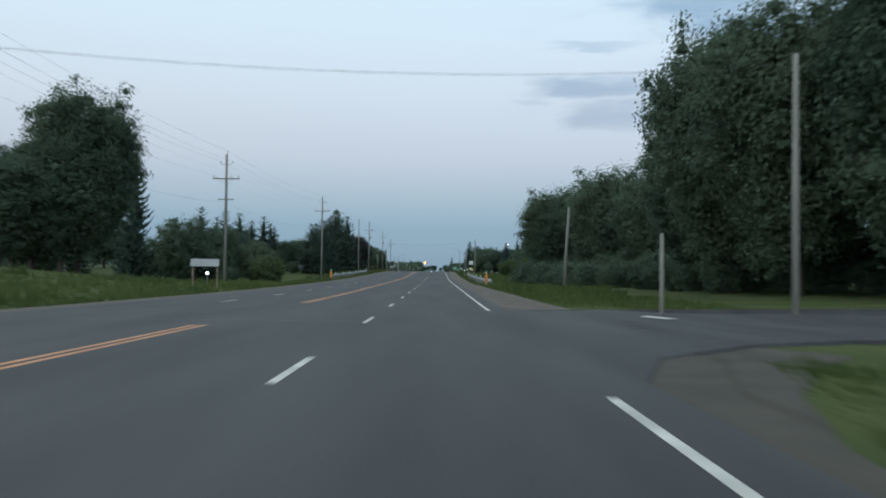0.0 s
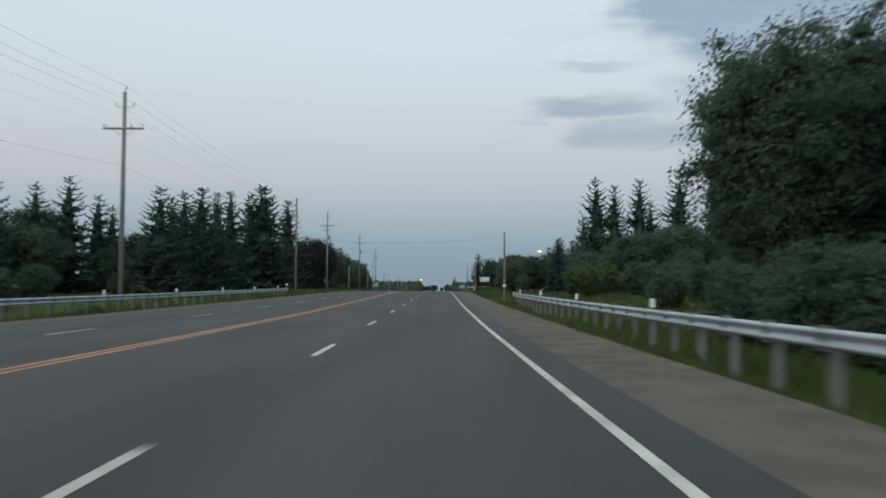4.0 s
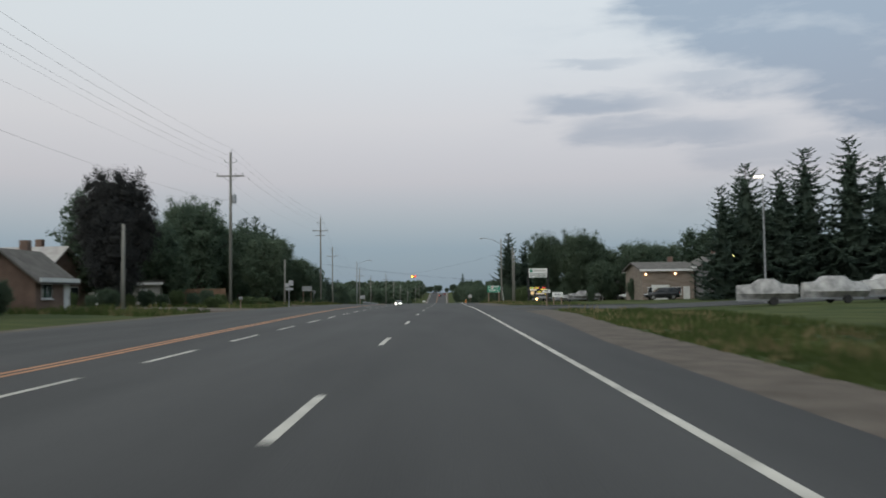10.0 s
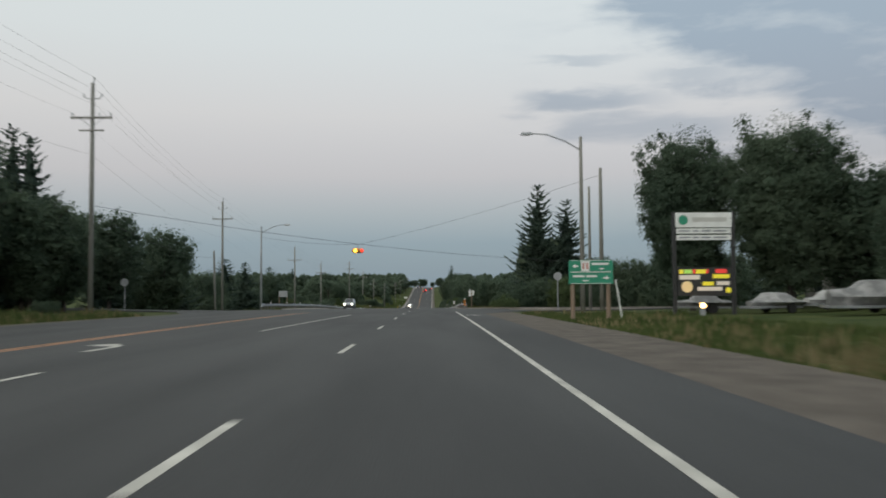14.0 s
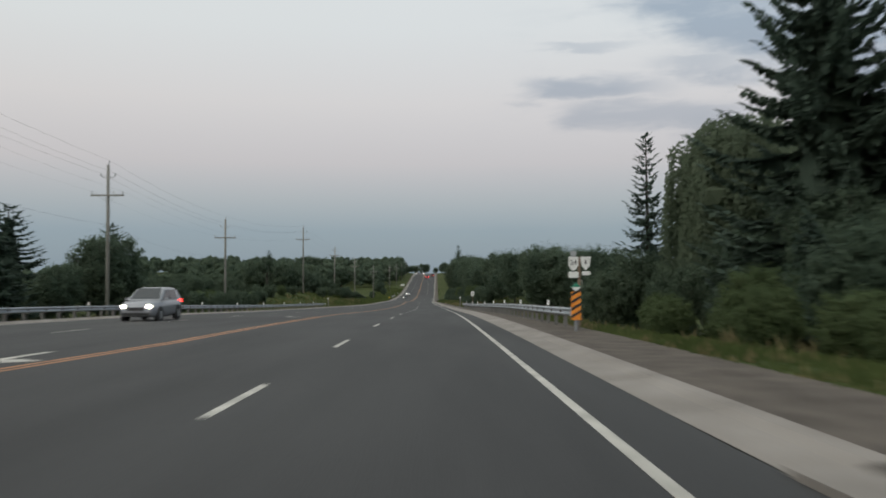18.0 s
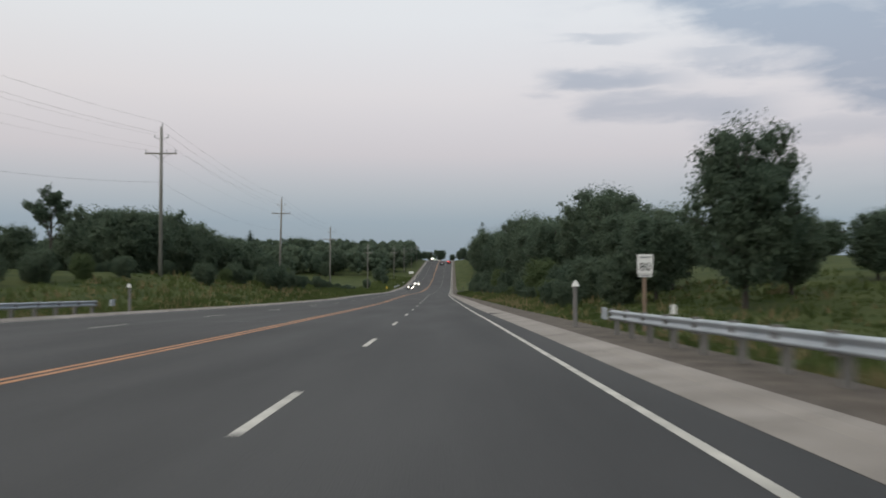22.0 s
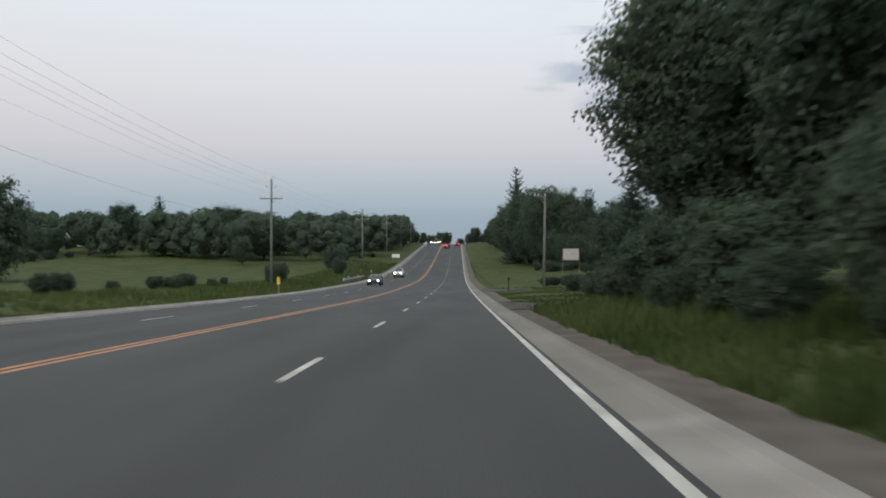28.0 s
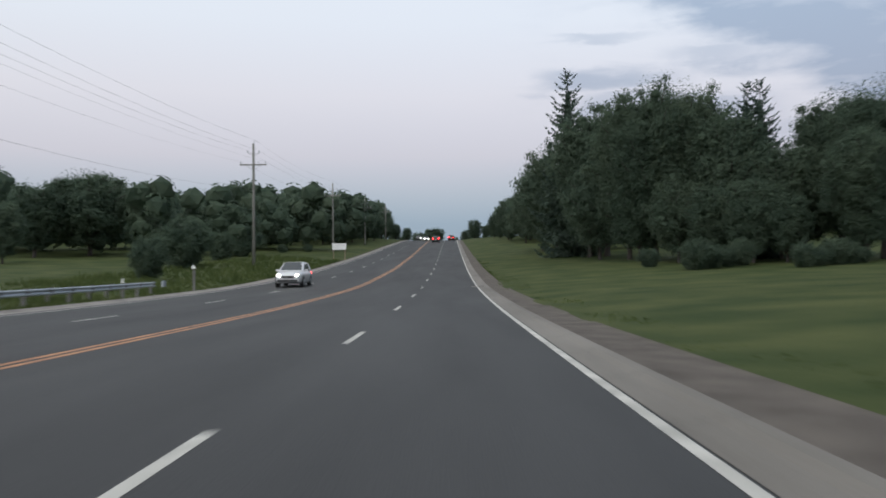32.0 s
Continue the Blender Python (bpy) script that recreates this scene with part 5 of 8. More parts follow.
plant("shrub", -56.0, 516.0, 3.2, 0.90)
plant("shrub", -43.0, 523.5, 3.7, 0.90)
plant("shrub", -54.0, 531.0, 4.2, 0.90)
plant("shrub", -41.0, 538.5, 4.7, 0.90)
plant("shrub", -52.0, 546.0, 3.2, 0.90)
plant("shrub", -39.0, 553.5, 3.7, 0.90)
plant("shrub", -50.0, 561.0, 4.2, 0.90)
plant("shrub", -37.0, 568.5, 4.7, 0.90)
plant("shrub", -48.0, 576.0, 3.2, 0.90)
plant("shrub", -59.0, 583.5, 3.7, 0.90)
plant("shrub", -30.0, 590.0, 2.6, 0.80)
plant("shrub", -35.0, 599.0, 3.1, 0.80)
plant("shrub", -32.0, 608.0, 3.6, 0.80)
plant("shrub", -37.0, 617.0, 2.6, 0.80)
plant("shrub", -34.0, 626.0, 3.1, 0.80)
plant("shrub", -31.0, 635.0, 3.6, 0.80)
plant("shrub", -36.0, 644.0, 2.6, 0.80)
plant("shrub", -33.0, 653.0, 3.1, 0.80)
plant("shrub", -24.0, 638.0, 2.6, 0.85)
plant("shrub", -29.0, 642.5, 3.1, 0.85)
plant("shrub", -25.0, 647.0, 3.6, 0.85)
plant("shrub", -30.0, 651.5, 2.6, 0.85)
plant("shrub", -26.0, 656.0, 3.1, 0.85)
plant("shrub", -31.0, 660.5, 3.6, 0.85)
plant("shrub", -27.0, 665.0, 2.6, 0.85)
plant("shrub", -32.0, 669.5, 3.1, 0.85)
plant("shrub", -28.0, 674.0, 3.6, 0.85)
plant("shrub", -24.0, 678.5, 2.6, 0.85)
plant("shrub", -29.0, 683.0, 3.1, 0.85)
plant("shrub", -25.0, 687.5, 3.6, 0.85)
plant("oak", -33.0, 585.0, 6.0, 1.10)
plant("maple", -40.0, 590.0, 5.8, 1.10)
plant("oak", -39.0, 595.0, 5.6, 1.10)
plant("maple", -38.0, 600.0, 5.3, 1.10)
plant("oak", -37.0, 605.0, 5.1, 1.10)
plant("maple", -36.0, 610.0, 4.9, 1.10)
plant("oak", -35.0, 615.0, 4.7, 1.10)
plant("maple", -34.0, 620.0, 4.5, 1.10)
plant("oak", -33.0, 625.0, 4.2, 1.10)
plant("maple", -40.0, 630.0, 4.0, 1.10)
plant("oak", -39.0, 635.0, 3.8, 1.10)
plant("maple", -38.0, 640.0, 3.6, 1.10)
plant("shrub", -22.0, 386.0, 1.2, 0.80)
plant("shrub", -23.0, 391.0, 1.3, 0.80)
plant("shrub", -22.5, 397.0, 1.2, 0.80)
plant("shrub", -25.0, 394.0, 1.5, 0.80)
plant("shrub", -24.0, 402.0, 1.2, 0.80)
# far rows of trees
plant("pine", -62.0, 0.0, 9.0, 1.40)
plant("oak", -67.0, 26.0, 11.0, 1.40)
plant("pine", -72.0, 52.0, 13.0, 1.40)
plant("oak", -65.0, 78.0, 10.0, 1.40)
plant("pine", -70.0, 104.0, 12.0, 1.40)
plant("oak", -63.0, 130.0, 9.0, 1.40)
plant("pine", -68.0, 156.0, 11.0, 1.40)
plant("oak", -73.0, 182.0, 13.0, 1.40)
plant("pine", -66.0, 208.0, 10.0, 1.40)
plant("oak", -71.0, 234.0, 12.0, 1.40)
plant("pine", -64.0, 260.0, 9.0, 1.40)
plant("oak", -69.0, 286.0, 11.0, 1.40)
plant("pine", -62.0, 312.0, 13.0, 1.40)
plant("oak", -67.0, 338.0, 10.0, 1.40)
plant("pine", -72.0, 364.0, 12.0, 1.40)
plant("oak", -65.0, 390.0, 9.0, 1.40)
plant("pine", -70.0, 416.0, 11.0, 1.40)
plant("oak", -63.0, 442.0, 13.0, 1.40)
plant("maple", 62.0, 0.0, 10.0, 1.50)
plant("oak", 67.0, 26.0, 11.0, 1.50)
plant("maple", 72.0, 52.0, 12.0, 1.50)
plant("oak", 63.0, 78.0, 13.0, 1.50)
plant("maple", 68.0, 104.0, 14.0, 1.50)
plant("oak", 73.0, 130.0, 15.0, 1.50)
plant("maple", 64.0, 156.0, 10.0, 1.50)
plant("oak", 69.0, 182.0, 11.0, 1.50)
plant("maple", 74.0, 208.0, 12.0, 1.50)
plant("oak", 65.0, 234.0, 13.0, 1.50)
plant("maple", 70.0, 260.0, 14.0, 1.50)
plant("oak", 75.0, 286.0, 15.0, 1.50)
plant("maple", 66.0, 312.0, 10.0, 1.50)
plant("oak", 71.0, 338.0, 11.0, 1.50)
plant("maple", 62.0, 364.0, 12.0, 1.50)
plant("oak", 67.0, 390.0, 13.0, 1.50)
plant("maple", 72.0, 416.0, 14.0, 1.50)
plant("oak", 63.0, 442.0, 15.0, 1.50)
plant("maple", 68.0, 468.0, 10.0, 1.50)
plant("oak", 73.0, 494.0, 11.0, 1.50)
plant("maple", 64.0, 520.0, 12.0, 1.50)
plant("oak", 69.0, 546.0, 13.0, 1.50)
plant("maple", 74.0, 572.0, 14.0, 1.50)
plant("oak", 65.0, 598.0, 15.0, 1.50)
plant("maple", 42.0, 624.0, 10.0, 1.50)
plant("oak", 47.0, 650.0, 11.0, 1.50)
plant("maple", 38.0, 676.0, 12.0, 1.50)
plant("oak", 43.0, 702.0, 13.0, 1.50)
plant("maple", 34.0, 728.0, 14.0, 1.50)
plant("oak", 39.0, 754.0, 15.0, 1.50)
plant("maple", 72.0, 780.0, 10.0, 1.50)
plant("oak", 63.0, 806.0, 11.0, 1.50)
plant("maple", 68.0, 832.0, 12.0, 1.50)
plant("oak", 73.0, 858.0, 13.0, 1.50)
plant("maple", 64.0, 884.0, 14.0, 1.50)
plant("oak", 69.0, 910.0, 15.0, 1.50)
plant("maple", 74.0, 936.0, 10.0, 1.50)
plant("oak", 65.0, 962.0, 11.0, 1.50)
plant("maple", 70.0, 988.0, 12.0, 1.50)


# ---------------------------------------------------------------- kerbs, crossings and more road paint


def ribbon(name, outline, mat, z_up=0.0, step=1.0):
    """A flat patch over the ground from its outline, given as (u, y) in road measures."""
    ys = [p[1] for p in outline]
    v, f = [], []
    n = max(2, int((max(ys) - min(ys)) / step) + 1)
    rows = []
    for i in range(n):
        y = min(ys) + (max(ys) - min(ys)) * (i + 0.001) / (n - 1 + 0.002)
        hits = []
        for (u0, y0), (u1, y1) in zip(outline, outline[1:] + outline[:1]):
            if (y0 <= y) != (y1 <= y):
                hits.append(u0 + (u1 - u0) * (y - y0) / (y1 - y0))
        rows.append((y, min(hits), max(hits)))
    cols = 48
    for y, a, b in rows:
        for c in range(-1, cols + 2):
            u = a + (b - a) * min(cols, max(0, c)) / cols + (-0.4 if c < 0 else 0.4 if c > cols else 0.0)
            down = 0.3 if c < 0 or c > cols else 0.0
            x = rx(y) + u
            near = LEFT_EDGE(y) - 1.4 < u < SHOULDER(y) + 0.4
            v.append((x, y, max(rz(y) if near else -99.0, rz(y) - 0.6, ground_z(x, y) + 0.07) + z_up - down))
    w = cols + 3
    f = [(j * w + c, j * w + c + 1, (j + 1) * w + c + 1, (j + 1) * w + c) for j in range(n - 1) for c in range(cols + 2)]
    me = bpy.data.meshes.new(name)
    me.from_pydata(v, [], f)
    me.materials.append(mat)
    return me


DIRT = mottled("worn_drive_dirt", (0.028, 0.024, 0.017), (0.056, 0.047, 0.034), 0.9, 14, 0.95, bump=0.6)
structure("verge_dirt", ribbon("verge_dirt", [(2.3, 1), (2.7, 3), (3.1, 6.5), (3.9, 9.0), (5.2, 11.6), (7.0, 14.0), (5.6, 14.6), (3.6, 13.2), (2.3, 9.5)], DIRT, -0.03, 0.4), "worn earth and gravel beside the turning", "verge")
structure("road_side_first", ribbon("road_side_first", [(2.2, 9), (3.6, 13.5), (9, 17.5), (40, 24), (40, 32), (14, 29.8), (6.5, 28.2), (3.6, 29.6), (2.2, 31.5)], ASPHALT, -0.012), "asphalt side road meeting the main road", "road")
structure("road_crossing_right", ribbon("road_crossing_right", [(3.0, 404), (7, 416), (70, 424), (70, 437), (14, 435.3), (9, 438.4), (5, 444), (2.6, 448)], ASPHALT, -0.012), "asphalt side road meeting the main road", "road")
structure("road_crossing_left", ribbon("road_crossing_left", [(-17.5, 408), (-22, 421), (-80, 426), (-80, 441), (-22, 440), (-17.6, 452)], ASPHALT, -0.012), "asphalt side road meeting the main road", "road")
structure("driveway_yard", ribbon("driveway_yard", [(2.2, 298), (4.6, 303), (9, 313), (30, 322), (60, 334), (60, 356), (26, 336), (16, 330), (8.7, 326), (5, 327.5), (3.5, 328.5), (2.2, 330)], ASPHALT, -0.014), "wide worn asphalt drive into a yard", "driveway")
structure("verge_dirt_yard", ribbon("verge_dirt_yard", [(4.4, 306.5), (5.2, 307.5), (7.0, 311.5), (9.4, 315.0), (8.6, 317.2), (6.4, 315.6), (5.0, 313.0), (4.2, 309.5)], DIRT, -0.004), "brown dirt washed over the mouth of the drive", "verge")
structure("driveway_gravel", ribbon("driveway_gravel", [(2.2, 214), (5.0, 216), (7.4, 219), (7.0, 223), (5.0, 226), (2.2, 228)], GRAVEL, -0.016), "gravel drive beside a mailbox", "driveway")
structure("driveway_second", ribbon("driveway_second", [(2.3, 725), (4.5, 727.5), (8.5, 729), (9.2, 731), (7.6, 733), (4.5, 735), (2.3, 739)], DIRT, -0.014), "muddy dirt drive crossing the verge", "driveway")
structure("driveway_third", ribbon("driveway_third", [(2.4, 767.5), (3.4, 769.5), (5.2, 771.2), (7.0, 772.6), (7.3, 775.5), (6.4, 777.6), (4.0, 778.8), (2.4, 780)], ASPHALT, -0.012), "short asphalt drive crossing the verge", "driveway")
structure("driveway_left", ribbon("driveway_left", [(-13.2, 256), (-34, 293), (-34, 296.5), (-13.4, 262)], GRAVEL, -0.012), "thin pale drive curving to a house", "driveway")
structure("driveway_left_second", ribbon("driveway_left_second", [(-15, 312), (-40, 324), (-40, 332), (-16, 326)], GRAVEL, -0.012), "gravel drive to a house", "driveway")
structure("driveway_left_third", ribbon("driveway_left_third", [(-16, 352), (-40, 356), (-40, 364), (-17, 362)], GRAVEL, -0.012), "gravel drive to a garage", "driveway")


def kerb(name, inner, outer, y0, y1, height, label, mat=None):
    """A concrete gutter that rises to a low rolled kerb at its outer side."""
    n = int((y1 - y0) / 3) + 1
    prof = ((0.0, 0.004), (0.55, 0.03), (0.75, height), (1.0, height), (1.02, -0.15))
    v = []
    for i in range(n):
        y = y0 + (y1 - y0) * i / (n - 1)
        a, b = inner(y), outer(y)
        v += [(rx(y) + a + (b - a) * s, y, rz(y) + h) for s, h in prof]
    w = len(prof)
    f = [(j * w + c, j * w + c + 1, (j + 1) * w + c + 1, (j + 1) * w + c) for j in range(n - 1) for c in range(w - 1)]
    me = bpy.data.meshes.new(name)
    me.from_pydata(v, [], f)
    me.materials.append(mat or CONCRETE)
    return structure(name, me, label, "kerb")


KERB_OUT = knots((440, 3.5), (500, 3.62), (530, 3.82), (569, 3.58), (630, 3.28), (690, 2.40), (720, 2.26), (750, 2.38), (800, 2.26))
OLD_CONCRETE = mottled("stained_concrete", (0.120, 0.106, 0.090), (0.200, 0.180, 0.156), 0.5, 25, 0.92, bump=0.3, stretch=(1.6, 0.25, 1.0))
kerb_right = kerb("kerb_right", ASPHALT_EDGE, KERB_OUT, 454, 697.6, 0.07, "pale concrete gutter and low kerb along the asphalt")
kerb_old = kerb("kerb_right_old", ASPHALT_EDGE, KERB_OUT, 697.6, 1200, 0.07, "older brown-stained concrete gutter and low kerb", OLD_CONCRETE)
kerb_left = kerb("kerb_left", lambda y: LEFT_EDGE(y) + 0.02, lambda y: LEFT_EDGE(y) - 0.55, 452, 1200, 0.10, "pale concrete kerb along the asphalt")
# the kerb sweeps round into the side road
b = Builder()
turn = []
for i in range(17):
    a = math.pi * 0.5 * i / 16
    turn.append((3.11 + 13.0 * (1 - math.cos(a)), 454.0 - 19.5 * math.sin(a)))
turn += [(22, 434.2), (34, 433.8), (60, 433.5)]
for i, ((u0, y0), (u1, y1)) in enumerate(zip(turn, turn[1:])):
    d = Vector((u1 - u0, y1 - y0)).normalized()
    nx, ny = d.y * 0.42, -d.x * 0.42
    z0, z1 = (max(rz(q), ground_z(rx(q) + p, q) + 0.05) + 0.06 + 0.07 * min(1.0, k / 9) for p, q, k in ((u0, y0, i), (u1, y1, i + 1)))
    l0, l1 = (0.05 - 0.02 * min(1.0, k / 9) for k in (i, i + 1))
    lo0, lo1 = (rx(y0) + u0 - nx, y0 - ny), (rx(y1) + u1 - nx, y1 - ny)
    hi0, hi1 = (rx(y0) + u0 + nx, y0 + ny), (rx(y1) + u1 + nx, y1 + ny)
    b.quad((*lo0, z0 - l0), (*lo1, z1 - l1), (*hi1, z1), (*hi0, z0))
    b.quad((*lo0, z0 - 0.30), (*lo1, z1 - 0.30), (*lo1, z1 - l1), (*lo0, z0 - l0))
    b.quad((*hi0, z0 - 0.30), (*hi1, z1 - 0.30), (*hi1, z1), (*hi0, z0))
structure("kerb_corner", b.raw("kerb_corner", CONCRETE), "pale concrete kerb sweeping round the corner", "kerb")
# joints across the gutter
JOINT = mottled("dark_joint", (0.05, 0.05, 0.048), (0.09, 0.088, 0.08), 2, 30, 0.95, bump=0.1)
IRON = mottled("cast_iron", (0.045, 0.042, 0.04), (0.10, 0.085, 0.075), 3, 40, 0.6, metal=0.5, bump=0.2)
for i in range(150):
    y = 457 + i * 3.0
    a, o = ASPHALT_EDGE(y), KERB_OUT(y)
    b = Builder()
    for s0, h0, s1, h1 in ((0.0, 0.004, 0.55, 0.03), (0.55, 0.03, 0.75, 0.07), (0.75, 0.07, 1.0, 0.07)):
        x0, x1 = rx(y) + a + (o - a) * s0, rx(y) + a + (o - a) * s1
        b.quad((x0, y, rz(y) + h0 + 0.004), (x1, y, rz(y) + h1 + 0.004), (x1, y + 0.02, rz(y) + h1 + 0.004), (x0, y + 0.02, rz(y) + h0 + 0.004))
    part("kerb_joint", b.raw("kerb_joint", JOINT), kerb_right if y < 697.6 else kerb_old)
for y in (590, 689, 763.2, 843):
    g = thing("drain_grate", pose(rx(y) + ASPHALT_EDGE(y) + 0.32, y, rz(y) + 0.012), "rusty iron storm drain grate set in the gutter", "drain", "storm drains along the kerb")
    if y > 650:
        part("apron", Builder().box((-0.4, 0, -0.012), (0.75, 0.95, 0.034)).raw("apron", CONCRETE), g, "pale concrete apron across the edge line")
    part("frame", Builder().box((0, 0, 0.004), (0.62, 0.66, 0.03)).raw("frame", IRON), g)
    for k in range(7):
        part("bar", Builder().box((-0.24 + k * 0.08, 0, 0.027), (0.035, 0.56, 0.02)).raw("bar", IRON), g)

# white broken line of the turning lane, its arrows and the stop bar
for k in range(-8, 20):
    y = float(np.interp(k, (-8, 0, 4, 8, 12, 16, 19), (194.6, 242.2, 265.2, 290.0, 315.2, 340.2, 358.9)))
    if y < 360:
        line("turn_lane_dash", knots((186, -5.88), (240, -6.02), (265, -5.78), (290, -6.02), (318, -6.4), (342, -6.5), (358, -6.25)), 0.12, y, y + 3.1, WHITE_PAINT, 1.5)
line("turn_lane_line", knots((376, -5.85), (402, -5.2)), 0.12, 377, 402, WHITE_PAINT)
for k in range(60):
    y = 452 + 12 * k
    line("far_lane_dash", lambda q: (YELLOW_LINE(q) + LEFT_EDGE(q)) / 2, 0.1, y, y + 3, WHITE_PAINT, 1.5)
for k in range(14):
    y = 36 + 12 * k
    line("far_lane_dash", lambda q: (YELLOW_LINE(q) + LEFT_EDGE(q)) / 2, 0.1, y, y + 3, WHITE_PAINT, 1.5)
line("far_edge_line", lambda q: LEFT_EDGE(q) + 0.45, 0.1, 450, 1200, WHITE_PAINT)


def turn_arrow(u, y, way=1):
    """A painted left-turn arrow 3 m long; way -1 faces the other traffic."""
    b = Builder()
    for pts in ([(-0.1, -1.5), (0.1, -1.5), (0.1, 0.4), (-0.1, 0.4)], [(-0.1, 0.4), (0.1, 0.4), (-0.2, 1.1), (-0.5, 0.9)], [(-0.3, 1.45), (-0.3, 0.45), (-1.0, 0.95), (-0.9, 1.0)]):
        b.quad(*[(rx(y) + u + px * way, y + py * way, rz(y + py * way) + 0.005) for px, py in pts])
    part("turn_arrow", b.raw("turn_arrow", WHITE_PAINT), road)


turn_arrow(-7.6, 368.5)
turn_arrow(-7.6, 330)
turn_arrow(-7.9, 465, -1)
turn_arrow(-8.3, 498, -1)
b = Builder()
b.quad((5.95, 28.4, rz(28) + 0.002), (6.4, 28.9, rz(28) + 0.002), (7.45, 26.0, rz(28) + 0.002), (7.0, 25.5, rz(28) + 0.002))
part("stop_bar", b.raw("stop_bar", WHITE_PAINT), road)
line("stop_bar", lambda q: 2.5, 0.9, 398.6, 399.4, WHITE_PAINT, 0.4)
b = Builder()
b.quad(*[(p, q, max(rz(q), ground_z(p, q) + 0.07) + 0.004) for p, q in ((9.3, 435.8), (9.5, 436.2), (12.4, 433.9), (12.2, 433.5))])
part("stop_bar", b.raw("stop_bar", WHITE_PAINT), road)
# sealed cracks in the asphalt
SEAL = mottled("crack_sealant", (0.022, 0.022, 0.024), (0.035, 0.035, 0.037), 2, 20, 0.55, bump=0.1)
cr_ = random.Random(41)
for i in range(26):
    y = cr_.uniform(5, 800)
    if 405 < y < 452:
        continue
    u0, u1 = sorted((cr_.uniform(LEFT_EDGE(y) + 1, 0.5), cr_.uniform(-5, ASPHALT_EDGE(y) - 0.1)))
    b, prev = Builder(), None
    for k in range(9):
        u, yy = u0 + (u1 - u0) * k / 8, y + cr_.uniform(-0.15, 0.15)
        if prev:
            b.quad((rx(y) + prev[0], prev[1], rz(prev[1]) + 0.002), (rx(y) + u, yy, rz(yy) + 0.002), (rx(y) + u, yy + 0.05, rz(yy) + 0.002), (rx(y) + prev[0], prev[1] + 0.05, rz(prev[1]) + 0.002))
        prev = (u, yy)
    part("crack_seal", b.raw("crack_seal", SEAL), road)

# ---------------------------------------------------------------- utility poles and wires
CERAMIC = mottled("insulator_grey", (0.30, 0.31, 0.32), (0.42, 0.43, 0.44), 3, 20, 0.35, bump=0.0)
STEEL_GREY = mottled("painted_grey_steel", (0.22, 0.23, 0.24), (0.32, 0.33, 0.34), 1.5, 20, 0.5, metal=0.2, bump=0.1)
WIRE = mottled("wire_black", (0.03, 0.03, 0.032), (0.05, 0.05, 0.05), 3, 20, 0.6, bump=0.0)
ARMS = {}


def utility_pole(x, y, top, arm=None, low_arm=None, transformer=False, lean=0.0, radius=0.16):
    """A wooden pole; top and arm are heights above the road there."""
    z0 = ground_z(x, y)
    h = rz(y) + top - z0
    what = "tall weathered wooden utility pole with crossarms" if arm else "plain weathered wooden pole without crossarms"
    p = thing("utility_pole", pose(x, y, z0, 0, lean, 0), what, "utility pole", "utility poles along the road")
    part("pole", Builder().tube([(0, 0, -0.5), (0, 0, h * 0.5), (0, 0, h)], [radius * 1.15, radius, radius * 0.75], 10).raw("pole", POLE_WOOD, True), p)
    if arm:
        za = rz(y) + arm - z0
        ca = part("crossarm", Builder().box((0, -0.17, za), (2.9, 0.11, 0.14)).raw("crossarm", POLE_WOOD), p)
        for k in (-1.35, 0.55, 1.35):
            part("insulator", Builder().tube([(k, -0.17, za + 0.07), (k, -0.17, za + 0.17), (k, -0.17, za + 0.2), (k, -0.17, za + 0.34)], [0.03, 0.03, 0.075, 0.05], 8).raw("insulator", CERAMIC), ca)
        for sgn in (-1, 1):
            part("brace", Builder().tube([(sgn * 0.75, -0.17, za - 0.07), (0, -0.13, za - 0.65)], [0.018, 0.018], 5).raw("brace", STEEL_GREY), p)
        zt = h - 1.1
        for sgn in (-1, 1):
            br = part("bracket", Builder().tube([(0, 0, zt), (sgn * 0.35, 0, zt - 0.02), (sgn * 0.62, 0, zt + 0.10)], [0.035, 0.03, 0.03], 6).raw("bracket", STEEL_GREY), p)
            part("insulator", Builder().tube([(sgn * 0.62, 0, zt + 0.10), (sgn * 0.62, 0, zt + 0.36)], [0.06, 0.045], 8).raw("insulator", CERAMIC), br)
        part("top_pin", Builder().tube([(0.0, 0, h - 0.15), (0.12, 0, h + 0.4)], [0.03, 0.05], 6).raw("top_pin", CERAMIC), p)
        ARMS[round(y)] = [(x - 0.62, y, z0 + zt + 0.36), (x + 0.62, y, z0 + zt + 0.36), (x - 1.35, y - 0.17, z0 + za + 0.34), (x + 1.35, y - 0.17, z0 + za + 0.34), (x + 0.12, y, z0 + h + 0.4), (x, y - 0.16, z0 + za - 2.6)]
    if low_arm:
        zl = rz(y) + low_arm - z0
        part("low_arm", Builder().box((0, -0.16, zl), (1.7, 0.09, 0.11)).raw("low_arm", POLE_WOOD), p)
    if transformer:
        zt = rz(y) + arm - z0 - 2.4
        tr = part("transformer", Builder().tube([(0.38, 0, zt - 0.5), (0.38, 0, zt + 0.35), (0.38, 0, zt + 0.45)], [0.24, 0.24, 0.16], 12).raw("transformer", STEEL_GREY, False), p, "grey transformer can")
        part("bushing", Builder().tube([(0.38, 0, zt + 0.45), (0.38, 0, zt + 0.7)], [0.05, 0.03], 6).raw("bushing", CERAMIC), tr)
    return p


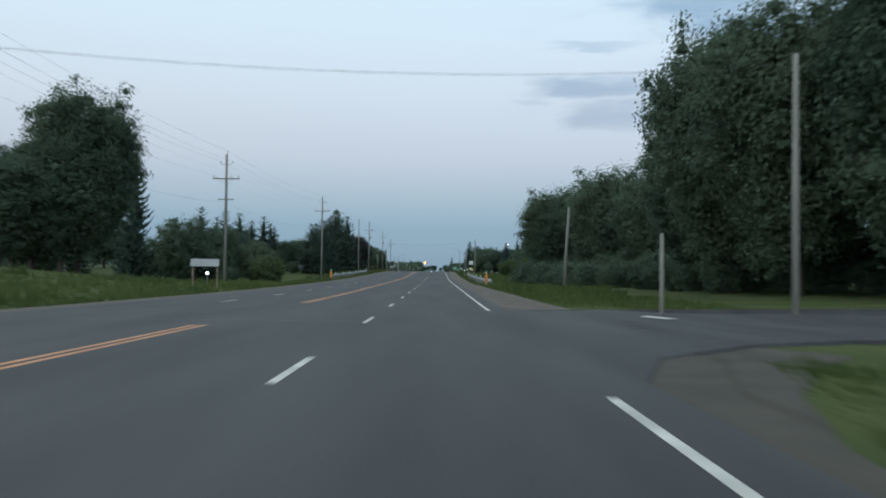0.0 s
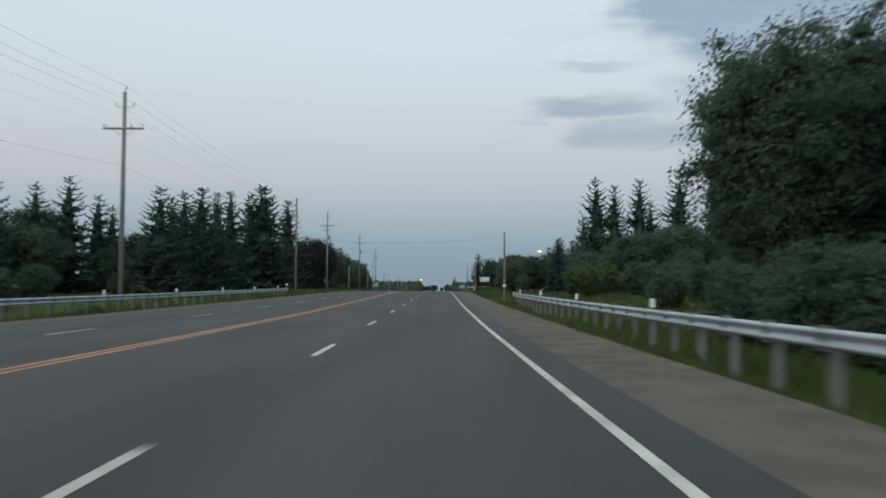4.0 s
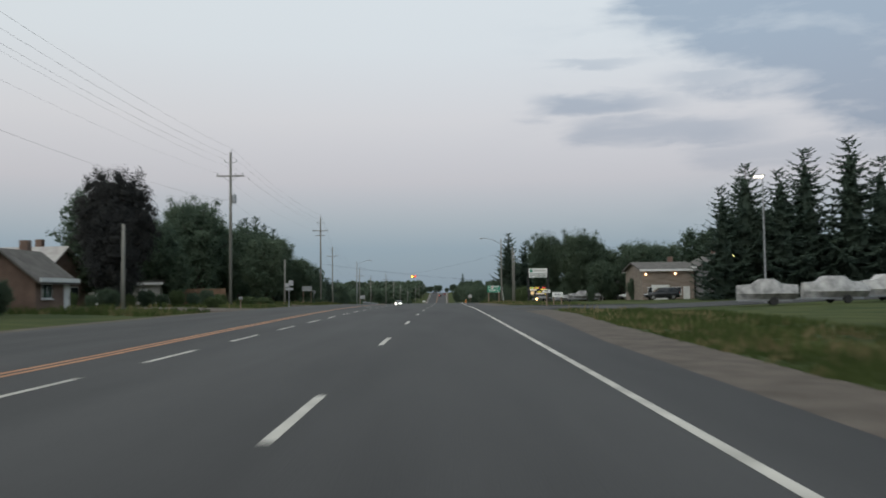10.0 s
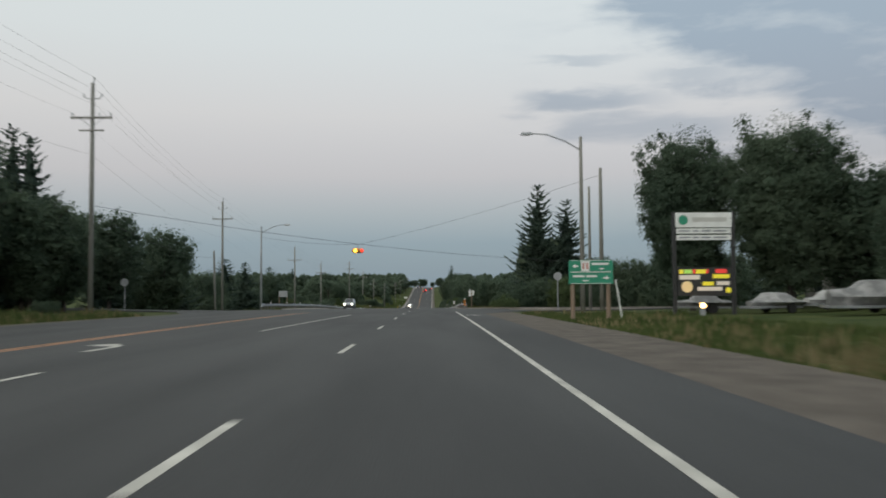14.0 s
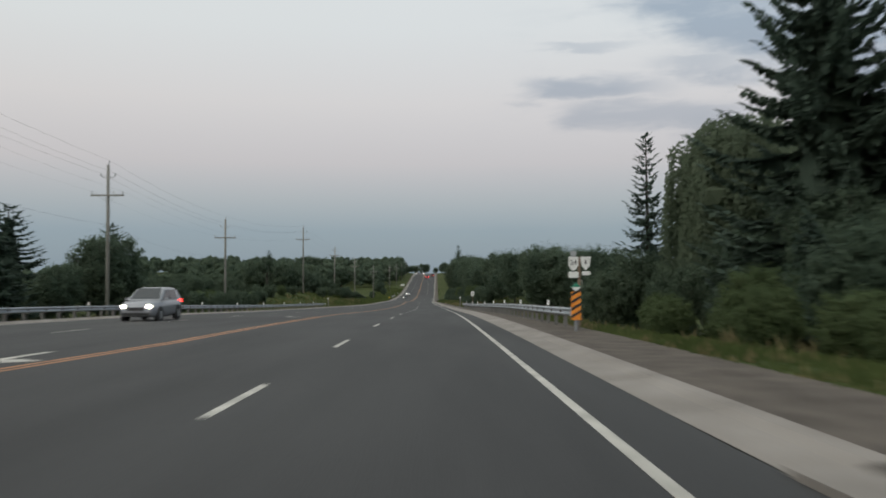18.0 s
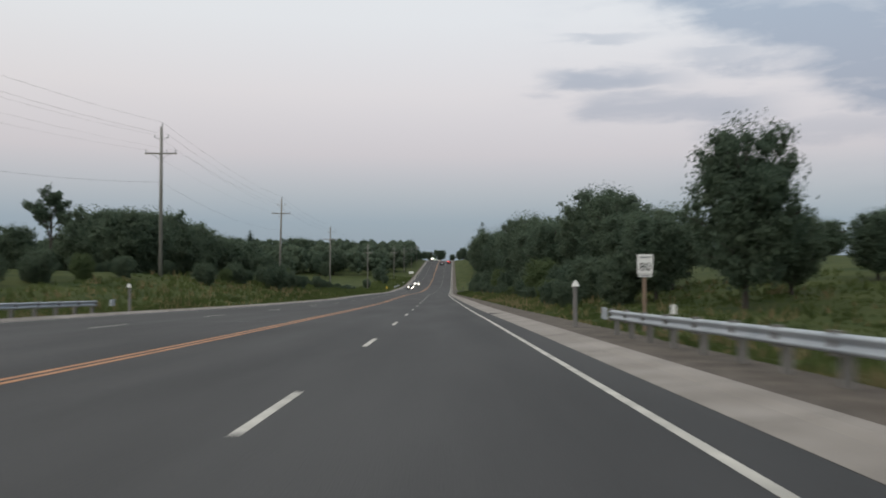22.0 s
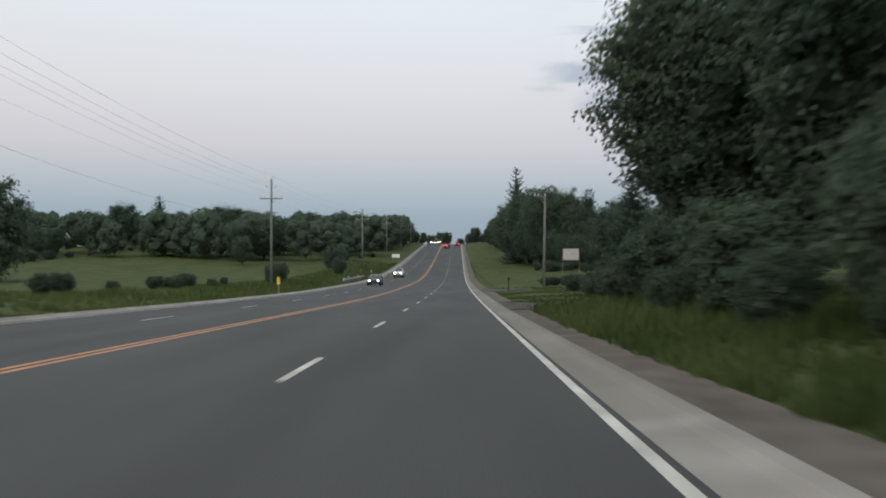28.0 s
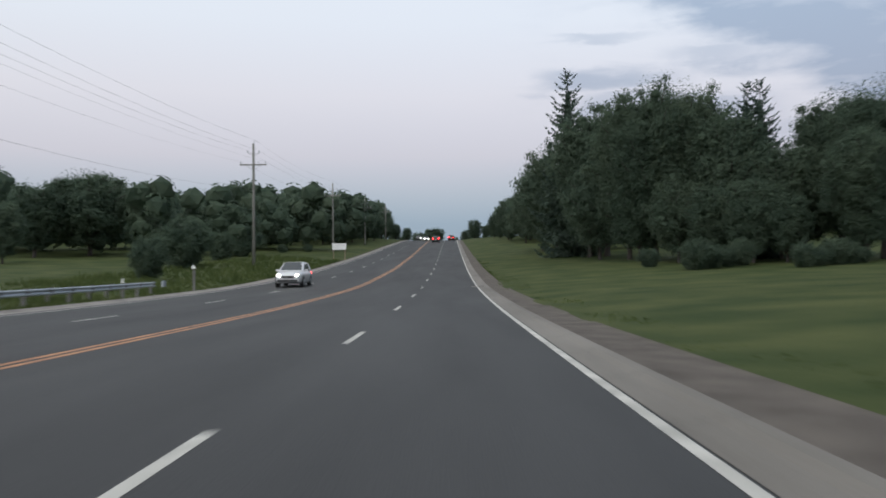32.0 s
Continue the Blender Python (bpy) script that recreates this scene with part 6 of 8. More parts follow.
utility_pole(-23.2, 22.0, 13.9, 11.3)
utility_pole(-23.2, 90.3, 13.9, 11.25, low_arm=9.0)
utility_pole(-22.3, 158.0, 14.8, 12.15)
utility_pole(-22.0, 227.0, 14.3)
utility_pole(-22.45, 265.4, 15.6, 12.95, transformer=True, low_arm=12.0)
utility_pole(-23.1, 338.5, 16.5, 13.95, transformer=True)
utility_pole(-23.8, 407.4, 16.4, 13.9, low_arm=13.0)
utility_pole(-29.8, 468.4, 15.5, 12.95)
utility_pole(-28.2, 522.1, 13.1, 10.4)
utility_pole(-28.2, 563.4, 12.4, 9.85)
utility_pole(-26.6, 621.4, 16.2, 13.7)
utility_pole(-26.7, 675.4, 15.2, 12.9, lean=1.2)
utility_pole(-25.6, 722.8, 14.1, 11.55)
utility_pole(-24.8, 795.8, 13.6, 11.1, low_arm=9.3)
utility_pole(-22.5, 879.2, 13.7, 11.4)
utility_pole(-21.5, 934.0, 12.2, 10.0)
utility_pole(-20.0, 975.0, 10.5, 8.5)
utility_pole(-19.5, 1030.0, 10.5, 8.5)
# poles without arms
utility_pole(12.94, 30.2, 9.5, radius=0.115)
utility_pole(7.7, 28.8, 2.8, radius=0.065)
utility_pole(13.6, 90.6, 8.6, lean=3.0)
utility_pole(9.52, 221.9, 8.85)
utility_pole(-22.8, 308.3, 6.2, radius=0.13)
utility_pole(-23.5, 370.5, 6.6, radius=0.13)
utility_pole(12.5, 409.3, 10.5, radius=0.15)
utility_pole(13.7, 420.0, 10.6, radius=0.13)
utility_pole(15.0, 530.0, 3.0, radius=0.11)
utility_pole(-28.4, 459.2, 7.8, radius=0.15, lean=-1.5)
utility_pole(28.2, 477.4, 5.6, radius=0.2)
service = utility_pole(7.83, 778.4, 10.1, lean=1.0, radius=0.125)
sh_ = rz(778.4) + 10.1 - ground_z(7.83, 778.4)
arm_ = part("side_arm", Builder().tube([(0, -0.1, sh_ - 0.55), (-0.45, -0.15, sh_ - 0.3), (-1.15, -0.15, sh_ - 0.25)], [0.05, 0.045, 0.04], 6).raw("side_arm", POLE_WOOD), service)
for k in (-1.1, -0.75, 0.0):
    part("insulator", Builder().tube([(k, -0.15, sh_ - 0.28), (k, -0.15, sh_ - 0.02)], [0.07, 0.045], 8).raw("insulator", CERAMIC), arm_)
part("cutout_box", Builder().box((0.28, -0.1, sh_ - 0.75), (0.2, 0.2, 0.5)).raw("cutout_box", WIRE), service)
part("brace", Builder().tube([(0, -0.1, sh_ - 1.2), (-0.8, -0.15, sh_ - 0.3)], [0.02, 0.02], 5).raw("brace", STEEL_GREY), service)


def wire(a, c, sag, radius=0.013, label="thin black overhead wire between poles", n=14):
    pts = [tuple(Vector(a).lerp(Vector(c), k / n) - Vector((0, 0, 4 * sag * (k / n) * (1 - k / n)))) for k in range(n + 1)]
    ob = new("overhead_wire", Builder().tube(pts, [radius] * (n + 1), 5, False).raw("overhead_wire", WIRE))
    return tagged(ob, label, "wire", "overhead wires")


spans = [22, 90, 158, 265, 338, 407, 468, 522, 563, 621, 675, 723, 796, 879, 934, 975, 1030]
for a, c in zip(spans, spans[1:]):
    for k in range(6):
        wire(ARMS[a][k], ARMS[c][k], 0.012 * (c - a) + (0.3 if k == 5 else 0.0), 0.004 if k in (2, 3) else 0.006)
# service wires that cross the road
wire((12.94, 30.2, rz(30) + 9.1), (-23.2, 22.0, rz(22) + 8.5), 1.1, 0.009, "black service cable slung across the road")
wire((9.52, 221.9, rz(222) + 8.1), (-22.0, 227.0, rz(227) + 8.3), 0.9, 0.010, "black service cable slung across the road")
wire((9.52, 221.9, rz(222) + 6.9), (-22.0, 227.0, rz(227) + 6.7), 0.4, 0.005, "thin service wire slung across the road")
wire((-22.45, 265.4, rz(265) + 9.0), (-40, 297, rz(297) + 5.0), 0.5, 0.016, "thin service wire to a house")

# ---------------------------------------------------------------- street lamps and the flashing light over the crossing
LAMP_OFF = mottled("lamp_lens_unlit", (0.35, 0.35, 0.34), (0.45, 0.45, 0.43), 3, 20, 0.3, bump=0.0)
AMBER = glowing("amber_lens_lit", (1.0, 0.42, 0.035), 9.0)
RED_GLOW = glowing("red_lens_lit", (1.0, 0.05, 0.03), 1.6)
AMBER_BODY = mottled("amber_housing", (0.45, 0.20, 0.03), (0.58, 0.28, 0.05), 2, 20, 0.5, bump=0.05)
RED_LENS = mottled("red_lens_unlit", (0.35, 0.03, 0.03), (0.45, 0.05, 0.04), 2, 20, 0.3, bump=0.0)


def street_lamp(x, y, top, arm, side, wood):
    z0 = ground_z(x, y)
    h = rz(y) + top - z0
    p = thing("street_lamp", pose(x, y, z0), "street lamp on a tall pole with a curved arm, unlit", "street lamp", "street lamps at the crossing")
    part("pole", Builder().tube([(0, 0, -0.5), (0, 0, h * 0.5), (0, 0, h)], [0.17, 0.14, 0.10], 10).raw("pole", POLE_WOOD if wood else STEEL_GREY, True), p)
    part("arm", Builder().tube([(0, 0, h - 0.9), (side * arm * 0.35, 0, h - 0.25), (side * arm * 0.7, 0, h + 0.15), (side * arm, 0, h + 0.22)], [0.045] * 4, 7).raw("arm", STEEL_GREY, True), p)
    hd = part("lamp_head", Builder().box((side * (arm + 0.35), 0, h + 0.22), (0.85, 0.3, 0.16), 0, 0.7).raw("lamp_head", STEEL_GREY), p)
    part("lens", Builder().box((side * (arm + 0.42), 0, h + 0.125), (0.5, 0.24, 0.05)).raw("lens", LAMP_OFF), hd)


street_lamp(9.9, 402.8, 11.55, 3.2, -1, True)
street_lamp(-22.5, 459.7, 11.0, 3.1, 1, False)

FX, FY, FZ = -7.3, 432.6, rz(432.6) + 5.95
fl = thing("flashing_beacon", pose(FX, FY, FZ), "amber flashing beacon hung on a wire over the crossing", "traffic light")
part("housing", Builder().tube([(-0.62, 0, 0.02), (-0.42, 0, 0.0), (0.42, 0, 0.0), (0.62, 0, 0.02)], [0.05, 0.24, 0.24, 0.05], 12).raw("housing", AMBER_BODY, False), fl)
part("hanger", Builder().tube([(0, 0, 0.2), (0, 0, 0.62)], [0.03, 0.03], 6).raw("hanger", STEEL_GREY), fl)
for k, mat in ((-0.22, AMBER), (0.42, RED_GLOW)):
    part("lens", Builder().tube([(k, -0.2, 0), (k, -0.34, 0)], [0.17, 0.15], 14).raw("lens", mat), fl)
    part("visor", Builder().tube([(k, -0.2, 0.02), (k, -0.42, 0.05)], [0.17, 0.17], 12, False).raw("visor", AMBER_BODY), fl)
wire((-22.5, 459.7, rz(460) + 9.6), (FX, FY, FZ + 0.62), 0.25, 0.012, "span wire that carries the flashing beacon")
wire((FX, FY, FZ + 0.62), (12.5, 409.3, rz(409) + 10.0), 0.3, 0.011, "span wire that carries the flashing beacon")
utility_pole(60.0, 461.0, 10.0)
wire((-23.8, 407.4, rz(407) + 7.7), (60.0, 461.0, rz(461) + 8.0), 3.1, 0.015, "thick slack cable slung over the crossing", 30)
wire((-23.8, 407.4, rz(407) + 7.2), (-29.8, 468.4, rz(468) + 7.4), 1.0, 0.012, "slack cable between poles")

# ---------------------------------------------------------------- guard rails
POST_WOOD = mottled("guard_post_wood", (0.109, 0.105, 0.099), (0.177, 0.170, 0.160), 1.5, 14, 0.9, bump=0.4, stretch=(3, 3, 0.3), by_object=0.5)
REFLECT = mottled("reflector_white", (0.72, 0.72, 0.70), (0.82, 0.82, 0.80), 3, 20, 0.4, bump=0.0)
W_OUT = ((0.0, -0.135), (0.07, -0.11), (0.073, -0.062), (0.012, -0.022), (0.012, 0.022), (0.073, 0.062), (0.07, 0.11), (0.0, 0.135))


def guard_rail(u, y0, y1, facing, label, near=True, flare=0.0):
    """A steel W-beam on timber posts; facing is the side (sign of x) where the traffic runs."""
    spacing = 1.905
    n = int((y1 - y0) / spacing)
    ym = (y0 + y1) / 2
    rail = thing("guard_rail", pose(rx(ym) + u(ym), ym, rz(ym)), label, "guard rail", "guard rails along the road")
    ox, oy, oz = rx(ym) + u(ym), ym, rz(ym)

    def off(y):
        k = max(0.0, (y0 + 9 - y) / 9, (y - y1 + 9) / 9)
        return -facing * flare * k * k

    def gx(y):
        return rx(y) + u(y) + off(y)

    # post meshes are shared
    pm = Builder().box((0, 0, -0.09), (0.13, 0.17, 1.52)).raw("post", POST_WOOD)
    bk = Builder().box((0, 0, 0), (0.14, 0.14, 0.34)).raw("spacer_block", POST_WOOD)
    for i in range(n + 1):
        y = y0 + i * spacing
        po = part("post", pm, rail, m=pose(gx(y) - facing * 0.24 - ox, y - oy, rz(y) - oz))
        part("spacer_block", bk, po, m=pose(facing * 0.145, 0, 0.56))
        if i % 6 == 3:
            part("reflector", Builder().box((0, 0, 0.84), (0.10, 0.03, 0.22)).raw("reflector", REFLECT), po)
    seg = 2
    for i in range(0, n, seg):
        b = Builder()
        ys = [y0 + min(n, i + k) * spacing + (-0.12 if k == 0 else 0.12 if k == seg else 0) for k in range(seg + 1)]
        w = len(W_OUT)
        for k, y in enumerate(ys):
            lap = 0.004 if (i // seg) % 2 else 0.0
            b.v += [(gx(y) + facing * (px + lap - 0.09) - ox, y - oy, rz(y) + 0.56 + pz - oz) for px, pz in W_OUT]
        for k in range(len(ys) - 1):
            for c in range(w - 1):
                a = k * w + c
                b.f.append((a, a + 1, a + w + 1, a + w))
        part("beam", b.raw("beam", GALV, True), rail)
    for y, s in ((y0 - 0.15, -1), (y1 + 0.15, 1)):
        part("end_shoe", Builder().box((gx(y) - facing * 0.05 - ox, y + s * 0.3 - oy, rz(y) + 0.56 - oz), (0.10, 1.3 if s < 0 else 0.5, 0.34), 0, 0.92).raw("end_shoe", GALV), rail)
    return rail


guard_rail(knots((91, 5.15), (161, 5.1)), 91.5, 160.8, -1, "galvanised steel guard rail on timber posts by the gravel shoulder", flare=0.4)
guard_rail(knots((122, -15.6), (190, -16.4)), 122.5, 189.5, 1, "galvanised steel guard rail on timber posts across the road")
guard_rail(knots((478, 4.85), (520, 5.1), (560, 4.9), (570, 4.4)), 478.0, 570.0, -1, "galvanised steel guard rail on timber posts behind the kerb", flare=0.3)
guard_rail(knots((430, -19.6), (508, -19.6), (590, -17.4)), 446.0, 588.5, 1, "galvanised steel guard rail on timber posts above the valley")
guard_rail(knots((810, -16.6), (850, -16.2)), 814.0, 836.0, 1, "short galvanised guard rail in the roadside grass")

# ---------------------------------------------------------------- signs
ORANGE = mottled("marker_orange", (0.75, 0.24, 0.015), (0.85, 0.30, 0.03), 3, 20, 0.5, bump=0.02)
BLACK = mottled("sign_black", (0.015, 0.015, 0.016), (0.03, 0.03, 0.03), 3, 20, 0.6, bump=0.02)
SIGN_WHITE = mottled("sign_white", (0.62, 0.62, 0.60), (0.75, 0.75, 0.73), 1.5, 20, 0.45, bump=0.02)
SIGN_BACK = mottled("sign_back_aluminium", (0.28, 0.29, 0.30), (0.38, 0.39, 0.40), 1.5, 20, 0.45, metal=0.4, bump=0.03)
SIGN_GREEN = mottled("sign_green", (0.015, 0.20, 0.115), (0.025, 0.25, 0.15), 1.2, 20, 0.45, bump=0.02)
SIGN_YELLOW = mottled("sign_yellow", (0.70, 0.45, 0.03), (0.80, 0.53, 0.05), 2, 20, 0.5, bump=0.02)
RED_PAINT = mottled("sign_red_faded", (0.42, 0.16, 0.13), (0.52, 0.24, 0.20), 2, 20, 0.6, bump=0.02)
WOOD_POST = mottled("sign_post_wood", (0.17, 0.12, 0.085), (0.27, 0.20, 0.15), 1.5, 14, 0.9, bump=0.3, stretch=(3, 3, 0.2))


def board(name, w, h, z, mat, parent, x=0.0, y=0.0, thick=0.02, label="", tilt=0.0, corner=0.03):
    """A flat sign plate with cut corners, facing the camera's way of travel (-y)."""
    b = Builder()
    o = [(-w / 2 + corner, -h / 2), (w / 2 - corner, -h / 2), (w / 2, -h / 2 + corner), (w / 2, h / 2 - corner), (w / 2 - corner, h / 2), (-w / 2 + corner, h / 2), (-w / 2, h / 2 - corner), (-w / 2, -h / 2 + corner)]
    ca, sa = math.cos(tilt), math.sin(tilt)
    b.prism([(x + px * ca - pz * sa, z + px * sa + pz * ca) for px, pz in o], y - thick / 2, y + thick / 2)
    return part(name, b.mesh(name, mat), parent, label)


def poly_plate(name, pts, y, mat, parent, thick=0.012):
    return part(name, Builder().prism(pts, y - thick / 2, y + thick / 2).mesh(name, mat), parent)


def lettering(text, size, x, y, z, mat, parent):
    cu = bpy.data.curves.new("lettering", "FONT")
    cu.body, cu.size, cu.align_x, cu.align_y, cu.extrude = text, size, "CENTER", "CENTER", 0.003
    cu.materials.append(mat)
    tmp = bpy.data.objects.new("tmp", cu)
    scene.collection.objects.link(tmp)
    me = bpy.data.meshes.new_from_object(tmp.evaluated_get(bpy.context.evaluated_depsgraph_get()))
    bpy.data.objects.remove(tmp)
    return part("lettering", me, parent, m=pose(x, y, z, 90, 0, 0))


def at(x, y, yaw=0.0):
    return pose(x, y, ground_z(x, y), 0, 0, yaw)


def post(parent, x, h, size=0.1, mat=None, y=0.09, lean=0.0):
    return part("post", Builder().tube([(x, y, -0.5), (x + lean * h, y, h)], [size * 0.62, size * 0.6], 4 if mat is WOOD_POST else 8).raw("post", mat or WOOD_POST), parent)


def object_marker(x, y, top, hazard=True):
    """Orange and black striped marker at the start of a guard rail."""
    z = rz(y) - ground_z(x, y)
    s = thing("object_marker", at(x, y), "orange and black striped hazard marker with a green and white diamond", "road sign", "hazard markers")
    bd = board("marker_board", 0.32, 0.92, z + top - 0.75, ORANGE, s)
    for k in range(4):
        zz = z + top - 1.16 + k * 0.235
        poly_plate("stripe", [(-0.155, zz), (0.155, zz + 0.19), (0.155, zz + 0.29), (-0.155, zz + 0.10)], -0.016, BLACK, bd)
    poly_plate("diamond_white", [(-0.16, z + top - 0.14), (0, z + top - 0.30), (0.16, z + top - 0.14)], -0.016, SIGN_WHITE, s)
    poly_plate("diamond_green", [(-0.16, z + top - 0.135), (0.16, z + top - 0.135), (0, z + top + 0.02)], -0.016, SIGN_GREEN, s)
    post(s, 0, z + top - 0.1, 0.07, STEEL_GREY)


object_marker(5.14, 90.8, 1.55)
object_marker(-15.7, 121.4, 1.5)
object_marker(5.15, 475.6, 1.55)


def cap_post(x, y, top):
    """A pale timber marker post with a pointed white cap at the end of a guard rail."""
    z = rz(y) - ground_z(x, y)
    s = thing("marker_post", at(x, y), "grey timber marker post with a pointed white cap", "post", "marker posts at rail ends")
    part("post", Builder().tube([(0, 0, -0.5), (0, 0, z + top - 0.2)], [0.085, 0.08], 8).raw("post", POST_WOOD), s)
    poly_plate("cap", [(-0.14, z + top - 0.22), (0.14, z + top - 0.22), (0.10, z + top - 0.11), (0, z + top + 0.02), (-0.10, z + top - 0.11)], -0.1, REFLECT, s)


cap_post(4.96, 162.6, 1.28)
cap_post(4.43, 574.6, 1.62)
cap_post(-16.7, 191.0, 1.2)
cap_post(-17.5, 590.5, 1.6)
cap_post(-16.4, 838.0, 1.6)

# green direction sign
gx, gy = 7.6, 388.0
gz = rz(gy) - ground_z(gx, gy)
s = thing("guide_sign", at(gx, gy), "green direction sign with two panels on two wooden posts", "road sign")
for k, zc in ((0, 2.52), (1, 1.96)):
    pn = board("sign_panel", 2.1, 0.57, gz + zc, SIGN_GREEN, s)
    for zz in (0.262, -0.262):
        part("border", Builder().box((0, -0.014, gz + zc + zz), (1.9, 0.012, 0.018)).raw("border", SIGN_WHITE), pn)
    d = -1 if k == 0 else 1
    xa = d * 0.72
    poly_plate("arrow", [(xa + d * 0.16, gz + zc), (xa, gz + zc + 0.10), (xa, gz + zc + 0.035), (xa - d * 0.14, gz + zc + 0.035), (xa - d * 0.14, gz + zc - 0.035), (xa, gz + zc - 0.035), (xa, gz + zc - 0.10)], -0.016, SIGN_WHITE, pn)
    if k == 0:
        sh = poly_plate("route_shield", [(-0.48, gz + zc + 0.24), (-0.04, gz + zc + 0.24), (-0.08, gz + zc - 0.24), (-0.44, gz + zc - 0.24)], -0.016, SIGN_WHITE, pn)
        for xx in (-0.35, -0.17):
            part("text_bar", Builder().box((xx, -0.026, gz + zc), (0.09, 0.008, 0.28)).raw("text_bar", RED_PAINT), sh)
        bars = ((0.05, 0.85, 0.10, 0.10), (0.40, 0.62, -0.13, 0.06))
    else:
        bars = ((-0.85, -0.30, 0.08, 0.10), (-0.22, 0.30, 0.08, 0.10), (-0.40, -0.10, -0.13, 0.06))
    for x0, x1, zo, hh in bars:
        part("text_bar", Builder().box(((x0 + x1) / 2, -0.014, gz + zc + zo), (x1 - x0, 0.012, hh)).raw("text_bar", SIGN_WHITE), pn)
post(s, -0.85, gz + 2.7, 0.17, y=0.14)
post(s, 0.85, gz + 2.7, 0.17, y=0.14)
peg = thing("stake", at(10.6, 212), "thin leaning wooden stake in the verge grass", "post")
part("stake", Builder().tube([(0.12, 0, -0.3), (-0.1, 0, 1.15)], [0.04, 0.035], 6).raw("stake", WOOD_POST), peg)
leaning = thing("stake", at(9.2, 389.5), "pale leaning wooden stake in the grass", "post")
part("stake", Builder().tube([(0.25, 0, -0.3), (-0.1, 0, 2.0)], [0.05, 0.045], 6).raw("stake", SIGN_WHITE), leaning)

# tall advertising sign with a lit message panel
bx, by = 15.9, 396.8
bz = rz(by) - ground_z(bx, by)
s = thing("pylon_sign", at(bx, by), "tall pylon sign with a white board above a lit message panel", "sign")
for xx in (-1.72, 1.72):
    part("post", Builder().box((xx, 0.05, (bz + 5.95) / 2 - 0.2), (0.2, 0.2, bz + 6.35)).raw("post", BLACK), s)
FADED = mottled("faded_print", (0.42, 0.41, 0.38), (0.52, 0.51, 0.48), 3, 20, 0.6, bump=0.02)
tb = board("name_board", 3.3, 0.86, bz + 5.48, SIGN_WHITE, s, thick=0.12)
part("roundel", Builder().tube([(-1.2, -0.06, bz + 5.48), (-1.2, -0.085, bz + 5.48)], [0.28, 0.28], 18).raw("roundel", SIGN_GREEN), tb)
part("text_bar", Builder().box((0.35, -0.066, bz + 5.5), (2.0, 0.012, 0.26)).raw("text_bar", FADED), tb)
for zz in (4.84, 4.46):
    lb = board("letter_board", 3.2, 0.30, bz + zz, SIGN_WHITE, s, thick=0.08)
    for x0, x1 in ((-1.45, -0.8), (-0.65, -0.3), (-0.15, 0.4), (0.55, 1.35)):
        part("text_bar", Builder().box(((x0 + x1) / 2, -0.045, bz + zz), (x1 - x0, 0.01, 0.09)).raw("text_bar", STEEL_GREY), lb)
lp = board("message_panel", 3.15, 1.65, bz + 1.75 + 0.15, BLACK, s, thick=0.22, label="black lit message panel")
LED = {k: glowing("led_" + k, c, e) for k, c, e in (("yellow", (0.85, 0.72, 0.05), 0.22), ("red", (0.85, 0.06, 0.05), 0.24), ("green", (0.45, 0.75, 0.15), 0.2), ("white", (0.75, 0.66, 0.58), 0.12), ("cream", (0.85, 0.62, 0.32), 0.2))}
for x0, x1, zo, hh, col in ((-1.5, -1.25, 0.58, 0.24, "yellow"), (-1.22, -0.75, 0.58, 0.24, "green"), (-0.72, -0.55, 0.58, 0.24, "red"), (-0.52, 0.05, 0.58, 0.24, "yellow"), (0.05, 0.2, 0.58, 0.24, "red"), (0.62, 1.28, 0.60, 0.24, "red"),
                            (-1.5, -0.3, 0.25, 0.26, "white"), (0.45, 1.42, 0.30, 0.24, "yellow"), (-0.15, 0.5, -0.12, 0.22, "yellow"), (0.68, 1.42, -0.10, 0.22, "white"), (-0.45, 1.0, -0.42, 0.22, "white")):
    part("text_bar", Builder().box(((x0 + x1) / 2, -0.115, bz + 1.9 + zo), (x1 - x0, 0.012, hh)).raw("text_bar", LED[col]), lp)
part("disc", Builder().tube([(-1.05, -0.11, bz + 1.6), (-1.05, -0.125, bz + 1.6)], [0.33, 0.33], 18).raw("disc", LED["cream"]), lp)
part("blob", Builder().tube([(1.35, -0.11, bz + 1.4), (1.35, -0.125, bz + 1.4)], [0.17, 0.17], 14).raw("blob", LED["yellow"]), lp)
gl = thing("ground_lamp", at(15.5, 396.0), "small warm lamp lighting the foot of the sign", "lamp")
part("body", Builder().box((0, 0, 0.2), (0.25, 0.25, 0.5)).raw("body", STEEL_GREY), gl)
part("bulb", Builder().tube([(0, -0.15, 0.55), (0, 0.1, 0.6)], [0.16, 0.12], 10).raw("bulb", glowing("warm_bulb", (1.0, 0.55, 0.2), 7.0)), gl)


def simple_sign(x, y, w, zc, h, mat, label, posts=(0.0,), stripes=(), yaw=0.0, ink=None, post_mat=None):
    z = rz(y) - ground_z(x, y)
    s = thing("road_sign", at(x, y, yaw), label, "sign")
    bd = board("sign_plate", w, h, z + zc, mat, s)
    for x0, x1, zo, hh in stripes:
        part("text_bar", Builder().box(((x0 + x1) / 2, -0.014, z + zc + zo), (x1 - x0, 0.01, hh)).raw("text_bar", ink or BLACK), bd)
    for px in posts:
        post(s, px, z + zc + h * 0.4, 0.1, post_mat)
    return s, bd, z


simple_sign(8.7, 325.8, 0.68, 1.3, 0.3, SIGN_WHITE, "small white board on a wooden post by the drive", stripes=((-0.2, 0.12, 0.03, 0.08),))
